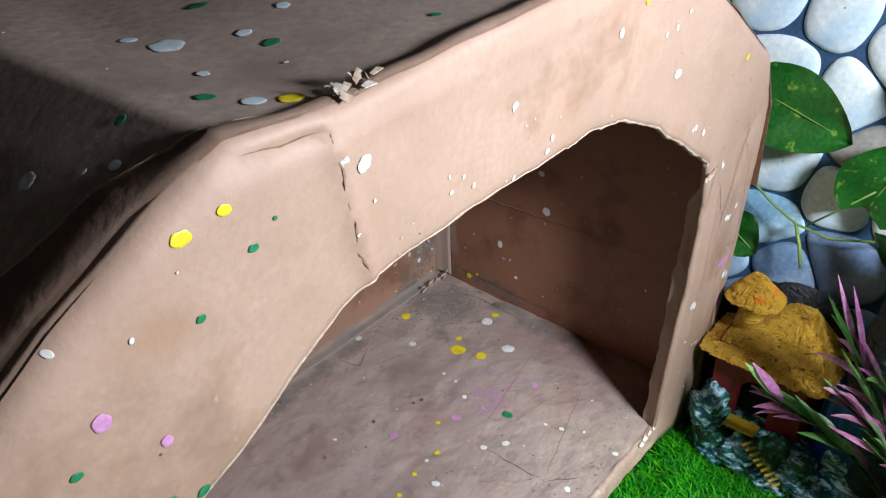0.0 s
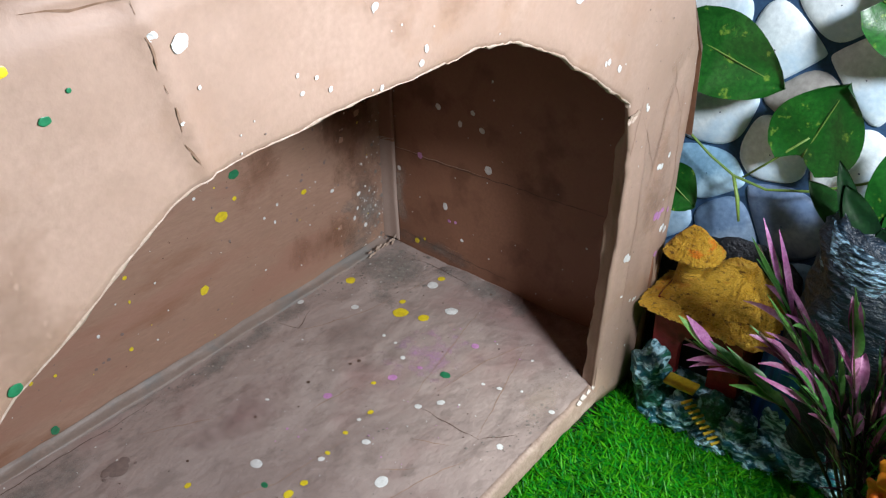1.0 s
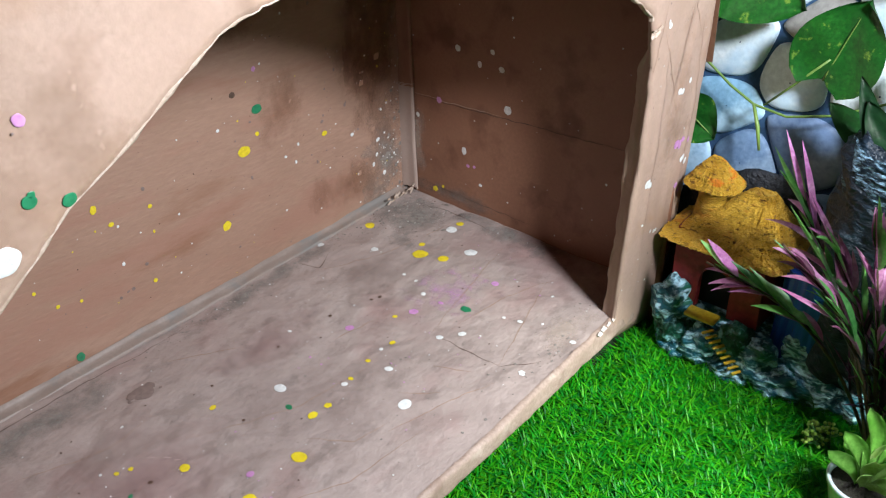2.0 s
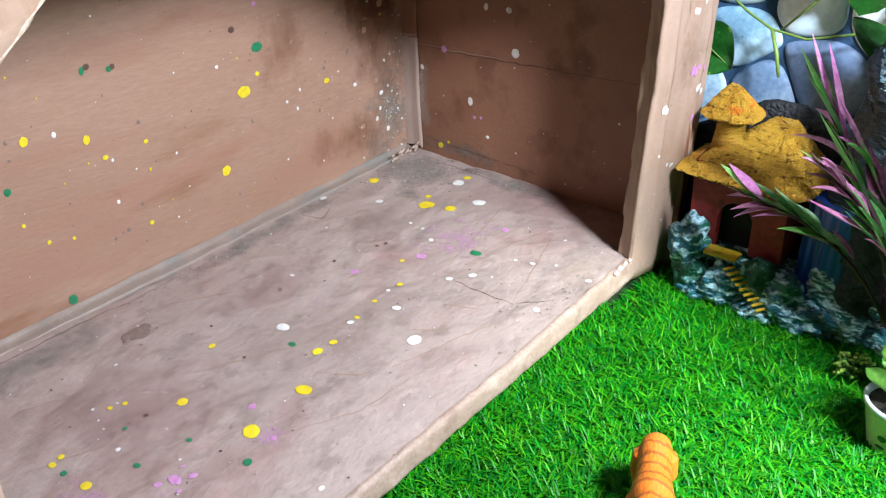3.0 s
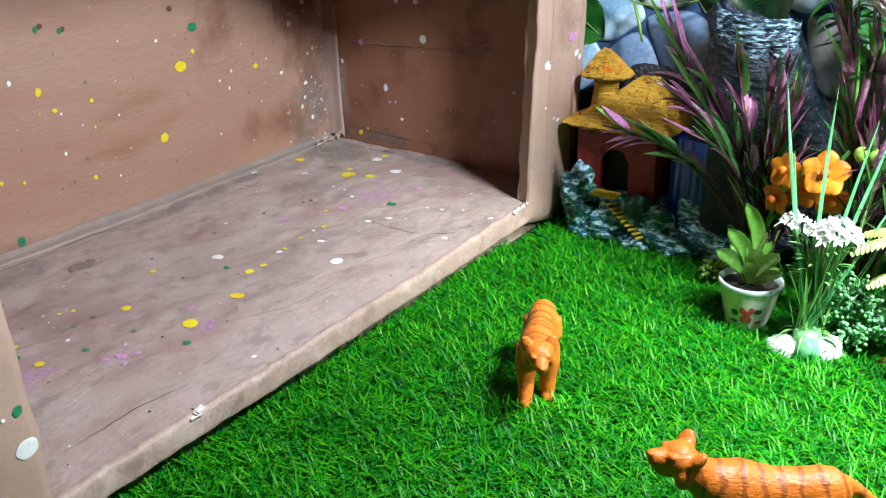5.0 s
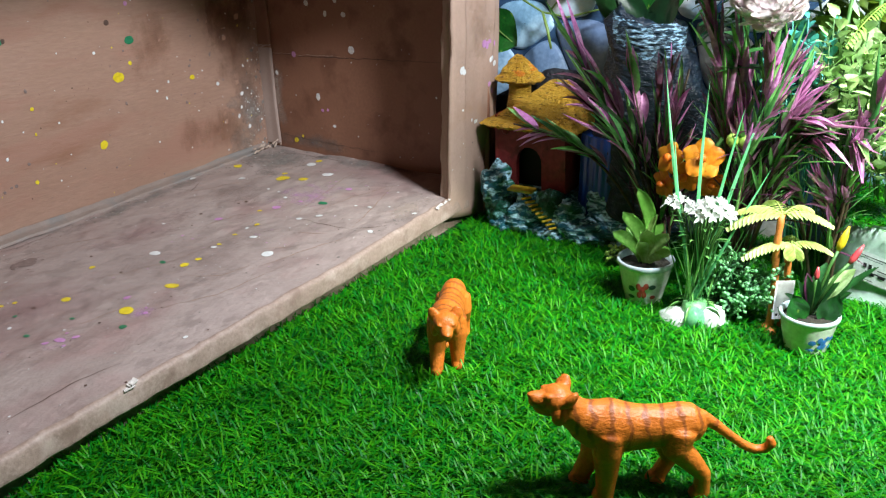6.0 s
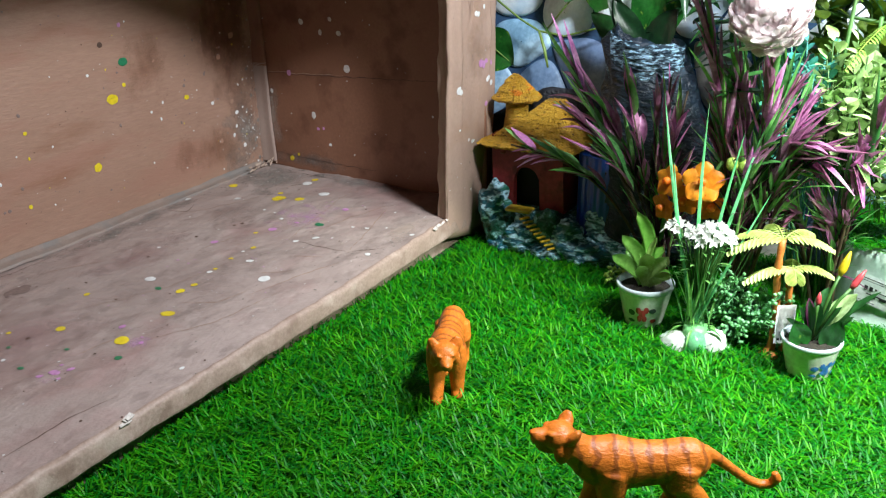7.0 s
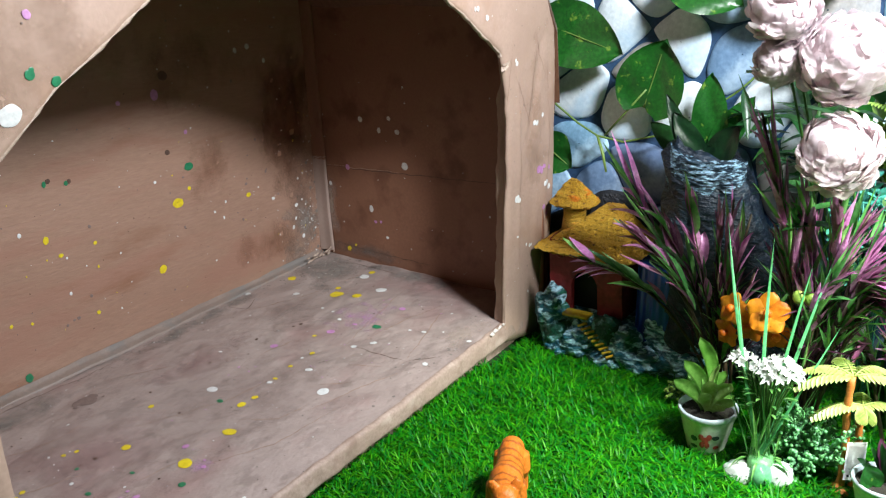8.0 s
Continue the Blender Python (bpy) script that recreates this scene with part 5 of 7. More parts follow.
POT_BLUE = material("pale_blue_ceramic", (0.55, 0.66, 0.68), (0.66, 0.76, 0.78), 60, 0.25, 0.05, 300, 0.0004, coat=0.3)
SOIL = material("dark_soil", (0.015, 0.012, 0.008), (0.04, 0.035, 0.02), 200, 0.9, 0.8, 500, 0.002)
DECO_RED = material("red_glaze", (0.36, 0.03, 0.035), (0.48, 0.06, 0.06), 100, 0.3, 0.0)
DECO_BLUE = material("blue_glaze", (0.03, 0.14, 0.48), (0.06, 0.22, 0.60), 100, 0.3, 0.0)
DECO_DARK = material("dark_glaze", (0.02, 0.05, 0.04), (0.04, 0.08, 0.06), 100, 0.3, 0.0)


def pot(name_label, m, r_top, r_bot, h, body, rim, deco, facing):
    ob = thing("plant_pot", m, name_label, "potted plant", "small potted plants")
    bm = bmesh.new()
    lathe(bm, [(0.001, 0.001), (r_bot * 0.96, 0.001), (r_bot, 0.003), (r_bot + (r_top - r_bot) * 0.5, h * 0.52), (r_top * 0.955, h * 0.86)], 32)
    part("pot", bm, body, ob)
    bm = bmesh.new()
    lathe(bm, [(r_top * 0.955, h * 0.86), (r_top * 1.02, h * 0.90), (r_top * 1.03, h * 0.97), (r_top, h), (r_top * 0.92, h * 0.985), (r_top * 0.88, h * 0.84)], 32)
    part("rim", bm, rim, ob, "thick glazed rim")
    bm = bmesh.new()
    lathe(bm, [(r_top * 0.90, h * 0.86), (r_top * 0.5, h * 0.88), (0.0005, h * 0.90)], 20)
    part("soil", bm, SOIL, ob)
    # painted flower: petals and two leaves lying on the curved side
    def on_side(a, z, lift=0.0003):
        r = r_bot + (r_top * 0.955 - r_bot) * (z / (h * 0.86)) + lift
        return Vector((r * math.cos(facing + a), r * math.sin(facing + a), z))

    for da, dz, ra, rz, mat in ((0.0, 0.5, 0.14, 0.09, deco), (0.16, 0.60, 0.11, 0.08, deco), (-0.16, 0.58, 0.11, 0.08, deco), (0.10, 0.36, 0.11, 0.08, deco), (-0.12, 0.36, 0.11, 0.08, deco),
                                (0.42, 0.58, 0.16, 0.06, DECO_DARK if deco is DECO_RED else deco), (-0.46, 0.5, 0.16, 0.07, DECO_DARK if deco is DECO_RED else deco), (-0.5, 0.28, 0.18, 0.04, DECO_DARK if deco is DECO_RED else deco), (0.5, 0.30, 0.14, 0.05, deco)):
        bm = bmesh.new()
        rings = [[on_side(da + ra * f * math.cos(2 * math.pi * i / 12), h * (dz * 0.9 + rz * f * math.sin(2 * math.pi * i / 12)), 0.0003 + 0.0002 * (1 - f)) for i in range(12)] for f in (1.0, 0.02)]
        quad_grid(bm, rings, True)
        part("painted_petal", bm, mat, ob)
    return ob


FACE = math.radians(208)
pot_a = pot("small white ceramic pot with red flower decoration and light green succulent", pose(-0.029, -0.203, 0.003), 0.0235, 0.0155, 0.040, POT_WHITE, POT_BLUE, DECO_RED, FACE - 0.25)
VIEW_RIGHT, VIEW_AHEAD = Vector((0.45, -0.89, 0)), Vector((0.89, 0.45, 0))
def spoon(parent, side, ahead, up, wd, mat, low=0.033, label=""):
    """A fleshy leaf, narrow at its foot and round at its end, bending outwards; side, ahead and up give its tip."""
    root = Vector((0, 0, low)) + (VIEW_RIGHT * side + VIEW_AHEAD * ahead) * 0.12
    tip = VIEW_RIGHT * side + VIEW_AHEAD * ahead + Vector((0, 0, low + up))
    flat = VIEW_RIGHT * side + VIEW_AHEAD * (ahead - 0.010)
    flat = flat.normalized()
    along = (tip - root).normalized()
    across = along.cross(Vector((0, 0, 0.6)) - VIEW_AHEAD).normalized()
    rows = []
    for i in range(12):
        t = i / 11
        p = root.lerp(tip, t) - flat * 0.12 * (tip - root).length * math.sin(math.pi * t) + Vector((0, 0, 0.06 * (tip - root).length * math.sin(math.pi * t)))
        half = wd * 0.5 * (0.30 + 0.70 * math.sin(math.pi * 0.5 * min(1, t / 0.72)) ** 2) * (1 - max(0, (t - 0.72) / 0.28) ** 2.2) ** 0.5 + 0.0003
        lift = along.cross(across)
        rows.append([p + across * half * q - lift * half * 0.45 * (q * q) for q in (-1, -0.6, -0.2, 0, 0.2, 0.6, 1)])
    bm = bmesh.new()
    quad_grid(bm, rows)
    bmesh.ops.solidify(bm, geom=bm.faces[:], thickness=0.0009)
    part("leaf", bm, mat, parent, label)


POT_LEAF = plant_mat("fresh_green_leaf", (0.17, 0.46, 0.06), (0.36, 0.66, 0.16), 0.34, 0.2, 0.2)
POT_PALE = plant_mat("pale_lime_leaf", (0.46, 0.70, 0.20), (0.70, 0.86, 0.42), 0.34, 0.2, 0.15)
for side, ahead, up, wd, mat in ((-0.009, 0.006, 0.066, 0.0125, POT_LEAF), (-0.021, 0.002, 0.047, 0.0135, POT_LEAF), (-0.029, -0.002, 0.031, 0.0130, POT_LEAF), (-0.003, -0.013, 0.037, 0.0150, POT_PALE), (-0.010, -0.018, 0.028, 0.0130, POT_PALE), (0.006, -0.004, 0.047, 0.0045, POT_PALE),
                                 (0.016, -0.006, 0.031, 0.0130, POT_PALE), (0.019, -0.012, 0.018, 0.0090, POT_PALE), (0.010, -0.018, 0.016, 0.0075, POT_PALE), (0.014, 0.010, 0.034, 0.0110, POT_LEAF), (0.002, 0.014, 0.042, 0.0110, POT_LEAF), (-0.016, 0.012, 0.030, 0.0110, POT_LEAF), (0.021, 0.004, 0.014, 0.0080, POT_LEAF)):
    spoon(pot_a, side, ahead, up, wd * 0.86, mat)

pot_b = pot("small white ceramic pot with blue flower decoration and budding plant", pose(-0.052, -0.3375, 0.003), 0.0212, 0.0150, 0.032, POT_WHITE, POT_BLUE, DECO_BLUE, FACE + 0.35)
for side, ahead, up, ln, wd, mat in ((-0.15, -0.05, 1.0, 0.040, 0.009, DEEP_GREEN), (-0.30, 0.2, 1.0, 0.032, 0.009, DEEP_GREEN), (0.10, 0.1, 1.0, 0.034, 0.010, DEEP_GREEN), (0.45, 0.0, 0.9, 0.036, 0.012, DEEP_GREEN),
                                     (0.7, 0.2, 1.0, 0.050, 0.017, PALE_GREEN), (0.9, 0.1, 0.8, 0.034, 0.012, DEEP_GREEN), (0.3, 0.4, 1.0, 0.046, 0.012, DEEP_GREEN), (-0.6, 0.3, 0.7, 0.024, 0.010, DEEP_GREEN), (0.95, 0.0, 1.15, 0.062, 0.009, DEEP_GREEN), (-0.05, 0.3, 1.0, 0.036, 0.008, DARK_PURPLE)):
    bm = bmesh.new()
    d = VIEW_RIGHT * side + VIEW_AHEAD * ahead + Vector((0, 0, up))
    leaf(bm, Vector((0, 0, 0.028)) + 0.004 * Vector((d.x, d.y, 0)), d, ln, wd, 0.12, 0.35, 1.5, 10)
    part("leaf", bm, mat, pot_b)
for side, lean, mat in ((-0.009, -0.35, POTHOS), (0.009, 0.35, DEEP_GREEN)):
    bm = bmesh.new()
    pothos_leaf(bm, VIEW_RIGHT * side - VIEW_AHEAD * 0.005 + Vector((0, 0, 0.029)), VIEW_RIGHT * lean - VIEW_AHEAD * 0.15 + Vector((0, 0, 1)), -VIEW_AHEAD + Vector((0, 0, 0.4)), 0.021, 0.022)
    part("leaf", bm, mat, pot_b, "round dark green leaf over the rim")
for side, ahead, up, fat, mat in ((0.032, 0.004, 0.084, 1.0, RED_TIP), (0.022, 0.010, 0.096, 1.2, YELLOW_PETAL), (0.001, 0.0, 0.068, 0.8, RED_TIP)):
    tip = VIEW_RIGHT * side + VIEW_AHEAD * ahead + Vector((0, 0, up))
    low = Vector((0, 0, 0.030))
    bm = bmesh.new()
    tube(bm, [low, low.lerp(tip, 0.5) + Vector((0, 0, 0.004)), low.lerp(tip, 0.74)], 0.0012, 6)
    part("stalk", bm, STEM, pot_b)
    bm = bmesh.new()
    tube(bm, [low.lerp(tip, f) for f in (0.72, 0.80, 0.90, 1.0)], [0.0010 * fat, 0.0026 * fat, 0.0021 * fat, 0.0006], 8)
    part("bud", bm, mat, pot_b)

# ---- the flower bunch on its white stone ----
QUARTZ = material("white_stone", (0.70, 0.76, 0.70), (0.86, 0.90, 0.86), 60, 0.4, 0.2, 300, 0.001, spots=(0.40, 0.78, 0.50), spot_scale=30, spot_range=(0.52, 0.66))
GREEN_GLASS = material("green_glass", (0.16, 0.62, 0.28), (0.40, 0.82, 0.50), 60, 0.15, 0.1, 300, 0.0006, through_light=0.4, coat=0.4)
bunch = thing("flower_bunch", pose(-0.050, -0.252, 0.0), "artificial white flowers with tall green blades on white stones", "artificial flower")
for c, r, s in (((-0.004, 0.013, 0.006), (0.010, 0.013, 0.0095), 1.0), ((-0.006, -0.002, 0.008), (0.009, 0.009, 0.0120), 2.0), ((0.002, -0.015, 0.009), (0.010, 0.011, 0.0125), 3.0)):
    bm = bmesh.new()
    blob(bm, c, r, 0.25, 1.8, 3, s)
    part("stone", bm, GREEN_GLASS if s == 2.0 else QUARTZ, bunch, "clear green glassy lump" if s == 2.0 else "smooth white stone tinged green")
bm = bmesh.new()
tube(bm, [(0.002, 0, 0.004), (0.002, 0, 0.016), (0.002, 0, 0.022)], [0.010, 0.0105, 0.009], 14)
part("foot", bm, MINT, bunch, "translucent green plastic foot")
bm = bmesh.new()
for k in range(14):
    az = rnd.uniform(0, 6.28)
    leaf(bm, (0.008 * math.cos(az), 0.010 * math.sin(az), 0.022), (math.cos(az), math.sin(az), 0.2), rnd.uniform(0.009, 0.017), 0.0022, rnd.uniform(0.5, 1.0), 0.3, 0.8, 6)
tagged(part("drooping_blades", bm, BRIGHT_GREEN, bunch), "", "", "", "stuff")
BLADE_GREEN = plant_mat("emerald_blade", (0.07, 0.42, 0.13), (0.22, 0.66, 0.30), 0.32, 0.2, 0.2)
for tip, w in (((0.029, 0.046, 0.199), 0.0042), ((0.030, 0.012, 0.196), 0.0042), ((0.034, -0.030, 0.182), 0.0045), ((0.020, -0.018, 0.176), 0.0040), ((0.012, 0.030, 0.15), 0.0036), ((0.030, -0.040, 0.13), 0.0036)):
    bm = bmesh.new()
    tip = Vector(tip)
    rows = []
    for k in range(12):
        t = k / 11
        p = Vector((0, 0, 0.025)).lerp(tip, t) + Vector((-0.010, 0.0, 0.0)) * math.sin(math.pi * t)
        half = w * 0.36 * (0.8 + 0.5 * t) * (1 - t ** 2.5) + 0.0002
        rows.append([p + Vector((0.5, -0.8, 0)) * half, p + Vector((-0.0006, -0.0003, 0)), p - Vector((0.5, -0.8, 0)) * half])
    quad_grid(bm, rows)
    part("blade", bm, BLADE_GREEN, bunch)
bm = bmesh.new()
for k in range(30):
    az = rnd.uniform(0, 6.28)
    leaf(bm, (rnd.uniform(-0.008, 0.008), rnd.uniform(-0.012, 0.010), 0.022), (0.35 * math.cos(az), 0.35 * math.sin(az), 1), rnd.uniform(0.03, 0.085), 0.0022, rnd.uniform(0, 0.25), 0.4, 0.8, 6)
for k in range(40):
    az, z = rnd.uniform(0, 6.28), rnd.uniform(0.055, 0.098)
    leaf(bm, (0.010 * math.cos(az) * z / 0.09, 0.012 * math.sin(az) * z / 0.09, z), (math.cos(az), math.sin(az), 0.5), rnd.uniform(0.008, 0.015), 0.0026, 0.3, 0.3, 0.9, 6)
tagged(part("short_blades", bm, BRIGHT_GREEN, bunch), "", "", "", "stuff")
for k in range(42):
    small = k >= 32
    f = ((k - 32) / 10 if small else k / 32)
    az, th = k * 2.39996, math.acos(1 - 0.95 * f)
    mid, wide = (Vector((0.002, 0.020, 0.100)), 0.0070) if small else (Vector((-0.002, -0.007, 0.099)), 0.0130)
    c = mid + Vector((math.sin(th) * math.cos(az), 1.1 * math.sin(th) * math.sin(az), 0.75 * math.cos(th))) * wide * rnd.uniform(0.85, 1.1)
    out = (c - mid).normalized() + Vector((-0.2, 0, 0.3))
    bm = bmesh.new()
    for j in range(5):
        t = j * 1.2566 + k
        u = out.orthogonal().normalized()
        w = out.normalized().cross(u)
        leaf(bm, c, u * math.cos(t) + w * math.sin(t) + out * rnd.uniform(0.3, 0.9), rnd.uniform(0.0050, 0.0075), 0.0028, 0.15, 0.3, 1.0, 6, 0.0, out)
    fl = part("blossom", bm, WHITE_PETAL, bunch, "tiny white five-petalled blossom")
    bm = bmesh.new()
    tube(bm, [(0.0, 0.0, 0.03), (c.x * 0.5, c.y * 0.5, 0.075), c], 0.0005, 4)
    part("stalk", bm, STEM, fl)

orchid = thing("orange_orchid", pose(-0.003, -0.236, 0.0), "orange artificial orchid with round petals and a green bud", "artificial flower")
bm = bmesh.new()
tube(bm, [(0, 0, 0), (0.0, -0.002, 0.07), (-0.012, -0.004, 0.125), (-0.018, -0.018, 0.15)], 0.0015, 6)
part("stem", bm, STEM, orchid)
ORANGE_DEEP = plant_mat("deep_orange_petal", (0.78, 0.17, 0.006), (0.88, 0.28, 0.015), 0.5, 0.25, 0.12)
for c, size, face, mat in (((-0.022, -0.006, 0.133), 0.0165, (-0.85, -0.1, 0.30), ORANGE_PETAL), ((-0.014, 0.022, 0.128), 0.0135, (-0.8, 0.35, 0.2), ORANGE_PETAL), ((-0.010, 0.010, 0.113), 0.0130, (-0.9, 0.2, -0.1), ORANGE_DEEP), ((-0.008, -0.010, 0.110), 0.0130, (-0.85, -0.3, -0.1), ORANGE_DEEP), ((-0.008, 0.027, 0.104), 0.0130, (-0.8, 0.5, -0.1), ORANGE_DEEP)):
    c, n = Vector(c), Vector(face).normalized()
    w = n.cross(Vector((0, 0, 1))).normalized()
    u = w.cross(n)
    flower = bmesh.new()
    for j in range(5):
        t = j * 1.2566 + 1.5708
        d = w * math.cos(t) + u * math.sin(t)
        sd = n.cross(d)
        rows = []
        for i in range(9):
            a = i / 8
            half = size * 0.50 * math.sin(math.pi * (0.10 + 0.86 * a ** 0.9)) ** 0.55
            rows.append([c + d * size * a + n * (size * (0.16 * math.sin(1.8 * a) - 0.14 * s * s * a + 0.05 * (j % 2))) + sd * half * s for s in (-1, -0.66, -0.33, 0, 0.33, 0.66, 1)])
        quad_grid(flower, rows)
    flower_ob = part("flower", flower, mat, orchid)
    bm = bmesh.new()
    lathe(bm, [(0.0006, 0.0075), (0.0030, 0.0070), (0.0036, 0.0045), (0.0020, 0.0010)], 12)
    m = Matrix.Translation(c) @ n.to_track_quat("Z", "Y").to_matrix().to_4x4()
    for v in bm.verts:
        v.co = m @ v.co
    part("cup", bm, ORANGE_DEEP, flower_ob, "deep orange cup in the middle of the flower")
for c in ((-0.020, -0.026, 0.150), (-0.016, -0.034, 0.148)):
    bm = bmesh.new()
    blob(bm, c, (0.0048, 0.0048, 0.0058), 0.1, 2, 2)
    part("bud", bm, LIME, orchid, "pale green bud")

# ---- the toy palms with a price tag ----
TRUNK = material("orange_brown_trunk", (0.58, 0.17, 0.03), (0.74, 0.27, 0.07), 80, 0.45, 0.4, 300, 0.001, stretch=(1, 1, 4))
TAG = material("white_tag", (0.78, 0.80, 0.80), (0.84, 0.86, 0.86), 80, 0.5, 0.0)
INK = material("black_ink", (0.01, 0.01, 0.012), (0.02, 0.02, 0.025), 80, 0.5, 0.0)
PALM_GREEN = plant_mat("yellow_green_frond", (0.46, 0.62, 0.12), (0.74, 0.82, 0.36), 0.42, 0.3, 0.2)
palm = thing("toy_palm", pose(-0.0330, -0.3067, 0.0), "pair of plastic toy palm trees with yellow-green fronds and orange trunks", "toy palm")
RIGHT, AHEAD = Vector((0.527, -0.85, 0)), Vector((0.85, 0.527, 0))
for off, top in ((0.0, 0.100), (0.0095, 0.076)):
    bm = bmesh.new()
    pts = [RIGHT * off + Vector((0, 0, z)) + RIGHT * 0.0015 * math.sin(z * 60) for z in [0.002 + (top - 0.002) * k / 14 for k in range(15)]]
    tube(bm, pts, [0.0029 + (0.0005 if k % 2 else 0) - 0.0006 * k / 14 for k in range(15)], 10)
    part("trunk", bm, TRUNK, palm)
bm = bmesh.new()
lathe(bm, [(0.0005, 0.001), (0.011, 0.001), (0.011, 0.004), (0.004, 0.006), (0.003, 0.009)], 20)
part("base_disc", bm, TRUNK, palm)
for off, top, fronds in ((0.0, 0.100, ((172, 0.35, 0.042), (150, 0.65, 0.040), (95, 0.9, 0.034), (25, 0.7, 0.036), (-8, 0.45, 0.040), (55, 0.3, 0.038))), (0.0095, 0.076, ((178, 0.35, 0.038), (150, 0.1, 0.034), (8, 0.35, 0.036), (262, 0.30, 0.016), (70, 0.4, 0.034)))):
    for turn, up, size in fronds:
        az = math.radians(turn)
        bm = bmesh.new()
        way = RIGHT * math.cos(az) + AHEAD * math.sin(az) + Vector((0, 0, up))
        frond(bm, RIGHT * off + Vector((0, 0, top)), way, size, 0.0185, 0.62, 12, 0.30, 0.0040)
        part("frond", bm, PALM_GREEN, palm)
tag = thing("price_tag", pose(-0.0345, -0.3085, 0.0155), "white paper price tag hanging on the toy palm trunk", "price tag")
bm = bmesh.new()
rows = []
for k in range(8):
    z = 0.033 * k / 7
    rows.append([RIGHT * (u - 0.0015) - AHEAD * (0.0042 - 0.00006 * (u - 0.006) ** 2 * 1e4 * 0.4) + Vector((0, 0, z)) for u in [0.0145 * i / 8 for i in range(9)]])
quad_grid(bm, rows)
bmesh.ops.solidify(bm, geom=bm.faces[:], thickness=0.0003)
part("paper", bm, TAG, tag)
for u0, u1, z0, z1 in ((0.0005, 0.0024, 0.003, 0.0052), (0.0034, 0.0040, 0.003, 0.0056), (0.0050, 0.0086, 0.0036, 0.0042), (0.0012, 0.0050, 0.0100, 0.0105)):
    bm = bmesh.new()
    quad_grid(bm, [[RIGHT * u - AHEAD * 0.0050 + Vector((0, 0, z)) for u in (u0, u1)] for z in (z0, z1)])
    bmesh.ops.solidify(bm, geom=bm.faces[:], thickness=0.0002)
    part("printed_bar", bm, INK, tag, "", False)

# ---- the plastic tub under the raised turf ----
TUB = material("milky_green_plastic", (0.68, 0.90, 0.78), (0.78, 0.94, 0.86), 12, 0.3, 0.05, 200, 0.0005, through_light=0.25)
tub = thing("plastic_tub", pose(0.10, -0.47, 0.0), "milky pale green plastic tub with handwriting, carrying turf on top", "plastic tub")
K0 = Vector((0.10, -0.47, 0.0))


def tub_outline(z):
    g = 0.004 * (1 - z / 0.075)
    pts = [(0.155, -0.334), (0.10, -0.333), (0.070, -0.335), (0.055, -0.341), (0.047, -0.352), (0.044, -0.370), (0.043, -0.42), (0.043, -0.50), (0.046, -0.60), (0.155, -0.60)]
    return [Vector((x + (g if x < 0.1 else 0), y, z)) - K0 for x, y in pts]


bm = bmesh.new()
quad_grid(bm, [[p for p in resample(tub_outline(z), 0.008)] for z in (0.0, 0.02, 0.04, 0.06, 0.073)])
quad_grid(bm, [[p for p in resample(tub_outline(0.073), 0.008)], [p + Vector((0.002, 0, 0.002)) for p in resample(tub_outline(0.073), 0.008)]])
bmesh.ops.solidify(bm, geom=bm.faces[:], thickness=0.0015)
part("wall", bm, TUB, tub)
bm = bmesh.new()
v = [bm.verts.new(p + Vector((0, 0, 0))) for p in resample(tub_outline(0.071), 0.008)]
bm.faces.new(v)
part("lid", bm, TURF_BASE, tub)
CARD = material("white_card", (0.74, 0.80, 0.78), (0.80, 0.86, 0.84), 60, 0.5, 0.1)


def slip(name, mat, y0, y1, z0, z1, lift):
    """A thin flat piece on the tub's long side, tilted along the handwriting."""
    bm = bmesh.new()
    quad_grid(bm, [[Vector((0.043 + 0.004 * (1 - z / 0.075) - lift, y0 + (y1 - y0) * i / 6, z + 0.26 * (y0 + (y1 - y0) * i / 6 + 0.357))) - K0 for i in range(7)] for z in (z0, z1)])
    bmesh.ops.solidify(bm, geom=bm.faces[:], thickness=0.0002)
    part(name, bm, mat, tub, "", False)


slip("paper_label", CARD, -0.354, -0.389, 0.028, 0.054, 0.0014)
for y, z, ln, h in ((-0.357, 0.0505, 0.026, 0.0007), (-0.358, 0.0485, 0.017, 0.0004), (-0.361, 0.0405, 0.0026, 0.0040), (-0.365, 0.0405, 0.0026, 0.0040), (-0.369, 0.0425, 0.0016, 0.0016), (-0.372, 0.0410, 0.0090, 0.0009), (-0.363, 0.0370, 0.0160, 0.0011), (-0.366, 0.0350, 0.0040, 0.0030), (-0.373, 0.0352, 0.0052, 0.0024), (-0.357, 0.0300, 0.0130, 0.0005)):
    slip("ink_mark", INK, y, y - ln, z, z + h, 0.0020)
turf("raised_turf_blades", 0.046, 0.156, -0.60, -0.336, 0.073, 34, 0.013, lambda x, y: (x - 0.046) + (-0.336 - y) > 0.012, 8)

# ---- paint blots on the box: across, along and radius in millimetres ----
def tree_of(ob):
    me = ob.data
    return BVHTree.FromPolygons([v.co for v in me.vertices], [tuple(p.vertices) for p in me.polygons])


FRONT_SIDE = (front_panel, tree_of(front_panel), lambda a, b: Vector((a, -0.2, b)), Vector((0, 1, 0)), Vector((1, 0, 0)), Vector((0, 0, 1)))
BACK_SIDE = (back_panel, tree_of(back_panel), lambda a, b: Vector((a, 0.2, b)), Vector((0, 1, 0)), Vector((1, 0, 0)), Vector((0, 0, 1)))
END_SIDE = (end_panel, tree_of(end_panel), lambda a, b: Vector((0.0, a, b)), Vector((1, 0, 0)), Vector((0, 1, 0)), Vector((0, 0, 1)))
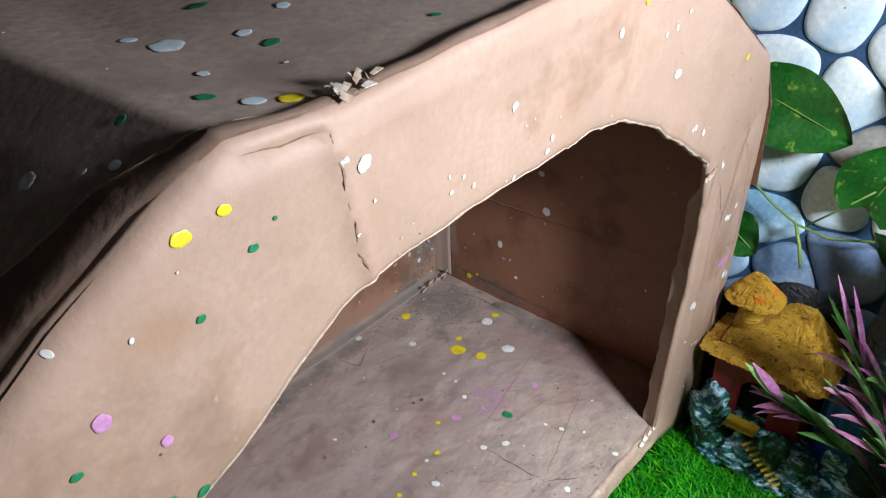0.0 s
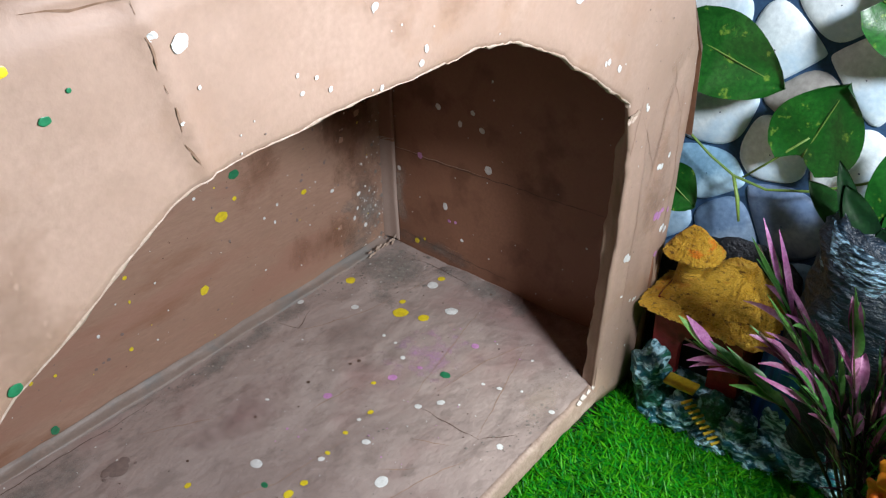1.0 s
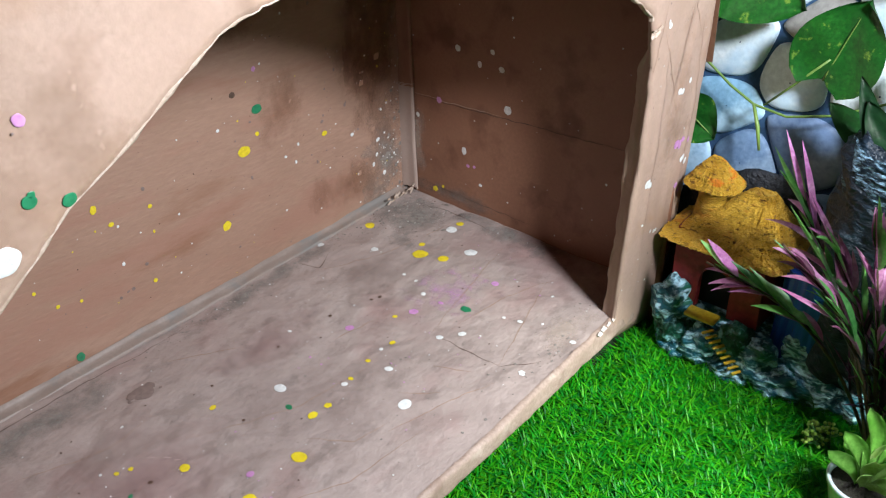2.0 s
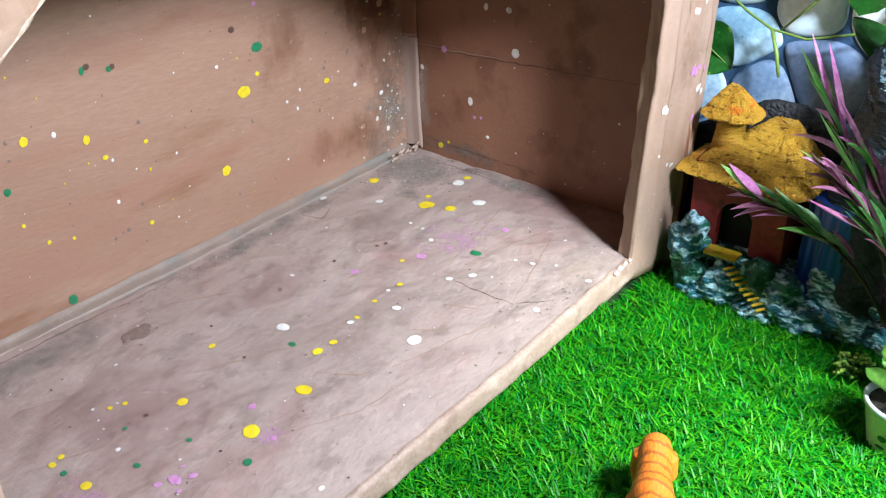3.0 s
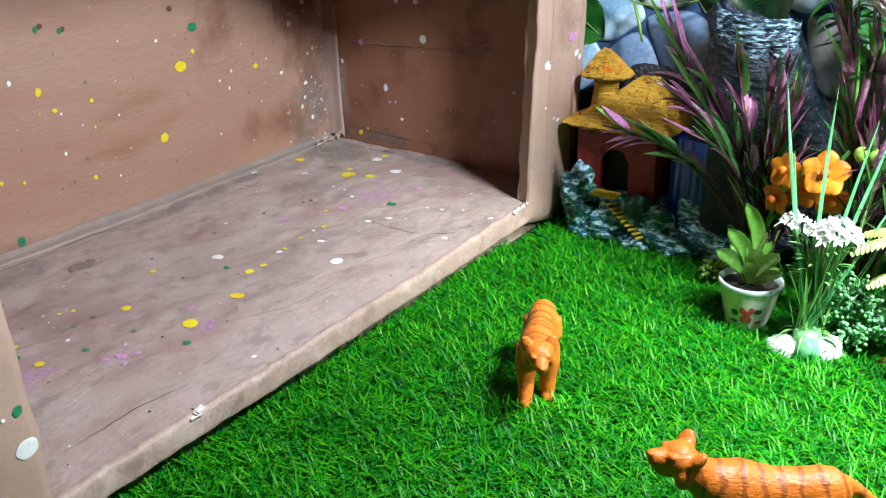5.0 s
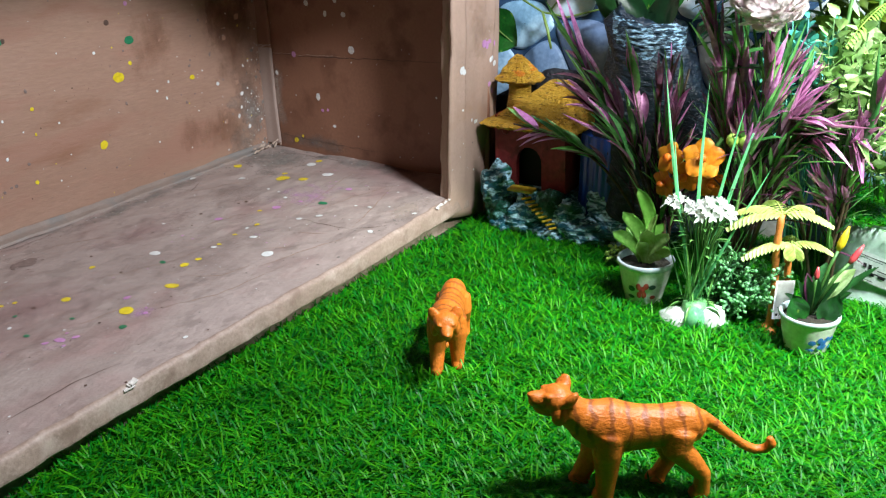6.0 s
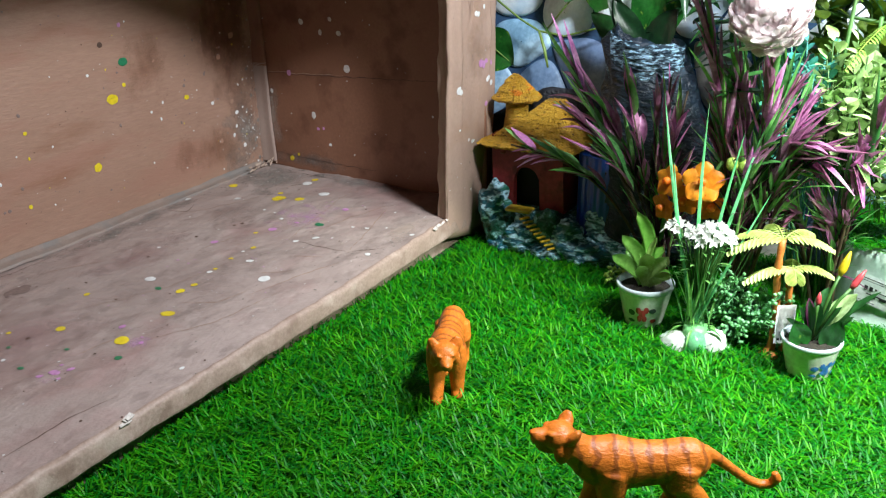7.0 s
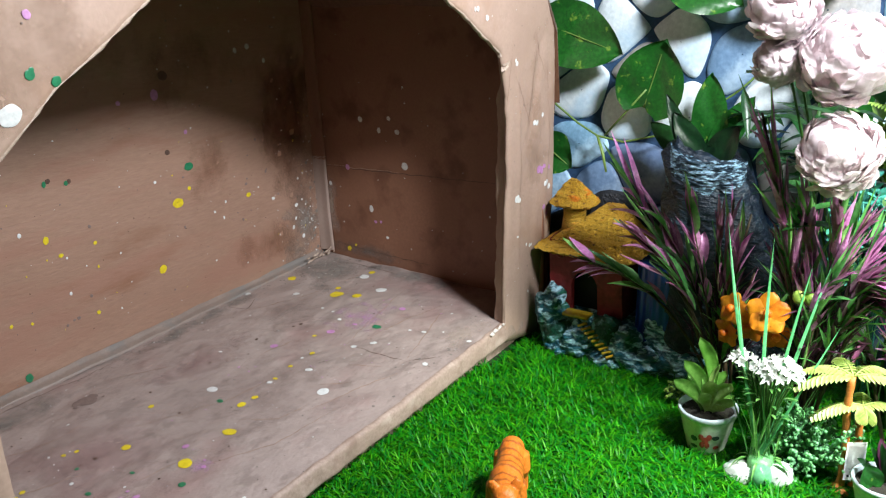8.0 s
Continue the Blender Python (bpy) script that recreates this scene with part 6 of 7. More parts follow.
FLOOR_SIDE = (floor_panel, tree_of(floor_panel), lambda a, b: Vector((a, b, 0.2)), Vector((0, 0, -1)), Vector((1, 0, 0)), Vector((0, 1, 0)))
ROOF_SIDE = (roof_panel, tree_of(roof_panel), lambda a, b: Vector((a, b, 0.7)), Vector((0, 0, -1)), Vector((1, 0, 0)), Vector((0, 1, 0)))
chance = random.Random(5)


def blot(bm, side, a, b, r):
    panel_ob, tree, start, way, ua, ub = side
    k, ph = (9 if r < 0.0015 else 16 if r < 0.0028 else 26), chance.uniform(0, 6)
    wob, asp = chance.uniform(0.03, 0.12), chance.uniform(0.86, 1.1)
    rings = []
    for f, lift in ((1.0, 0.00040), (0.94, 0.00048), (0.70, 0.00050), (0.40, 0.00050), (0.001, 0.00050)):
        ring = []
        for i in range(k):
            t = 2 * math.pi * i / k
            rr = r * f * (1 + wob * math.sin(2 * t + ph) + 0.5 * wob * math.sin(5 * t + ph * 2))
            hit, nrm, _, _ = tree.ray_cast(start(a, b) + ua * rr * math.cos(t) * asp + ub * rr * math.sin(t) / asp, way)
            if hit is None:
                return False
            ring.append(hit - way * lift)
        rings.append(ring)
    quad_grid(bm, rings, True)
    return True


def splatter(side, name, mat, blots, scale=0.001):
    """Thin uneven blots of dried paint on one panel: the large ones by themselves, the fine spray joined."""
    spray = bmesh.new()
    for a, b, r in blots:
        a, b, r = a * scale, b * scale, r * scale
        if r < 0.0019:
            blot(spray, side, a, b, r)
            continue
        bm = bmesh.new()
        if blot(bm, side, a, b, r):
            part("paint_blot", bm, mat, side[0])
        else:
            bm.free()
    if spray.faces:
        tagged(part(name, spray, mat, side[0]), "", "", "", "stuff")
    else:
        spray.free()


splatter(FRONT_SIDE, "white_paint_spray", DOT_WHITE, [(-340, 456, 1.9), (-330, 451, 3.3), (-236, 440, 1.9), (-205, 414, 1.6), (-208, 408, 1.7), (-154, 451, 2.4), (-74, 406, 3.2), (-17, 349, 2.0), (-35, 357, 1.6), (-233, 404, 1.4), (-263, 413, 1.2), (-270, 420, 1.0), (-278, 416, 1.1), (-280, 424, 0.9), (-325, 434, 0.8), (10, 296, 2.0), (78, 240, 2.5), (46, 169, 3.0), (107, 168, 3.4), (-1, 218, 2.1), (34, 306, 1.6), (-98, 435, 1.4), (-86, 436, 1.7), (-73, 442, 1.4), (-423, 431, 1.0), (-260, 478, 1.5), (-334, 424, 0.8), (-478, 78, 5.7), (-436, 343, 5.5), (2, 206, 2.6), (4, 180, 2.3), (11, 156, 1.5), (44, 172, 2.6), (100, 174, 2.8), (45, 131, 1.3), (63, 117, 1.6), (73, 114, 1.6), (22, 112, 1.3), (-31, 357, 2.1), (-16, 348, 2.2), (36, 303, 2.1), (13, 291, 2.3), (74, 241, 2.5), (89, 246, 2.2), (42, 171, 3.6), (98, 173, 2.6), (70, 114, 2.0)])
splatter(FRONT_SIDE, "yellow_paint_spray", DOT_YELLOW, [(-402, 455, 2.9), (-387, 458, 2.2), (33, 386, 2.4), (-128, 460, 1.9), (-2, 428, 2.2)])
splatter(FRONT_SIDE, "green_paint_spray", DOT_GREEN, [(-378, 440, 1.8), (-369, 447, 0.9), (-400, 425, 1.7), (-348, 391, 1.9), (-448, 396, 1.9), (-410, 355, 2.7), (-422, 362, 1.5), (-478, 100, 2.8), (-486, 146, 1.9), (-410, 353, 3.0), (-423, 360, 2.6)])
splatter(FRONT_SIDE, "pink_paint_spray", DOT_PINK, [(-437, 409, 3.2), (-419, 387, 2.2), (91, 189, 3.6), (104, 140, 3.0), (84, 191, 3.1), (105, 189, 2.5), (97, 148, 2.6), (85, 191, 4.0), (96, 192, 2.6)])
splatter(ROOF_SIDE, "blue_paint_spray", DOT_BLUE, [(-334, 103, 7.0), (-352, 28, 4.1), (-308, 88, 3.6), (-345, 65, 2.8), (-339, 122, 3.4), (-414, 66, 3.4), (-399, 37, 2.3), (-227, 47, 6.4), (-277, 100, 3.6)])
splatter(ROOF_SIDE, "green_paint_spray", DOT_GREEN, [(-360, 43, 3.5), (-309, 70, 3.7), (-295, 136, 4.5), (-252, 35, 2.5)])
splatter(ROOF_SIDE, "yellow_paint_spray", DOT_YELLOW, [(-342, 21, 4.3)])
splatter(ROOF_SIDE, "pink_paint_spray", DOT_PINK, [(-430, -6, 2.0), (-444, 7, 2.7)])
splatter(BACK_SIDE, "yellow_paint_spray", DOT_YELLOW, [(-115, 168, 5.9), (-99, 180, 2.2), (-145, 104, 4.5), (-18, 151, 3.0), (-307, 187, 3.4), (-262, 173, 3.2), (-251, 155, 2.2), (-215, 156, 2.0), (-225, 87, 2.1), (-309, 106, 1.7), (-290, 101, 1.5), (-323, 126, 1.6), (-216, 132, 1.4)])
splatter(BACK_SIDE, "green_paint_spray", DOT_GREEN, [(-96, 203, 4.9), (-252, 223, 2.5), (-231, 219, 2.3), (-304, 52, 4.0), (-327, 155, 2.8)])
splatter(BACK_SIDE, "white_paint_spray", DOT_WHITE, [(-285, 185, 2.0), (-138, 196, 1.6), (-52, 152, 1.6), (-57, 135, 1.6), (-69, 145, 1.6), (18, 137, 2.2), (-249, 116, 1.6), (-246, 151, 1.3), (53, 119, 2.6), (45, 93, 2.3), (61, 77, 2.7), (50, 103, 2.0), (3, 314, 3.1), (-15, 312, 2.7), (26, 296, 2.5)])
splatter(BACK_SIDE, "pink_paint_spray", DOT_PINK, [(-123, 282, 5.0), (-165, 281, 2.4), (-93, 239, 2.3)])
splatter(BACK_SIDE, "dark_paint_spray", DOT_DARK, [(-110, 299, 5.1), (-119, 223, 2.9), (-248, 225, 2.5), (-228, 220, 2.3)])
splatter(END_SIDE, "white_paint_spray", DOT_WHITE, [(195, 172, 4.5), (249, 114, 3.7), (228, 80, 2.0), (322, 101, 2.7), (313, 138, 2.6), (332, 125, 2.1), (323, 168, 5.2), (202, 211, 2.6), (203, 211, 3.2), (229, 211, 2.9), (214, 226, 2.6), (256, 222, 3.3)])
splatter(END_SIDE, "pink_paint_spray", DOT_PINK, [(244, 98, 2.0), (236, 99, 1.7), (282, 162, 3.4)])
splatter(END_SIDE, "yellow_paint_spray", DOT_YELLOW, [(291, 56, 3.3), (280, 62, 1.8)])
splatter(FLOOR_SIDE, "white_paint_spray", DOT_WHITE, [(-217, 188, 4.8), (-167, 98, 5.3), (-145, 136, 3.3), (-71, 118, 3.3), (-87, 130, 3.0), (56, 235, 5.7), (33, 191, 6.0), (-21, 272, 3.9), (-50, 320, 3.3), (-49, 182, 2.5), (-80, 48, 2.9), (-24, 90, 2.2), (-29, 104, 1.7), (-21, 37, 2.5), (-30, 19, 2.9), (-181, 151, 2.6), (-130, 159, 1.8), (-287, 21, 2.0), (-310, 46, 1.9), (23, 87, 1.5), (-15, 72, 1.4), (-369, 170, 1.6), (-359, 217, 1.3), (-323, 247, 1.4), (-164, 237, 1.7), (-37, 202, 1.8), (-36, 218, 1.8)])
splatter(FLOOR_SIDE, "yellow_paint_spray", DOT_YELLOW, [(-257, 120, 5.8), (-306, 116, 5.7), (1, 230, 7.4), (8, 206, 5.4), (8, 307, 5.2), (16, 241, 3.3), (70, 235, 3.8), (-206, 144, 2.9), (-221, 145, 3.7), (-316, 177, 3.8), (-265, 212, 2.7), (-398, 158, 3.6), (-395, 193, 2.3), (-402, 191, 2.5), (-173, 152, 2.2), (-148, 157, 2.3), (-117, 158, 2.6), (-90, 180, 2.2), (-351, 209, 1.9), (-342, 205, 1.9)])
splatter(FLOOR_SIDE, "green_paint_spray", DOT_GREEN, [(-42, 137, 4.4), (-227, 166, 2.7), (-325, 96, 3.1), (-369, 149, 2.3), (-336, 141, 2.0), (-153, 24, 2.4), (-401, 179, 2.1), (-356, 183, 1.7)])
splatter(FLOOR_SIDE, "pink_paint_spray", DOT_PINK, [(-72, 23, 3.9), (-362, 119, 4.2), (-371, 123, 2.6), (-353, 113, 2.6), (-366, 109, 1.6), (-352, 125, 1.4), (-301, 100, 2.0), (-295, 106, 1.2), (-49, 161, 2.4), (-290, 135, 3.0), (-74, 172, 3.9), (7, 141, 3.6), (-127, 200, 3.8)])
splatter(FLOOR_SIDE, "stain_paint_spray", DOT_STAIN, [(-291, 268, 8.8), (-299, 271, 4.6), (-282, 272, 4.2), (-304, 266, 1.8), (-278, 263, 1.4)])
splatter(FLOOR_SIDE, "dark_paint_spray", DOT_DARK, [(-126, 226, 1.7), (-77, 211, 1.8), (-85, 214, 1.5), (-184, 229, 1.4), (-258, 183, 1.4), (-250, 233, 1.3), (-340, 183, 1.7)])


def fine_spray(side, name, mat, count, lo, hi, small, large, seed):
    rnd = random.Random(seed)
    splatter(side, name, mat, [(rnd.uniform(lo[0], hi[0]), rnd.uniform(lo[1], hi[1]), small * (large / small) ** (rnd.random() ** 2.5)) for _ in range(count)], 1.0)


fine_spray(FLOOR_SIDE, "white_speckles", DOT_WHITE, 110, (-0.46, 0.04), (0.09, 0.32), 0.0004, 0.0011, 1)
fine_spray(FLOOR_SIDE, "pink_speckles", DOT_PINK, 26, (-0.3, 0.06), (0.05, 0.2), 0.0005, 0.0013, 2)
fine_spray(FLOOR_SIDE, "dark_speckles", DOT_DARK, 90, (-0.46, 0.03), (0.09, 0.32), 0.0003, 0.0011, 3)
fine_spray(BACK_SIDE, "white_speckles", DOT_WHITE, 150, (-0.46, 0.05), (0.09, 0.4), 0.0004, 0.0012, 4)
fine_spray(BACK_SIDE, "yellow_speckles", DOT_YELLOW, 26, (-0.46, 0.05), (0.09, 0.25), 0.0005, 0.0014, 5)
fine_spray(BACK_SIDE, "dark_speckles", DOT_STAIN, 120, (-0.46, 0.05), (0.09, 0.36), 0.0004, 0.0018, 6)
fine_spray(BACK_SIDE, "white_corner_speckles", DOT_WHITE, 50, (0.055, 0.045), (0.093, 0.17), 0.0004, 0.0016, 7)
fine_spray(END_SIDE, "white_speckles", DOT_WHITE, 45, (0.05, 0.05), (0.33, 0.35), 0.0004, 0.0013, 8)
fine_spray(FRONT_SIDE, "white_speckles", DOT_WHITE, 110, (-0.56, 0.05), (0.11, 0.46), 0.0004, 0.0013, 9)
fine_spray(FRONT_SIDE, "brown_flecks", DOT_STAIN, 60, (-0.56, 0.05), (0.11, 0.46), 0.0003, 0.0008, 10)
fine_spray(ROOF_SIDE, "white_speckles", DOT_BLUE, 25, (-0.45, 0.03), (0.0, 0.3), 0.0006, 0.0016, 11)
fine_spray(ROOF_SIDE, "dark_green_blots", DOT_GREEN, 14, (-0.45, 0.05), (0.0, 0.3), 0.002, 0.005, 12)


def cracks(side, name, mat, lines, width):
    """Thin lines on one panel: dark splits in the board, tears, or painted crease shade."""
    panel_ob, tree, start, way, ua, ub = side
    for line in lines:
        bm = bmesh.new()
        pts = resample([Vector((a, b, 0)) for a, b in line], 0.004)
        rows = []
        for k, p in enumerate(pts):
            d = (pts[min(k + 1, len(pts) - 1)] - pts[max(k - 1, 0)]).normalized()
            off = Vector((-d.y, d.x, 0))
            p = p + off * 0.0012 * noise.noise(p * 90)
            w = width * (0.15 + 0.85 * math.sin(math.pi * k / (len(pts) - 1))) * (0.7 + 0.5 * noise.noise(p * 200))
            row = []
            for q in (p - off * w, p + off * w):
                hit, nrm, _, _ = tree.ray_cast(start(q.x, q.y), way)
                if hit is not None:
                    row.append(hit - way * 0.0003)
            if len(row) == 2:
                rows.append(row)
        if len(rows) > 1:
            quad_grid(bm, rows)
            part(name, bm, mat, panel_ob)


cracks(FLOOR_SIDE, "split", DOT_DARK, (((-0.087, 0.130), (-0.086, 0.10), (-0.085, 0.066)), ((-0.087, 0.312), (-0.080, 0.290), (-0.055, 0.302)), ((-0.470, 0.312), (-0.36, 0.3135), (-0.215, 0.3155)), ((-0.085, 0.066), (-0.06, 0.045)),
                                       ((0.075, 0.30), (0.084, 0.26), (0.078, 0.20)), ((-0.445, 0.058), (-0.40, 0.060), (-0.36, 0.055)), ((-0.455, 0.11), (-0.45, 0.07))), 0.00055)
# folds drawn as darker brown lines that stand in for their shade
cracks(FLOOR_SIDE, "crease", CREASE_SHADE, (((-0.09, 0.29), (-0.03, 0.262), (0.02, 0.25)), ((0.02, 0.25), (0.07, 0.245)), ((-0.30, 0.20), (-0.22, 0.16), (-0.15, 0.15)), ((-0.20, 0.09), (-0.13, 0.07), (-0.10, 0.055)), ((-0.26, 0.29), (-0.20, 0.25)), ((-0.07, 0.13), (0.0, 0.12), (0.05, 0.10)),
                                        ((-0.42, 0.20), (-0.35, 0.17)), ((-0.16, 0.11), (-0.14, 0.085)), ((-0.12, 0.11), (-0.105, 0.08)), ((-0.085, 0.068), (-0.03, 0.085), (0.04, 0.105)), ((-0.087, 0.14), (-0.02, 0.155), (0.06, 0.172)), ((-0.30, 0.10), (-0.25, 0.075), (-0.18, 0.070)), ((-0.34, 0.13), (-0.30, 0.12)), ((-0.24, 0.13), (-0.22, 0.10), (-0.19, 0.095)), ((-0.15, 0.20), (-0.10, 0.19)), ((-0.40, 0.26), (-0.34, 0.235), (-0.30, 0.24))), 0.0005)
cracks(FRONT_SIDE, "crease", CREASE_SHADE, (((0.028, 0.325), (0.020, 0.25)), ((0.014, 0.27), (0.015, 0.19)), ((0.03, 0.30), (0.06, 0.25), (0.075, 0.22)), ((0.07, 0.33), (0.095, 0.28)), ((0.095, 0.30), (0.105, 0.22), (0.10, 0.16)), ((-0.18, 0.447), (-0.13, 0.44)), ((0.040, 0.29), (0.047, 0.20), (0.050, 0.09))), 0.00045)
cracks(FRONT_SIDE, "torn_crease", BROWN_TEAR, (((-0.3445, 0.468), (-0.340, 0.446), (-0.3375, 0.436)), ((-0.336, 0.431), (-0.3345, 0.421)), ((-0.3335, 0.416), (-0.329, 0.404)), ((-0.376, 0.4715), (-0.362, 0.4690), (-0.346, 0.4685)), ((0.075, 0.315), (0.066, 0.270), (0.060, 0.235))), 0.0006)
cracks(END_SIDE, "seam", DOT_DARK, (((0.330, 0.160), (0.25, 0.161), (0.15, 0.164), (0.04, 0.167)), ((0.325, 0.062), (0.25, 0.058), (0.16, 0.056))), 0.0006)
cracks(END_SIDE, "pale_seam", TORN, (((0.328, 0.1615), (0.28, 0.162), (0.20, 0.1640)),), 0.0004)


def stain(name, low, high, scale, edge, strength, stretch=(1, 1, 1), rough=0.8):
    """A thin uneven layer: noise with ragged gaps, thinning out towards the rim of its patch."""
    m = bpy.data.materials.new(name)
    m.use_nodes = True
    n, l = m.node_tree.nodes, m.node_tree.links
    b = n["Principled BSDF"]
    b.inputs["Roughness"].default_value = rough
    b.inputs["Specular IOR Level"].default_value = 0.2
    tex, mp = n.new("ShaderNodeTexCoord"), n.new("ShaderNodeMapping")
    mp.inputs["Scale"].default_value = stretch
    l.new(tex.outputs["Object"], mp.inputs["Vector"])
    layers = []
    for sc, detail in ((scale, 9.0), (scale * 7, 4.0)):
        k = n.new("ShaderNodeTexNoise")
        k.inputs["Scale"].default_value, k.inputs["Detail"].default_value, k.inputs["Roughness"].default_value = sc, detail, 0.68
        l.new(mp.outputs["Vector"], k.inputs["Vector"])
        layers.append(k.outputs["Fac"])
    ramp = n.new("ShaderNodeMapRange")
    ramp.inputs["From Min"].default_value, ramp.inputs["From Max"].default_value = 0.35, 0.65
    l.new(layers[1], ramp.inputs["Value"])
    mx = n.new("ShaderNodeMix")
    mx.data_type = "RGBA"
    mx.inputs[6].default_value, mx.inputs[7].default_value = (*low, 1), (*high, 1)
    l.new(ramp.outputs[0], mx.inputs[0])
    l.new(mx.outputs[2], b.inputs["Base Color"])
    # distance from the patch's middle, 0 to 1 at the rim, shifts the threshold of the noise
    sub, ln = n.new("ShaderNodeVectorMath"), n.new("ShaderNodeVectorMath")
    sub.operation, ln.operation = "SUBTRACT", "LENGTH"
    sub.inputs[1].default_value = (0.5, 0.5, 0)
    l.new(tex.outputs["UV"], sub.inputs[0])
    l.new(sub.outputs[0], ln.inputs[0])
    far = n.new("ShaderNodeMath")
    far.operation = "MULTIPLY_ADD"
    far.inputs[1].default_value, far.inputs[2].default_value = -0.62, 0.13
    l.new(ln.outputs["Value"], far.inputs[0])
    add = n.new("ShaderNodeMath")
    l.new(far.outputs[0], add.inputs[0])
    l.new(layers[0], add.inputs[1])
    cover = n.new("ShaderNodeMapRange")
    cover.inputs["From Min"].default_value, cover.inputs["From Max"].default_value, cover.inputs["To Max"].default_value = edge[0], edge[1], strength
    l.new(add.outputs[0], cover.inputs["Value"])
    clear, mix = n.new("ShaderNodeBsdfTransparent"), n.new("ShaderNodeMixShader")
    l.new(cover.outputs[0], mix.inputs[0])
    l.new(clear.outputs[0], mix.inputs[1])
    l.new(b.outputs[0], mix.inputs[2])
    l.new(mix.outputs[0], n["Material Output"].inputs["Surface"])
    return m


LAYERS = {}


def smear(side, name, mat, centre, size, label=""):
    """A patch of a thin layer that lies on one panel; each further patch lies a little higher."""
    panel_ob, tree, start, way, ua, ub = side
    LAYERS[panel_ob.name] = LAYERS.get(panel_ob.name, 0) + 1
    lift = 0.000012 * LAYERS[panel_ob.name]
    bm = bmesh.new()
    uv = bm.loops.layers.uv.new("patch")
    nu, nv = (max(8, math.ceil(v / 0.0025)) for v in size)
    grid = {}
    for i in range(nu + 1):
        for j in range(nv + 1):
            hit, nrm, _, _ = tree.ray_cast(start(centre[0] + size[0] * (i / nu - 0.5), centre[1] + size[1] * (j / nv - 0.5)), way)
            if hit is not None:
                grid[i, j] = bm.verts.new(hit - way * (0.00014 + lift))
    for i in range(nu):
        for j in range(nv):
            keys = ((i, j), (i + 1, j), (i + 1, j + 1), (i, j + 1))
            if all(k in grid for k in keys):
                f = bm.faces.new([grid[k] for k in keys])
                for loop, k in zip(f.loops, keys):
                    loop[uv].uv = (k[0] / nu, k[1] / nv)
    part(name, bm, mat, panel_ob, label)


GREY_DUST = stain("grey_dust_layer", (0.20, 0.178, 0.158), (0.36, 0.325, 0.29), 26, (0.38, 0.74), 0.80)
RUST = stain("rusty_stain", (0.20, 0.078, 0.038), (0.27, 0.122, 0.070), 13, (0.40, 0.74), 0.60, (1.25, 1, 0.75))
DAMP = stain("brown_damp_stain", (0.24, 0.165, 0.14), (0.31, 0.22, 0.19), 26, (0.46, 0.72), 0.22)
ROSE = stain("faded_rose_stain", (0.34, 0.19, 0.18), (0.42, 0.25, 0.24), 12, (0.44, 0.70), 0.40)
PINK_HAZE = stain("pink_paint_haze", (0.55, 0.28, 0.48), (0.66, 0.40, 0.58), 60, (0.44, 0.64), 0.45)
PALE_RUB = stain("pale_rub", (0.46, 0.36, 0.295), (0.56, 0.46, 0.39), 30, (0.46, 0.68), 0.5)
BROWN_RUB = stain("brown_rub", (0.34, 0.205, 0.13), (0.38, 0.24, 0.16), 26, (0.45, 0.70), 0.35)
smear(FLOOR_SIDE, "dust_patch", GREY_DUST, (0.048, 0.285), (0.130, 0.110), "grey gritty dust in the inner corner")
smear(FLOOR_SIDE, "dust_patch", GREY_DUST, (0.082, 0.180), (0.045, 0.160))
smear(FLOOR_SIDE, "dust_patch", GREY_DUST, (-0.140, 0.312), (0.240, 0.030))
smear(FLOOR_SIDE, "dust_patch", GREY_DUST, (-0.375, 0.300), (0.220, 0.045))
smear(FLOOR_SIDE, "damp_patch", DAMP, (-0.200, 0.150), (0.340, 0.200))
smear(FLOOR_SIDE, "damp_patch", DAMP, (-0.060, 0.245), (0.160, 0.110))
smear(FLOOR_SIDE, "rose_patch", ROSE, (-0.350, 0.190), (0.260, 0.180))
smear(FLOOR_SIDE, "rose_patch", ROSE, (-0.190, 0.240), (0.180, 0.110))
smear(FLOOR_SIDE, "pink_haze", PINK_HAZE, (-0.030, 0.165), (0.130, 0.085), "faint pink sprayed paint")
smear(FLOOR_SIDE, "pink_haze", PINK_HAZE, (-0.362, 0.119), (0.034, 0.028))
smear(FLOOR_SIDE, "pink_haze", PINK_HAZE, (-0.300, 0.100), (0.028, 0.024))
smear(FLOOR_SIDE, "pink_haze", PINK_HAZE, (-0.415, 0.150), (0.060, 0.060))
smear(FLOOR_SIDE, "pale_patch", PALE_RUB, (-0.010, 0.050), (0.110, 0.060))
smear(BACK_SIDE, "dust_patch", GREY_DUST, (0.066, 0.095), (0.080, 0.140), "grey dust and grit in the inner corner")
smear(BACK_SIDE, "rust_patch", RUST, (-0.060, 0.190), (0.090, 0.130), "rusty brown water stain on the back wall")
smear(BACK_SIDE, "rust_patch", RUST, (0.058, 0.190), (0.090, 0.240))
smear(BACK_SIDE, "rust_patch", RUST, (0.050, 0.240), (0.110, 0.200))
smear(BACK_SIDE, "rust_patch", RUST, (-0.120, 0.320), (0.240, 0.120))
smear(BACK_SIDE, "rust_patch", RUST, (0.010, 0.085), (0.140, 0.070))
smear(END_SIDE, "pale_patch", PALE_RUB, (0.315, 0.110), (0.040, 0.150), "pale rubbed plaster dust beside the corner")
smear(END_SIDE, "dust_patch", GREY_DUST, (0.270, 0.056), (0.130, 0.026))
smear(FRONT_SIDE, "brown_rub", BROWN_RUB, (-0.440, 0.370), (0.140, 0.180))
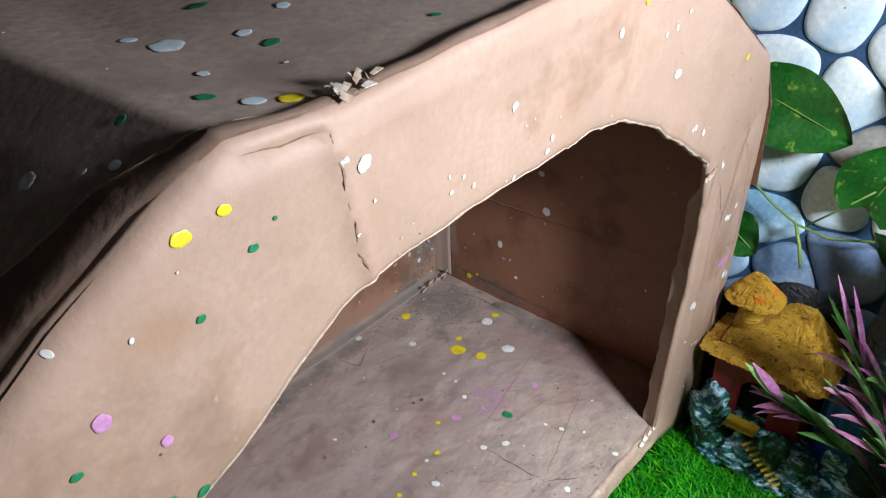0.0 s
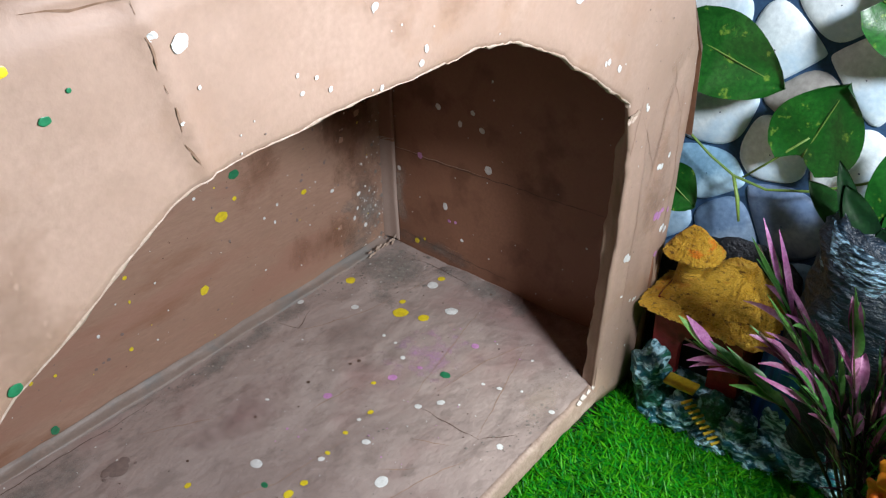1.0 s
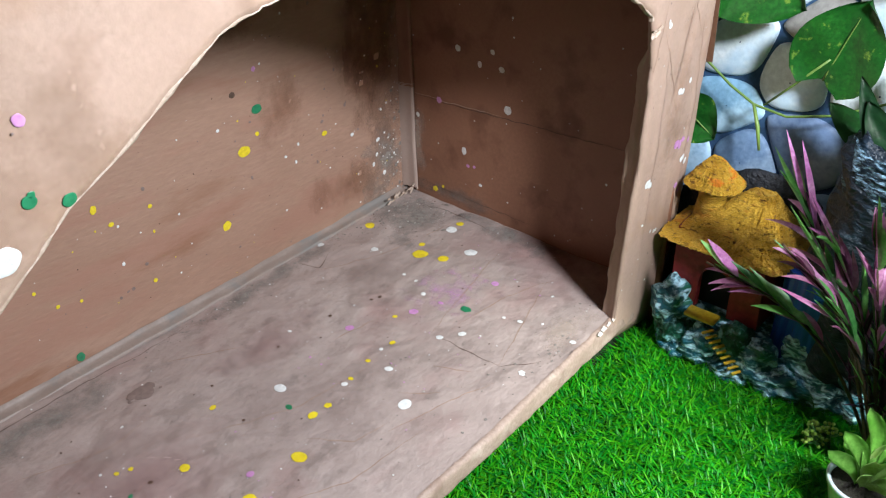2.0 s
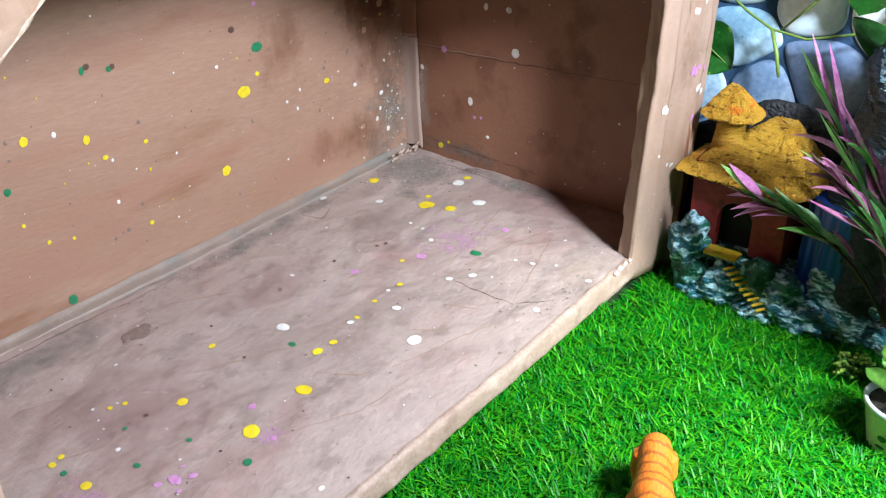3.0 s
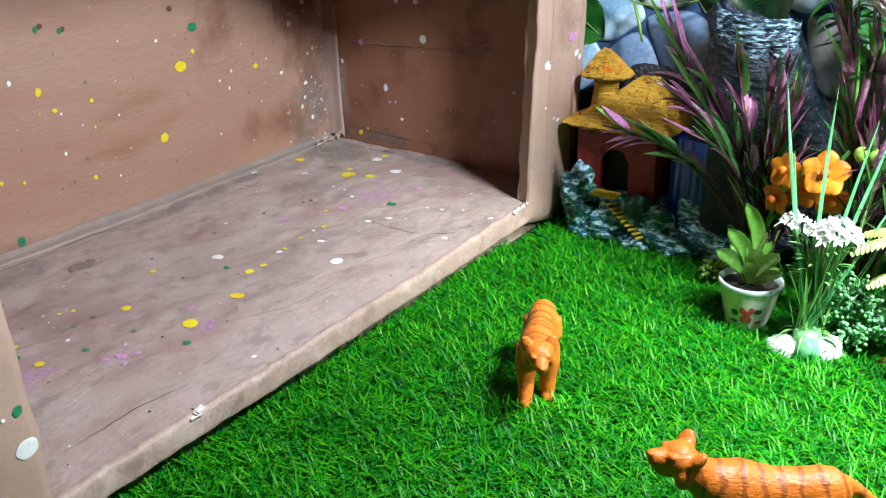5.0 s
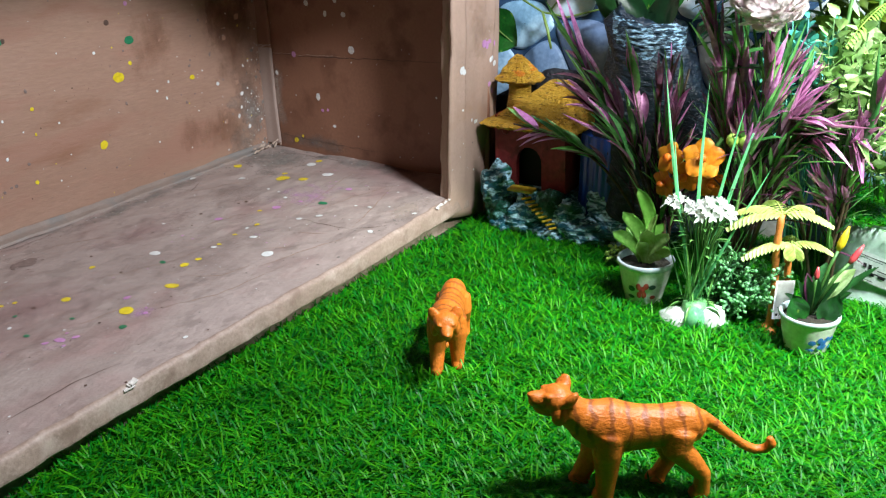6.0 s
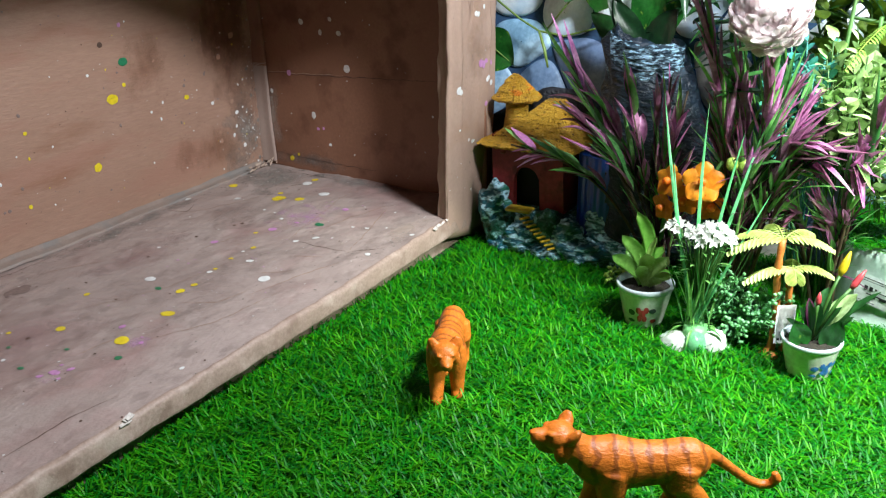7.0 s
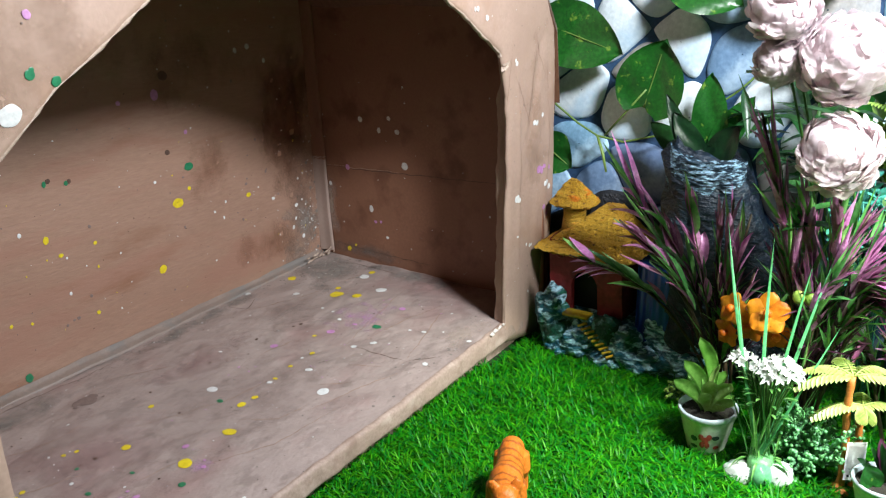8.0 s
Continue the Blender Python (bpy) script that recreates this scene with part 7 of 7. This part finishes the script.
smear(FRONT_SIDE, "brown_rub", BROWN_RUB, (-0.180, 0.440), (0.240, 0.070))
smear(FRONT_SIDE, "brown_rub", BROWN_RUB, (0.075, 0.230), (0.080, 0.220))


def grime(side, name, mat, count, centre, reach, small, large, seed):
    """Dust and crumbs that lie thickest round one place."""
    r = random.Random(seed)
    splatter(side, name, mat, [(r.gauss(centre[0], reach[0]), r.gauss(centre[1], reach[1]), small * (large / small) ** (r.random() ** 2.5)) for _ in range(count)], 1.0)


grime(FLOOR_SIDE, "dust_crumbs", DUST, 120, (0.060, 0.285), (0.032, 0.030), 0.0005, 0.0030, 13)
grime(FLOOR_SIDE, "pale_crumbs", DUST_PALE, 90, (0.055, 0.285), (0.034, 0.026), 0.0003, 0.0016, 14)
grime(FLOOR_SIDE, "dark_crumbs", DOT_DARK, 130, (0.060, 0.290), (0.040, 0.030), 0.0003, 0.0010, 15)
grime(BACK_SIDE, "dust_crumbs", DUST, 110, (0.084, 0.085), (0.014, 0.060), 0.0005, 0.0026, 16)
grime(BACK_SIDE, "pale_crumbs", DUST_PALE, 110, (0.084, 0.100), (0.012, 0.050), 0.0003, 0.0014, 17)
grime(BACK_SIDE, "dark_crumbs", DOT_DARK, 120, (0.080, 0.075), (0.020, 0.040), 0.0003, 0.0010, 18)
grime(BACK_SIDE, "rust_smudges", DOT_STAIN, 90, (0.030, 0.170), (0.050, 0.080), 0.0003, 0.0019, 19)
grime(BACK_SIDE, "rust_flecks", DOT_DARK, 120, (-0.10, 0.16), (0.15, 0.08), 0.0002, 0.0008, 25)
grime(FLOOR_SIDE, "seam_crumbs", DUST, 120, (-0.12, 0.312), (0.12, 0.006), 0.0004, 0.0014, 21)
grime(FLOOR_SIDE, "lip_dust", DUST, 90, (-0.02, 0.045), (0.06, 0.010), 0.0004, 0.0016, 22)
grime(FLOOR_SIDE, "grey_smears", DUST, 70, (-0.22, 0.10), (0.10, 0.045), 0.0003, 0.0011, 24)
grime(FRONT_SIDE, "scuffs", DOT_STAIN, 60, (0.05, 0.22), (0.03, 0.09), 0.0003, 0.0012, 23)
